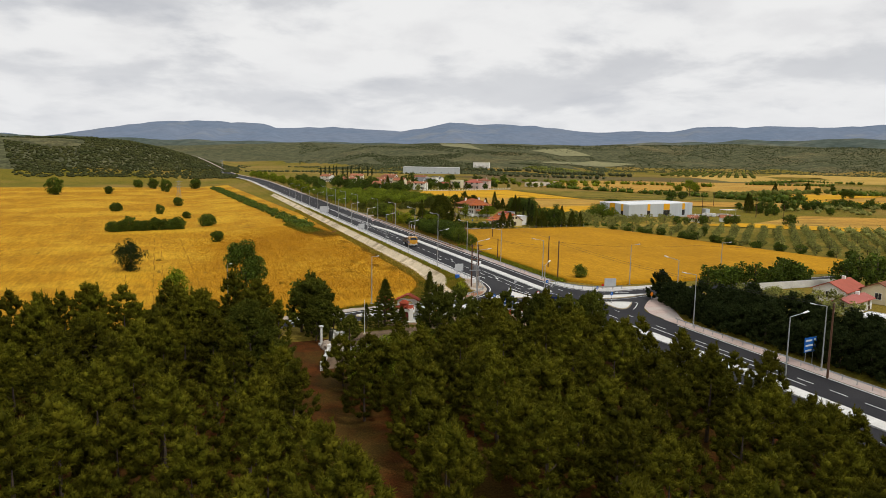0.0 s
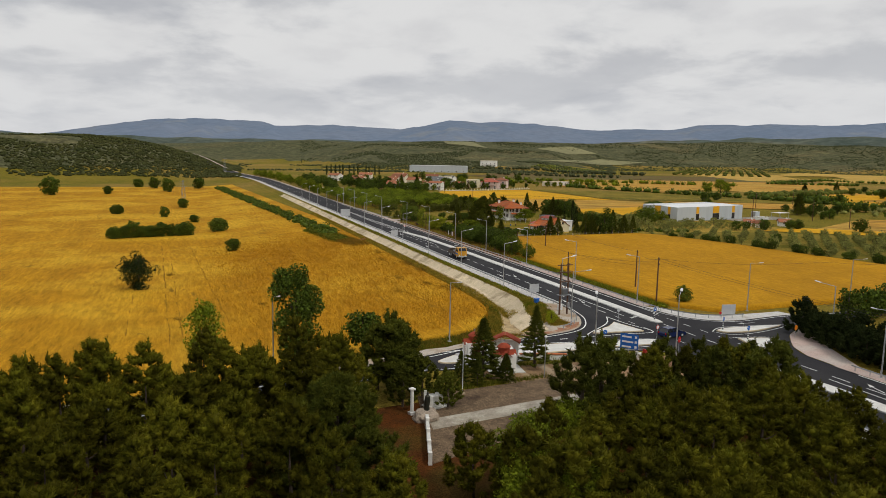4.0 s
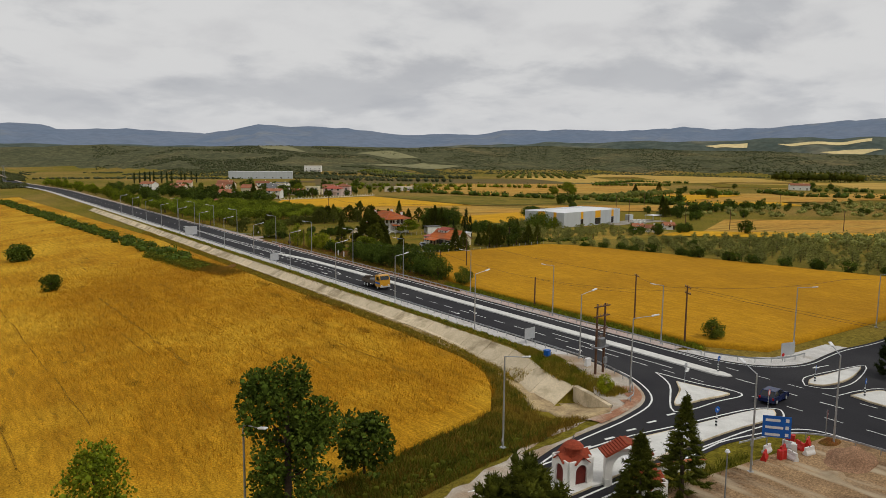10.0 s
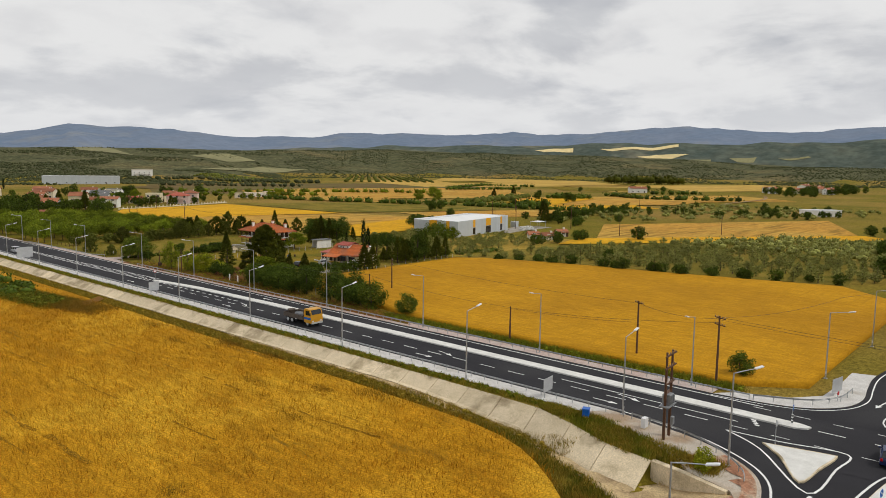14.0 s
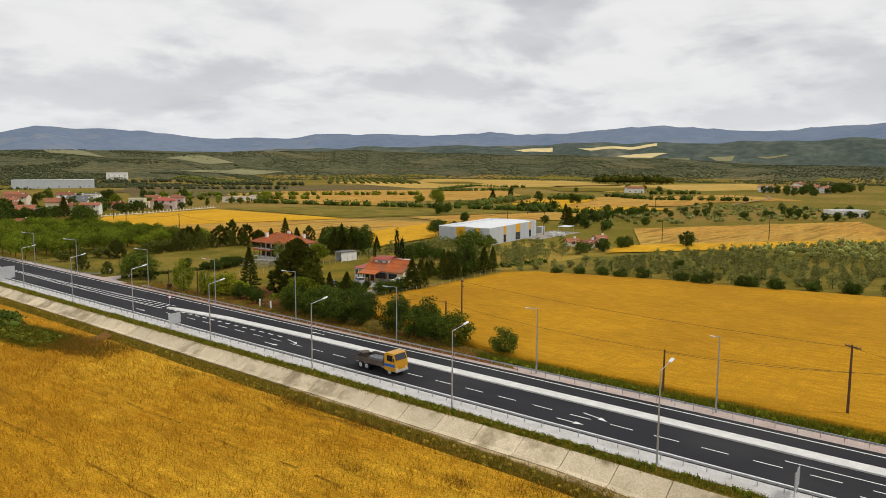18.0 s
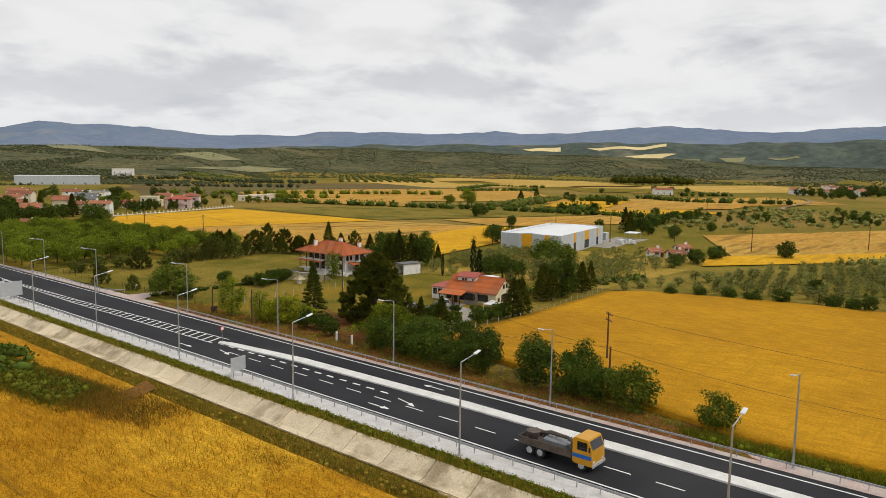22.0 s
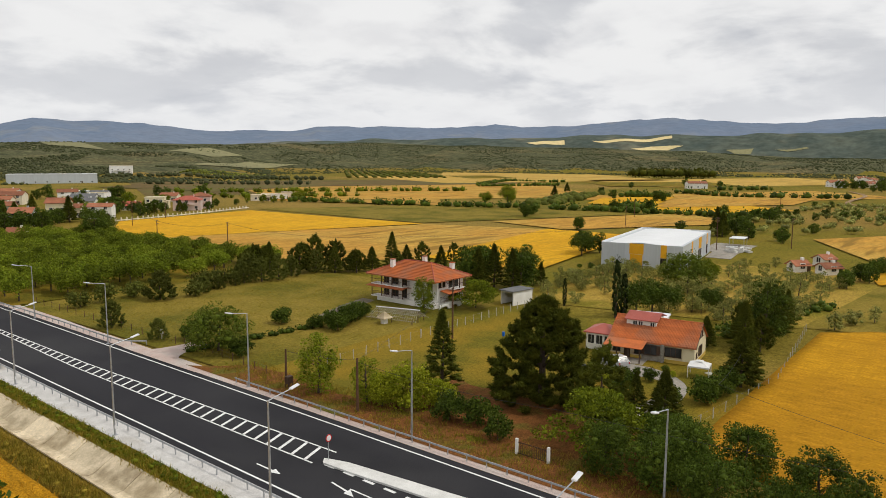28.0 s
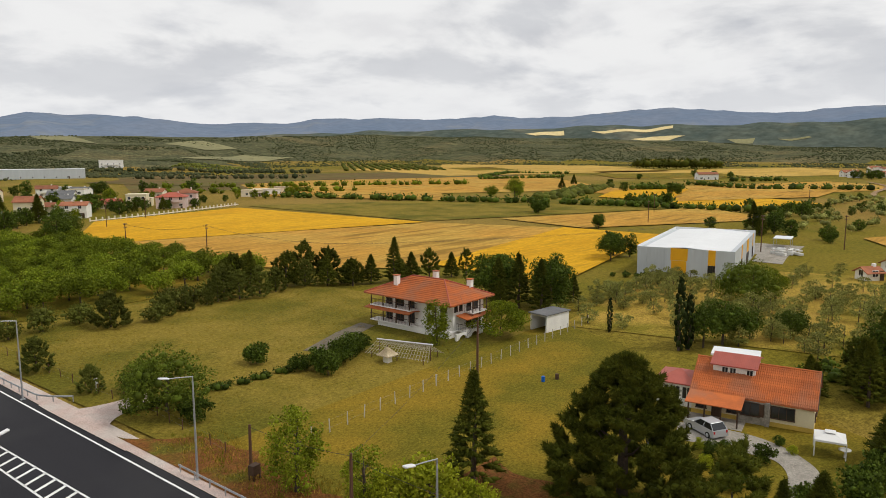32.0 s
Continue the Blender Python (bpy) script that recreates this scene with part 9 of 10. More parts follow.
def car(x, y, turn, paint, label, length=4.1, width=1.72, height=1.48, van=False, z=0.0):
    """A car facing local +x: body and greenhouse lofted from side profiles, with glass, lamps and wheels."""
    top = thing("car", x, y, z + 0.01, turn, label, "car", "cars")
    L, W = length / 2, width / 2
    bm = bmesh.new()
    prof = [(-L, 0.32), (-L, 0.72), (-L + 0.05, 0.92), (L - 1.15, 0.95), (L - 0.25, 0.80), (L - 0.02, 0.62), (L, 0.34), (L - 0.15, 0.22), (-L + 0.12, 0.22)]
    rows = [[bm.verts.new((px, s * W * f, pz)) for px, pz in prof] for s, f in ((-1, 0.94), (-1, 1.0), (1, 1.0), (1, 0.94))]
    for j, (z_in) in enumerate((1, 0, 0, 1)):
        if z_in:
            for v in rows[j]:
                v.co.z -= 0.03 if v.co.z > 0.7 else 0
    for a, b in zip(rows, rows[1:]):
        for i in range(len(prof)):
            k = (i + 1) % len(prof)
            bm.faces.new((a[i], a[k], b[k], b[i]))
    bm.faces.new(rows[0][::-1]); bm.faces.new(rows[-1])
    bmesh.ops.recalc_face_normals(bm, faces=bm.faces)
    part("body", bm, M[paint], top)
    xb, xf = (-L + 0.06, L - 1.0) if van else (-L + 0.10, L - 1.15)
    rb, rf = (-L + 0.22, L - 1.75) if van else (-L + 0.55, L - 2.0)

    def house_(w0, w1, z0, z1, grow):
        b_ = bmesh.new()
        lo = [b_.verts.new(p) for p in ((xb - grow, -w0, z0), (xf + grow, -w0, z0), (xf + grow, w0, z0), (xb - grow, w0, z0))]
        hi = [b_.verts.new(p) for p in ((rb, -w1, z1), (rf, -w1, z1), (rf, w1, z1), (rb, w1, z1))]
        for i in range(4):
            b_.faces.new((lo[i], lo[(i + 1) % 4], hi[(i + 1) % 4], hi[i]))
        b_.faces.new(hi); b_.faces.new(lo[::-1])
        return b_
    part("glasshouse", house_(W * 0.93, W * 0.78, 0.90, height - 0.06, 0.0), M["glass_car"], top, "dark window glass")
    part("roof", boxed(rb - 0.04, rf + 0.06, -W * 0.80, W * 0.80, height - 0.075, height, bevel=0.03), M[paint], top)
    for s_ in (-1, 1):
        for px0, px1 in ((xb, rb), (xf, rf), ((xb + xf) / 2 - 0.02, (rb + rf) / 2)):
            part("pillar", tubed([(px0, s_ * W * 0.935, 0.90), (px1, s_ * W * 0.79, height - 0.05)], 0.04, 4), M[paint], top)
        part("headlight", boxed(L - 0.16, L - 0.01, s_ * W * 0.72 - 0.16, s_ * W * 0.72 + 0.16, 0.58, 0.72, bevel=0.02), M["headlight"], top)
        part("tail_light", boxed(-L - 0.012, -L + 0.08, s_ * W * 0.82 - 0.1, s_ * W * 0.82 + 0.1, 0.62, 0.88, bevel=0.02), M["tail_red"], top)
        part("wing_mirror", boxed(xf - 0.28, xf - 0.12, min(s_ * W, s_ * (W + 0.18)), max(s_ * W, s_ * (W + 0.18)), 0.92, 1.06, bevel=0.02), M[paint], top)
        for wx in (-L + 0.75, L - 0.82):
            wheel(top, wx, s_ * (W - 0.10), 0.31)
    return top


car(-5.9, 330.0, -90, "paint_silver", "silver hatchback driving along the highway", 4.2, 1.75, 1.6, van=True)
car(-3.6, 114.6, 8, "paint_navy", "dark blue hatchback waiting on the side road")
car(40.5, 249.3, 60, "paint_silver", "silver hatchback parked beside the bungalow", 3.9)
car(33.6, 250.6, 40, "paint_dark", "dark car parked on the drive of the bungalow", 4.2)

truck = thing("truck", -5.4, 198.0, 0.02, -90, "worn dark flatbed lorry with orange cab carrying rusty machinery", "truck")
part("chassis", boxed(-3.6, 3.3, -0.45, 0.45, 0.62, 0.88), M["rusty"], truck)
bm = bmesh.new()
prof = [(1.75, 0.75), (1.75, 2.75), (2.0, 2.9), (3.2, 2.85), (3.55, 2.0), (3.62, 1.2), (3.62, 0.6), (2.0, 0.6)]
rows = [[bm.verts.new((px, yy, pz)) for px, pz in prof] for yy in (-1.18, 1.18)]
for i in range(len(prof)):
    k = (i + 1) % len(prof)
    bm.faces.new((rows[0][i], rows[0][k], rows[1][k], rows[1][i]))
bm.faces.new(rows[0][::-1]); bm.faces.new(rows[1])
cab_ = part("cab", bm, M["paint_orange"], truck, "orange-yellow cab")
bm = bmesh.new()
q = [bm.verts.new(p) for p in ((3.585, -1.0, 2.02), (3.585, 1.0, 2.02), (3.27, 0.98, 2.72), (3.27, -0.98, 2.72))]
bm.faces.new(q)
bmesh.ops.translate(bm, verts=bm.verts, vec=(0.012, 0, 0.006))
part("windscreen", bm, M["glass_car"], cab_)
for s_ in (-1, 1):
    part("side_window", boxed(2.2, 3.15, 1.182 * s_ - 0.006, 1.182 * s_ + 0.006, 1.85, 2.6), M["glass_car"], cab_)
    part("blue_stripe", boxed(1.78, 3.55, 1.184 * s_ - 0.006, 1.184 * s_ + 0.006, 1.15, 1.5), M["sign_blue"], cab_)
    part("headlight", boxed(3.6, 3.65, 0.8 * s_ - 0.16, 0.8 * s_ + 0.16, 0.85, 1.05, bevel=0.01), M["headlight"], cab_)
    part("mirror", boxed(3.35, 3.45, 1.25 * s_ - 0.1, 1.25 * s_ + 0.1, 1.9, 2.3), M["black_rubber"], cab_)
    for wx in (2.6, -1.5, -2.6):
        wheel(truck, wx, s_ * 1.0, 0.5, 0.32)
    part("side_board", boxed(-3.7, 1.55, 1.2 * s_ - 0.04, 1.2 * s_ + 0.04, 0.95, 1.6, bevel=0.01), M["rusty"], truck)
part("bumper", boxed(3.62, 3.74, -1.15, 1.15, 0.5, 0.78, bevel=0.02), M["sign_back"], truck)
part("cargo_bed", boxed(-3.7, 1.6, -1.18, 1.18, 0.9, 1.02), M["rusty"], truck)
part("headboard", boxed(1.55, 1.65, -1.2, 1.2, 0.9, 2.3, bevel=0.01), M["rusty"], truck)
part("tailboard", boxed(-3.75, -3.68, -1.2, 1.2, 0.95, 1.6, bevel=0.01), M["rusty"], truck)
load = part("machinery", boxed(-1.6, 0.9, -0.6, 0.6, 1.02, 1.75, bevel=0.12), M["steel_grey"], truck, "rusty grey machine on the bed")
part("boom", tubed([(-3.3, 0.3, 1.4), (-1.2, 0.2, 2.1), (0.8, -0.2, 2.2), (1.4, -0.3, 1.9)], [0.14, 0.18, 0.16, 0.1], 6), M["rusty"], load)
part("hopper", tubed([(-2.7, -0.3, 1.05), (-2.7, -0.3, 1.6), (-2.7, -0.3, 2.05)], [0.3, 0.55, 0.7], 10), M["rusty"], load)
for k in range(4):
    part("strut", tubed([(-3.4 + 1.2 * k, -1.0, 1.1), (-2.9 + 1.2 * k, 0.6, 2.0)], 0.05, 5), M["rusty"], load)


def pylon(x, y, height):
    """Lattice mast with three pairs of arms."""
    top = thing("lattice_pylon", x, y, hz(x, y), 20, "grey steel lattice pylon in the wheat", "pylon", "pylons")
    for sx in (-1, 1):
        for sy in (-1, 1):
            part("leg", tubed([(sx * 1.3, sy * 1.3, -0.2), (sx * 0.25, sy * 0.25, height)], [0.09, 0.05], 4), M["steel_grey"], top)
    for k in range(8):
        z0, z1 = height * k / 8, height * (k + 1) / 8
        a, b = 1.3 - 1.05 * k / 8, 1.3 - 1.05 * (k + 1) / 8
        for sx, sy, ex, ey in ((-1, -1, 1, -1), (1, -1, 1, 1), (1, 1, -1, 1), (-1, 1, -1, -1)):
            part("brace", tubed([(sx * a, sy * a, z0), (ex * b, ey * b, z1)], 0.035, 3), M["steel_grey"], top)
    for z in (height * 0.72, height * 0.83, height * 0.94):
        for s_ in (-1, 1):
            part("arm", tubed([(0.2 * s_, 0, z), (2.4 * s_, 0, z + 0.15)], [0.09, 0.03], 4), M["steel_grey"], top)


pylon(-71, 455, 14)
pylon(-27, 843, 16)

M["dry_meadow_grass"] = material("dry_meadow_grass", (0.29, 0.205, 0.022), (0.22, 0.17, 0.018), 0.3, 0.9, leaf=0.2, per_island=0.3, spec=0.05)
# ---- the far plain: hedges, groves, scrub ----
rng_p = random.Random(77)


def tree_row(key, points, gap, h0, h1, wide=1.5, label=""):
    for p, q in zip(points, points[1:]):
        n_ = max(1, int(math.dist(p, q) / gap))
        for k in range(n_):
            t = (k + rng_p.uniform(0.1, 0.9)) / n_
            tree(key, p[0] + (q[0] - p[0]) * t + rng_p.uniform(-wide, wide), p[1] + (q[1] - p[1]) * t + rng_p.uniform(-wide, wide), rng_p.uniform(h0, h1), label=label)


def scrub_mass(name, points, size, mat, label, category="scrub", seed=1, flat_=0.7):
    """Many rough low mounds joined into one mass."""
    rng = np.random.default_rng(seed)
    p = np.array([(x, y, hz(x, y)) for x, y in points])
    n_ = len(p)
    s = size * rng.uniform(0.45, 1.3, (n_, 1, 1))
    bump_ = rng.uniform(0.65, 1.25, (n_, len(ICO_V), 1))
    v = ICO_V[None] * bump_ * s * np.array([1, 1, flat_]) + p[:, None, :] + np.array([0, 0, 0.3]) * s
    f = ICO_F[None] + (np.arange(n_) * len(ICO_V))[:, None, None]
    return tagged(new(name, leaf_mesh(name, (v.reshape(-1, 3), f.reshape(-1, 3)), M[mat])), label, category, kind="stuff")


def ring_points(n, a0, a1, r_of, seed, thin=0.0):
    r = random.Random(seed)
    out = []
    while len(out) < n:
        a = r.uniform(a0, a1)
        d = r_of(a, r)
        x, y = MID[0] + d * math.sin(radians(a)), MID[1] + d * math.cos(radians(a))
        if noise.noise(Vector((x, y, 4)) / 130) > thin:
            out.append((x, y))
    return out


scrub_mass("hill_scrub", ring_points(13000, 34, 92, lambda a, r: table(HILL_FOOT, a) + r.uniform(-20, 720), 41, -0.25), 1.7, "scrub", "dark green scrub over the distant hills", "scrub", 41)
scrub_mass("hill_scrub", ring_points(4500, 9, 36, lambda a, r: table(HILL_FOOT, a) + r.uniform(-20, 720), 48, 0.02), 1.6, "scrub", "patches of dark scrub on the gentle slope", "scrub", 48)
scrub_mass("hill_scrub", ring_points(6500, -14, 4, lambda a, r: 640 + 330 * r.random(), 42, -0.35), 1.7, "hill_scrub", "dark scrub over the low hill beyond the wheat", "scrub", 42)
scrub_mass("hill_scrub", ring_points(2200, 4, 36, lambda a, r: 860 + 420 * r.random(), 43, 0.02), 1.9, "scrub", "scattered green bushes below the hills", "scrub", 43)


GXA, GYA = np.array(gx), np.array(gy)
GZ = np.array([v.co.z for v in bpy.data.objects["ground"].data.vertices]).reshape(len(gy), len(gx))


def ground_z(x, y):
    """Height of the ground sheet's own faces."""
    i, j = int(np.clip(np.searchsorted(GXA, x) - 1, 0, len(gx) - 2)), int(np.clip(np.searchsorted(GYA, y) - 1, 0, len(gy) - 2))
    u, v = (x - GXA[i]) / (GXA[i + 1] - GXA[i]), (y - GYA[j]) / (GYA[j + 1] - GYA[j])
    return float((GZ[j, i] * (1 - u) + GZ[j, i + 1] * u) * (1 - v) + (GZ[j + 1, i] * (1 - u) + GZ[j + 1, i + 1] * u) * v)


def patch(name, outline, mat, label, lift=1.5):
    """A draped four-sided field."""
    a, b, c, d = outline
    rows = quad_rows(a, b, c, d, 24, 14)
    verts = [(x, y, ground_z(x, y) + lift) for row in rows for x, y in row]
    w = len(rows[0])
    faces = [(j * w + i, j * w + i + 1, (j + 1) * w + i + 1, (j + 1) * w + i) for j in range(len(rows) - 1) for i in range(w - 1)]
    me_ = mesh_from(name, verts, faces, M[mat], True)
    if me_.polygons[0].normal.z < 0:
        me_.flip_normals()
    return tagged(new(name, me_), label, "field", kind="structure")


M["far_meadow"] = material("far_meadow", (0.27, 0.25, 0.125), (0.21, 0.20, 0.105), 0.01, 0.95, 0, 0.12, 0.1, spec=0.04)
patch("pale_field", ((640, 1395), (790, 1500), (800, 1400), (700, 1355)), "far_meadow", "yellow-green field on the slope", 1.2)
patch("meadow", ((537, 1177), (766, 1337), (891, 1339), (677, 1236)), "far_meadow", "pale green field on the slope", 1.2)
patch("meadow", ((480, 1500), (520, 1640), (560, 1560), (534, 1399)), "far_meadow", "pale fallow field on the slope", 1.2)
patch("brown_field", ((246, 829), (318, 874), (430, 722), (275, 690)), "brown_field", "dark ploughed field below the olive slope", 0.45)
patch("pale_field", ((240, 527), (344, 679), (430, 600), (266, 461)), "stubble", "mown straw field between hedges", 0.5)
patch("pale_field", ((820, 915), (1066, 1106), (1115, 871), (921, 640)), "pale_field", "pale straw field under the hills", 0.5)
patch("wheat_field", ((337, 408), (403, 430), (452, 398), (330, 366)), "wheat_far", "yellow grain field beyond the hedges", 0.55)
patch("pale_field", ((452, 396), (560, 318), (410, 312), (332, 362)), "stubble", "mown straw field with rows of stubble", 0.5)
patch("meadow", ((728, 784), (827, 913), (900, 870), (800, 760)), "grass", "narrow green field", 0.5)
patch("meadow", ((600, 520), (700, 600), (820, 500), (700, 420)), "grass", "green field near the farmhouse", 0.55)
# straw colour lightened to offset the shading of a slope turned from the sun
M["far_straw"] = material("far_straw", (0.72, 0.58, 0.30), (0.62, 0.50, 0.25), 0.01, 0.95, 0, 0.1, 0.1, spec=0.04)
# a second range between the scrub hills and the mountains, haze mixed into its colour
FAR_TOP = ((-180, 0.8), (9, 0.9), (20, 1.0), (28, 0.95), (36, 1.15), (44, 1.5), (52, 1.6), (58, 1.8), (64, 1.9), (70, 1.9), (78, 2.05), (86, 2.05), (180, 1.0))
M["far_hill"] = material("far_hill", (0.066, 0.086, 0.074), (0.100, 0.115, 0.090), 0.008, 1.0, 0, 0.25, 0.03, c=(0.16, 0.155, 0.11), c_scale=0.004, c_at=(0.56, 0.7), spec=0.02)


def far_slope(a, u):
    """A point on the front of the far range: u from foot (0) to crest (1)."""
    r = 2450 + 450 * u
    z = 5 + (21 + 2900 * math.tan(radians(table(FAR_TOP, a)))) * smoothstep(0.08 + 0.92 * u) + 9 * noise.noise(Vector((a * 0.45, u * 1.5, 3)))
    return MID[0] + r * math.sin(radians(a)), MID[1] + r * math.cos(radians(a)), z


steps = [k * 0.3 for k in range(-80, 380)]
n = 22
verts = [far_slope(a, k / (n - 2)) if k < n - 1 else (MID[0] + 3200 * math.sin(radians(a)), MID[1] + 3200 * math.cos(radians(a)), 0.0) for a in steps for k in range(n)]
tagged(new("far_hills", mesh_from("far_hills", verts, [(i * n + k, (i + 1) * n + k, (i + 1) * n + k + 1, i * n + k + 1) for i in range(len(steps) - 1) for k in range(n - 1)], M["far_hill"], True)), "green hills before the mountains, greyed in colour for haze", "hills", kind="structure")
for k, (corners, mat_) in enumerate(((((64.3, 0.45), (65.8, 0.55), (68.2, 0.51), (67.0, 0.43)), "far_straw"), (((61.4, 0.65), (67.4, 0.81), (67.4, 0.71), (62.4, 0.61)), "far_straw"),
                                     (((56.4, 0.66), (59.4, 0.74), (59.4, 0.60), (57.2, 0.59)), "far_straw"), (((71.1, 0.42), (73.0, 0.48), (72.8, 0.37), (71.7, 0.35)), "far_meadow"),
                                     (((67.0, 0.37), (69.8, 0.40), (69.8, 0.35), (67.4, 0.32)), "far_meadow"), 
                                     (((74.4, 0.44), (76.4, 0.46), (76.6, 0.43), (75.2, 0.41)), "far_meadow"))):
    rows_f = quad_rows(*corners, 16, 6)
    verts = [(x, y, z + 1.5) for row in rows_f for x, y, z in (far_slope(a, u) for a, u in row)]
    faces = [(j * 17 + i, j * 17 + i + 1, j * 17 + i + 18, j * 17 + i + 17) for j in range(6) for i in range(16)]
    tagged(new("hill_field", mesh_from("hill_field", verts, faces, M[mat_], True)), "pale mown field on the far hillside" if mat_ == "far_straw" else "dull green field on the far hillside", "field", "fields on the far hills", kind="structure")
# hedgerows and lone trees of the plain
clump_row("hedge", along((232, 551), (245, 518), 16, 3, 201) + along((245, 518), (262, 452), 26, 3, 202) + along((262, 452), (283, 399), 24, 3, 203) + along((283, 399), (292, 303), 44, 3, 204) + along((292, 303), (316, 300), 14, 3, 205), 2.6, "dark_leaf", "dark green hedge between the fields", "hedge", per=18)
clump_row("hedge", along((424, 426), (447, 401), 18, 2, 206) + along((300, 373), (322, 362), 14, 3, 207), 3.4, "dark_leaf", "dense dark hedge beyond the meadow", "hedge", per=18)
clump_row("hedge", along((507, 611), (589, 569), 34, 1.5, 208) + along((536, 633), (680, 692), 50, 1.5, 209) + along((680, 692), (690, 620), 20, 1.5, 210), 2.6, "dark_leaf", "dark hedge round a far field", "hedge", per=12)
clump_row("hedge", along((511, 418), (477, 366), 16, 3, 211) + along((477, 366), (510, 302), 20, 3, 212) + along((640, 382), (590, 414), 14, 3, 213), 3.2, "dark_leaf", "row of dark bushes across the plain", "hedge", per=12)
clump_row("wood", along((961, 660), (990, 552), 90, 7, 214), 7.5, "dark_pine", "dark block of far pines", "wood", per=10, lift=3)
clump_row("hedge", along((245, 700), (420, 560), 60, 4, 215) + along((200, 640), (300, 560), 30, 4, 216), 3.0, "leaf", "green trees behind the village", "hedge", per=14)
clump_row("hedge", along((342, 1041), (471, 1000), 40, 5, 217) + along((471, 1000), (540, 869), 40, 5, 218) + along((318, 874), (420, 760), 30, 5, 219), 4.0, "scrub", "dark strip of far scrub", "hedge", per=8)
scrub_mass("olive_slope", [(454 + 9 * i + 5 * j, 1045 + 7 * i - 9 * j) for i in range(14) for j in range(8)], 3.0, "juniper", "olive trees in rows on the slope", "olive grove", 45)
scrub_mass("olive_slope", [(640 + 11 * i + 8 * j, 930 + 12 * i - 9 * j) for i in range(26) for j in range(12)], 3.4, "juniper", "olive trees in rows at the foot of the hill", "olive grove", 46)
scrub_mass("olive_slope", [(310 + 7 * i + rng_p.uniform(-1, 1), 432 + 2 * i - 6 * j + rng_p.uniform(-1, 1)) for i in range(20) for j in range(4)], 2.6, "juniper", "grey-green olive rows beyond the hedge", "olive grove", 47, 0.9)
for x, y, h in ((283, 428, 12.5), (285, 444, 9), (292, 432, 8)):
    tree("leafy", x, y, h, label="tall green tree standing in the hedge")
for x, y, h in ((230, 382, 6), (235, 386, 6.5), (244, 388, 6), (136.8, 304, 7), (139.5, 301, 5.5), (163, 220, 6), (399, 421, 7), (388, 386, 8), (390, 383, 7), (298, 372, 6.5), (316, 360, 6), (460, 460, 6), (591, 494, 6), (193, 336, 5), (89, 188, 3.5), (91, 181, 3.2), (103, 200, 3.8), (308, 320, 5.5), (666, 470, 8), (660, 450, 8), (680, 440, 7)):
    tree("far_oak", x, y, h)
for x, y, h in ((405, 469, 9), (470, 495, 9), (208, 291, 9.5), (205, 288, 6)):
    tree("conifer", x, y, h)
tree_row("far_oak", [(62, 470), (66, 520), (72, 560), (90, 600)], 9, 5.5, 9, 5)
tree_row("far_oak", [(104, 512), (112, 530), (140, 545), (160, 545), (185, 566)], 8, 4, 7, 4)
tree_row("far_leafy", [(110, 560), (130, 575), (165, 610), (200, 610)], 9, 4.5, 8, 6)
tree_row("conifer", [(66, 495), (74, 520), (84, 540)], 12, 8, 13, 4)
tree_row("cypress", [(77, 823), (112, 829), (147, 836)], 5.5, 10, 13, 0.6)
tree_row("far_oak", [(60, 640), (100, 690), (170, 680), (230, 640)], 12, 5, 9, 8)
tree_row("far_leafy", [(200, 560), (232, 548), (262, 575)], 8, 4, 7, 4)
tree_row("far_leafy", [(9, 462), (12, 520), (14, 600), (10, 700), (2, 800)], 8, 5, 8, 3)
tree_row("far_oak", [(20, 470), (28, 540), (36, 620), (40, 700)], 9, 5, 8.5, 5)
tree_row("far_oak", [(46, 470), (52, 540), (54, 620)], 8, 5, 9, 5)
tree_row("far_bush", [(111, 292), (116, 285), (122.6, 277.4)], 1.6, 1.0, 1.6, 0.5, label="clipped dark green hedge bush along the warehouse wall")
# trees round the bungalow garden and the groves beyond
for x, y, h in ((59, 237, 5.4), (63, 240.5, 5.6)):
    tree("dark_pine", x, y, h)
rng_v = random.Random(91)
for _ in range(420):
    x, y = rng_v.uniform(150, 420), rng_v.uniform(185, 312)
    edge_ = 262 - (x - 215) * 0.58
    if y < edge_ + 6 or y > 312 - (x - 150) * 0.06 or (112 < x < 205 and y > 258):
        continue
    if rng_v.random() < 0.85:
        far_olives.append((x, y))
    else:
        tree("far_oak", x, y, rng_v.uniform(3.2, 5.0))
tree_row("far_oak", [(196, 262), (214, 290), (262, 296), (300, 290)], 7, 4, 6.5, 3)
tree_row("far_oak", [(150, 232), (128, 236), (118, 238)], 5, 3.5, 5.5, 2)
tree_row("far_bush", [(104, 142), (92, 176), (87, 205), (80, 228)], 5, 1.8, 3.2, 1.5)
tree_row("far_oak", [(246, 160), (280, 150), (330, 160)], 7, 4, 7, 4)
tree_row("far_oak", [(100, 128), (130, 132), (170, 140), (240, 146)], 7, 5, 8, 5)
for _ in range(70):
    far_olives.append((rng_v.uniform(180, 330), rng_v.uniform(120, 150)))
clump_row("olive_grove", [(x + rng_v.uniform(-0.9, 0.9), y + rng_v.uniform(-0.9, 0.9)) for x, y in far_olives for _ in range(3)], 1.35, "olive", "grey-green olive trees of the far grove", "olive grove", per=16, lift=0.9, seed=71)
tree_row("far_oak", [(700, 340), (760, 320), (850, 300), (930, 310)], 9, 7, 11, 12)
tree_row("far_oak", [(640, 300), (720, 290), (860, 275)], 12, 6, 10, 10)
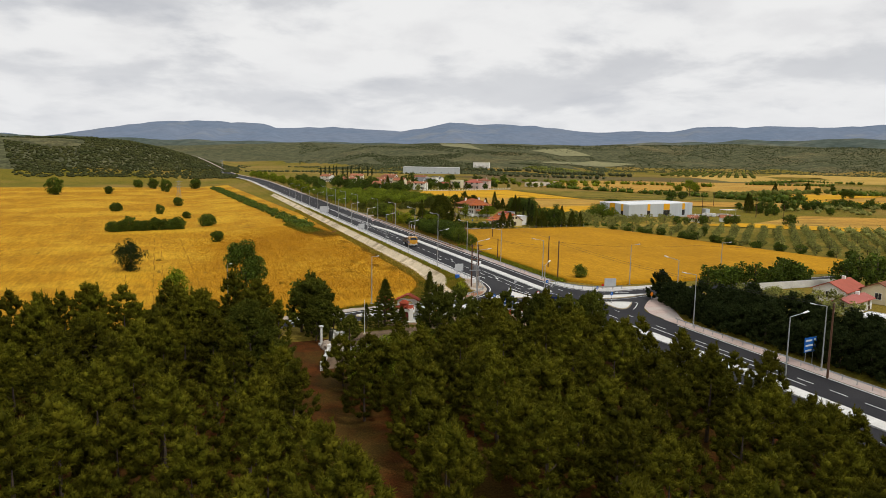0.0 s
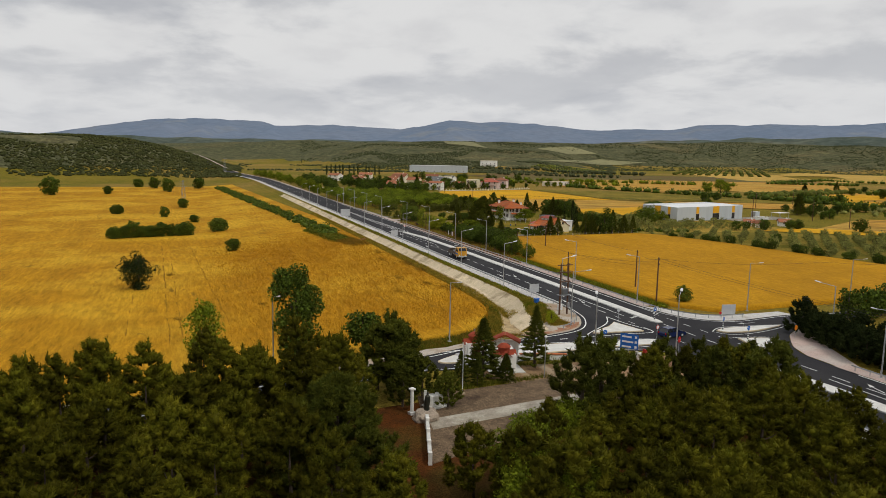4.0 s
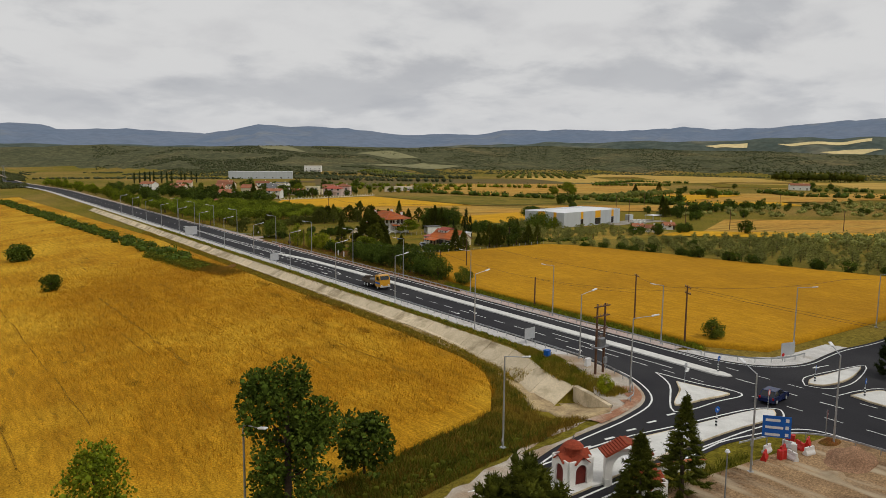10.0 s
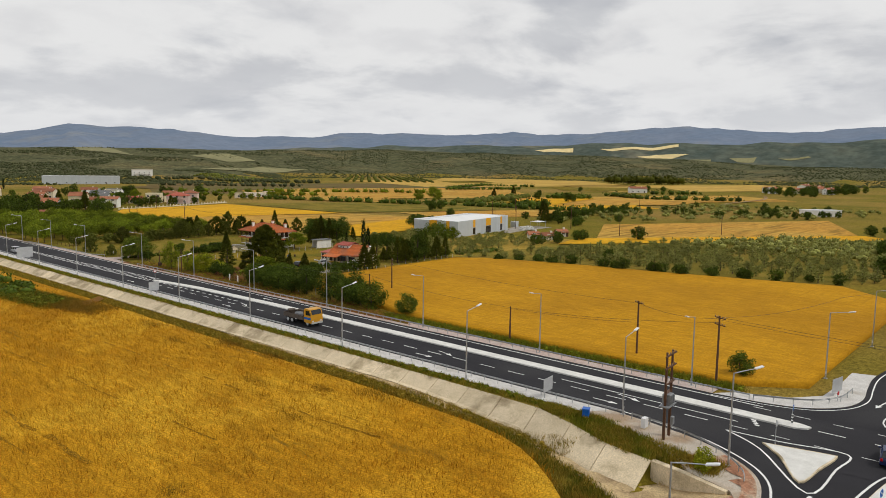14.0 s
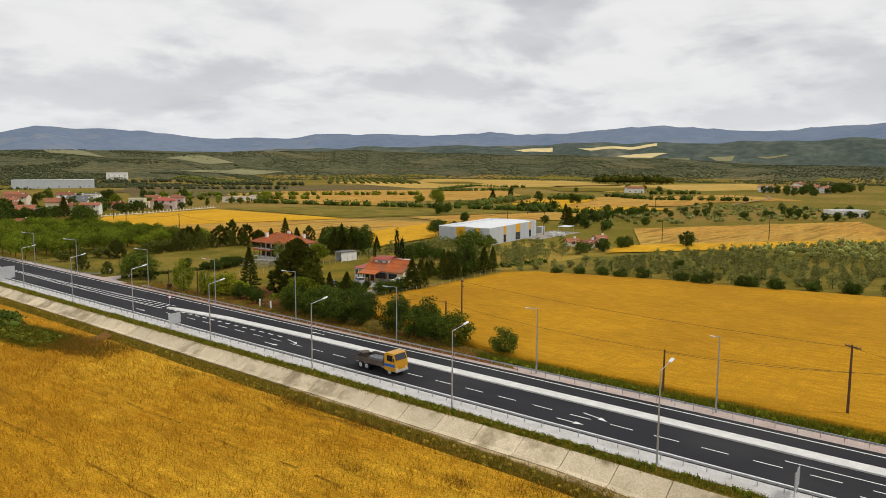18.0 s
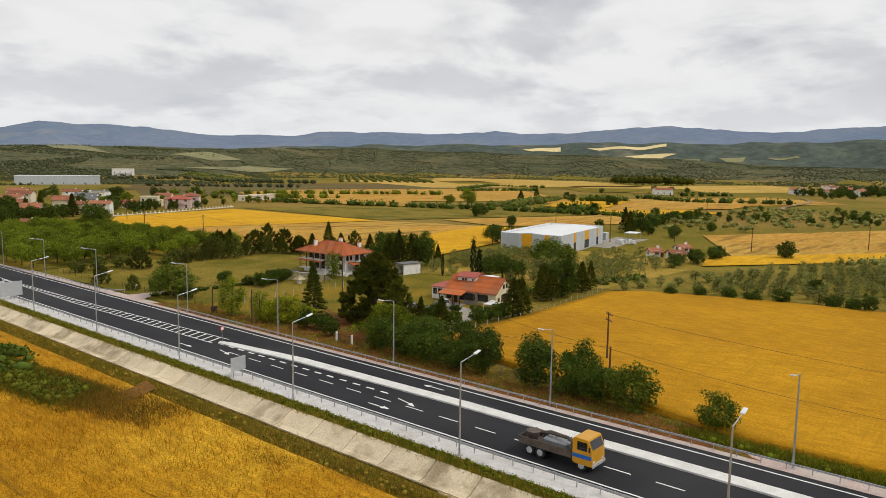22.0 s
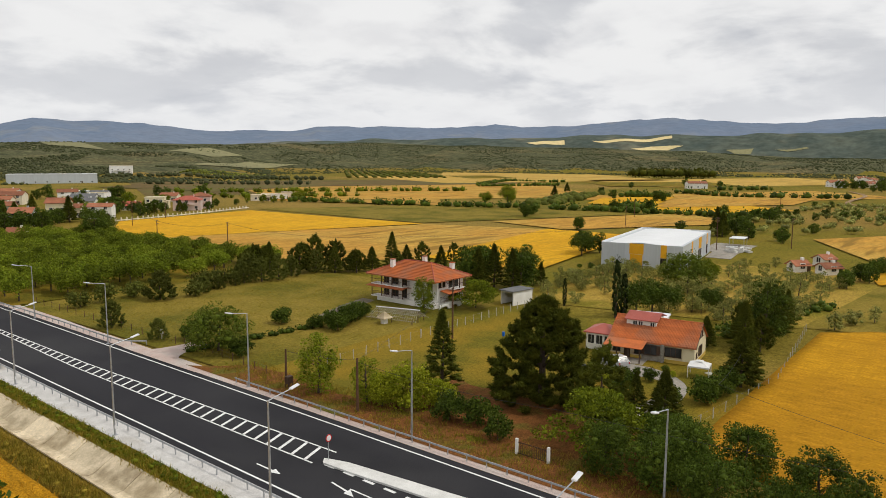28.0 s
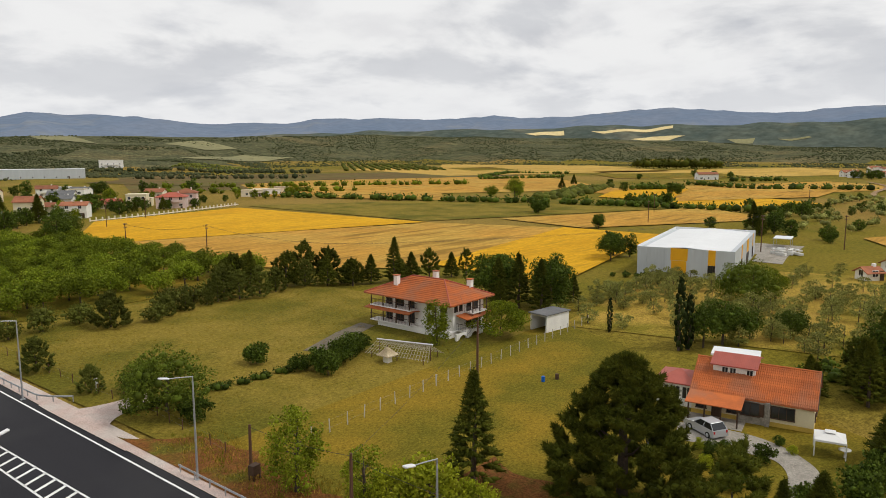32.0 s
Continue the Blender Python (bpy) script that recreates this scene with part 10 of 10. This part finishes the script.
for x, y, h, key in ((58, 497, 8, "conifer"), (84, 505, 11, "conifer"), (86, 509, 9, "conifer"), (78, 500, 7, "far_oak"), (72, 492, 6, "far_oak"), (91, 506, 6, "far_oak"), (97, 505, 5, "far_leafy"), (120, 517, 5.5, "far_oak"), (125, 520, 6, "far_oak"), (130, 523, 5, "conifer"), (137, 527, 5.5, "far_oak"), (118, 540, 9, "far_oak"), (125, 546, 8, "far_oak"),
                     (143, 523, 7, "conifer"), (147, 526, 5, "far_oak"), (161, 526, 5, "far_oak"), (112, 560, 8, "far_oak"), (100, 560, 6, "far_leafy"), (116, 600, 7, "far_oak"), (150, 585, 8, "far_leafy"), (160, 570, 6, "far_oak"), (172, 560, 5, "far_leafy"), (182, 552, 4.5, "far_oak"), (192, 548, 4, "far_oak"), (52, 480, 8, "far_oak"), (60, 486, 7, "far_oak"), (66, 482, 6.5, "far_oak"), (44, 470, 7, "far_oak")):
    tree(key, x, y, h, label="dark tree between the village houses")
tree_row("far_leafy", [(70, 505), (90, 515), (108, 545), (140, 560), (180, 592)], 8, 4, 7, 6)
# flower beds and shrubs before the bungalow
for x, y, h, key in ((37.6, 246.6, 1.0, "bush"), (38.6, 245.6, 0.9, "bush"), (36.4, 248.4, 1.1, "bright"), (33.0, 246.8, 1.3, "bright"), (41.5, 243.2, 0.9, "bush"), (34.4, 249.6, 1.0, "bush"), (40.2, 241.8, 0.9, "bright")):
    tree(key, x, y, h, label="low garden shrub in the bed before the bungalow")
track = thing("track", 0, 0, label="pale dirt track between the far groves", category="track", kind="structure")
line_ = smooth_line([(405, 262), (432, 285), (470, 293), (560, 297), (640, 320)], 6)
verts, faces = [], []
for i, (x, y) in enumerate(line_):
    q0, q1 = line_[max(i - 1, 0)], line_[min(i + 1, len(line_) - 1)]
    d_ = Vector((q1[0] - q0[0], q1[1] - q0[1])).normalized() * 1.5
    verts += [(x - d_.y, y + d_.x, 0.7), (x + d_.y, y - d_.x, 0.7)]
part("surface", mesh_from("surface", verts, [(2 * i, 2 * i + 1, 2 * i + 3, 2 * i + 2) for i in range(len(line_) - 1)], M["dirt"]), None, track)
for _ in range(80):
    x, y = rng_v.uniform(72, 118), rng_v.uniform(240, 284)
    if math.hypot(x - 100.5, y - 262) > 6 and (x > 80 or y < 258):
        tree("young_olive", x, y, rng_v.uniform(2.4, 3.6))
clump_row("verge_weeds", along((58, 246), (98, 236), 60, 2.0, 301), 0.9, "dark_leaf", "dark green brambles along the field edge", "weeds", per=16)
for x, y, h in ((31.2, 291.8, 2.6), (33.4, 291.2, 2.9), (35.6, 292.2, 2.7), (37.6, 292.8, 2.4), (39.4, 293.6, 2.6), (29.0, 293.0, 2.2)):
    tree("bush", x, y, h, label="dense dark hedge bush beside the garden path")
tufts("meadow_tufts", scattered(9, 66, 284, 344, 2600, 331), 0.28, "dry_meadow_grass", "fine dry grass over the meadow", 7, 331)

# pines that fill the forest's edge beside the highway
for k in range(22):
    tree("forest_pine", -16.2 + random.uniform(-1.4, 0.8), 26 + 2.9 * k, random.uniform(5.0, 6.2))
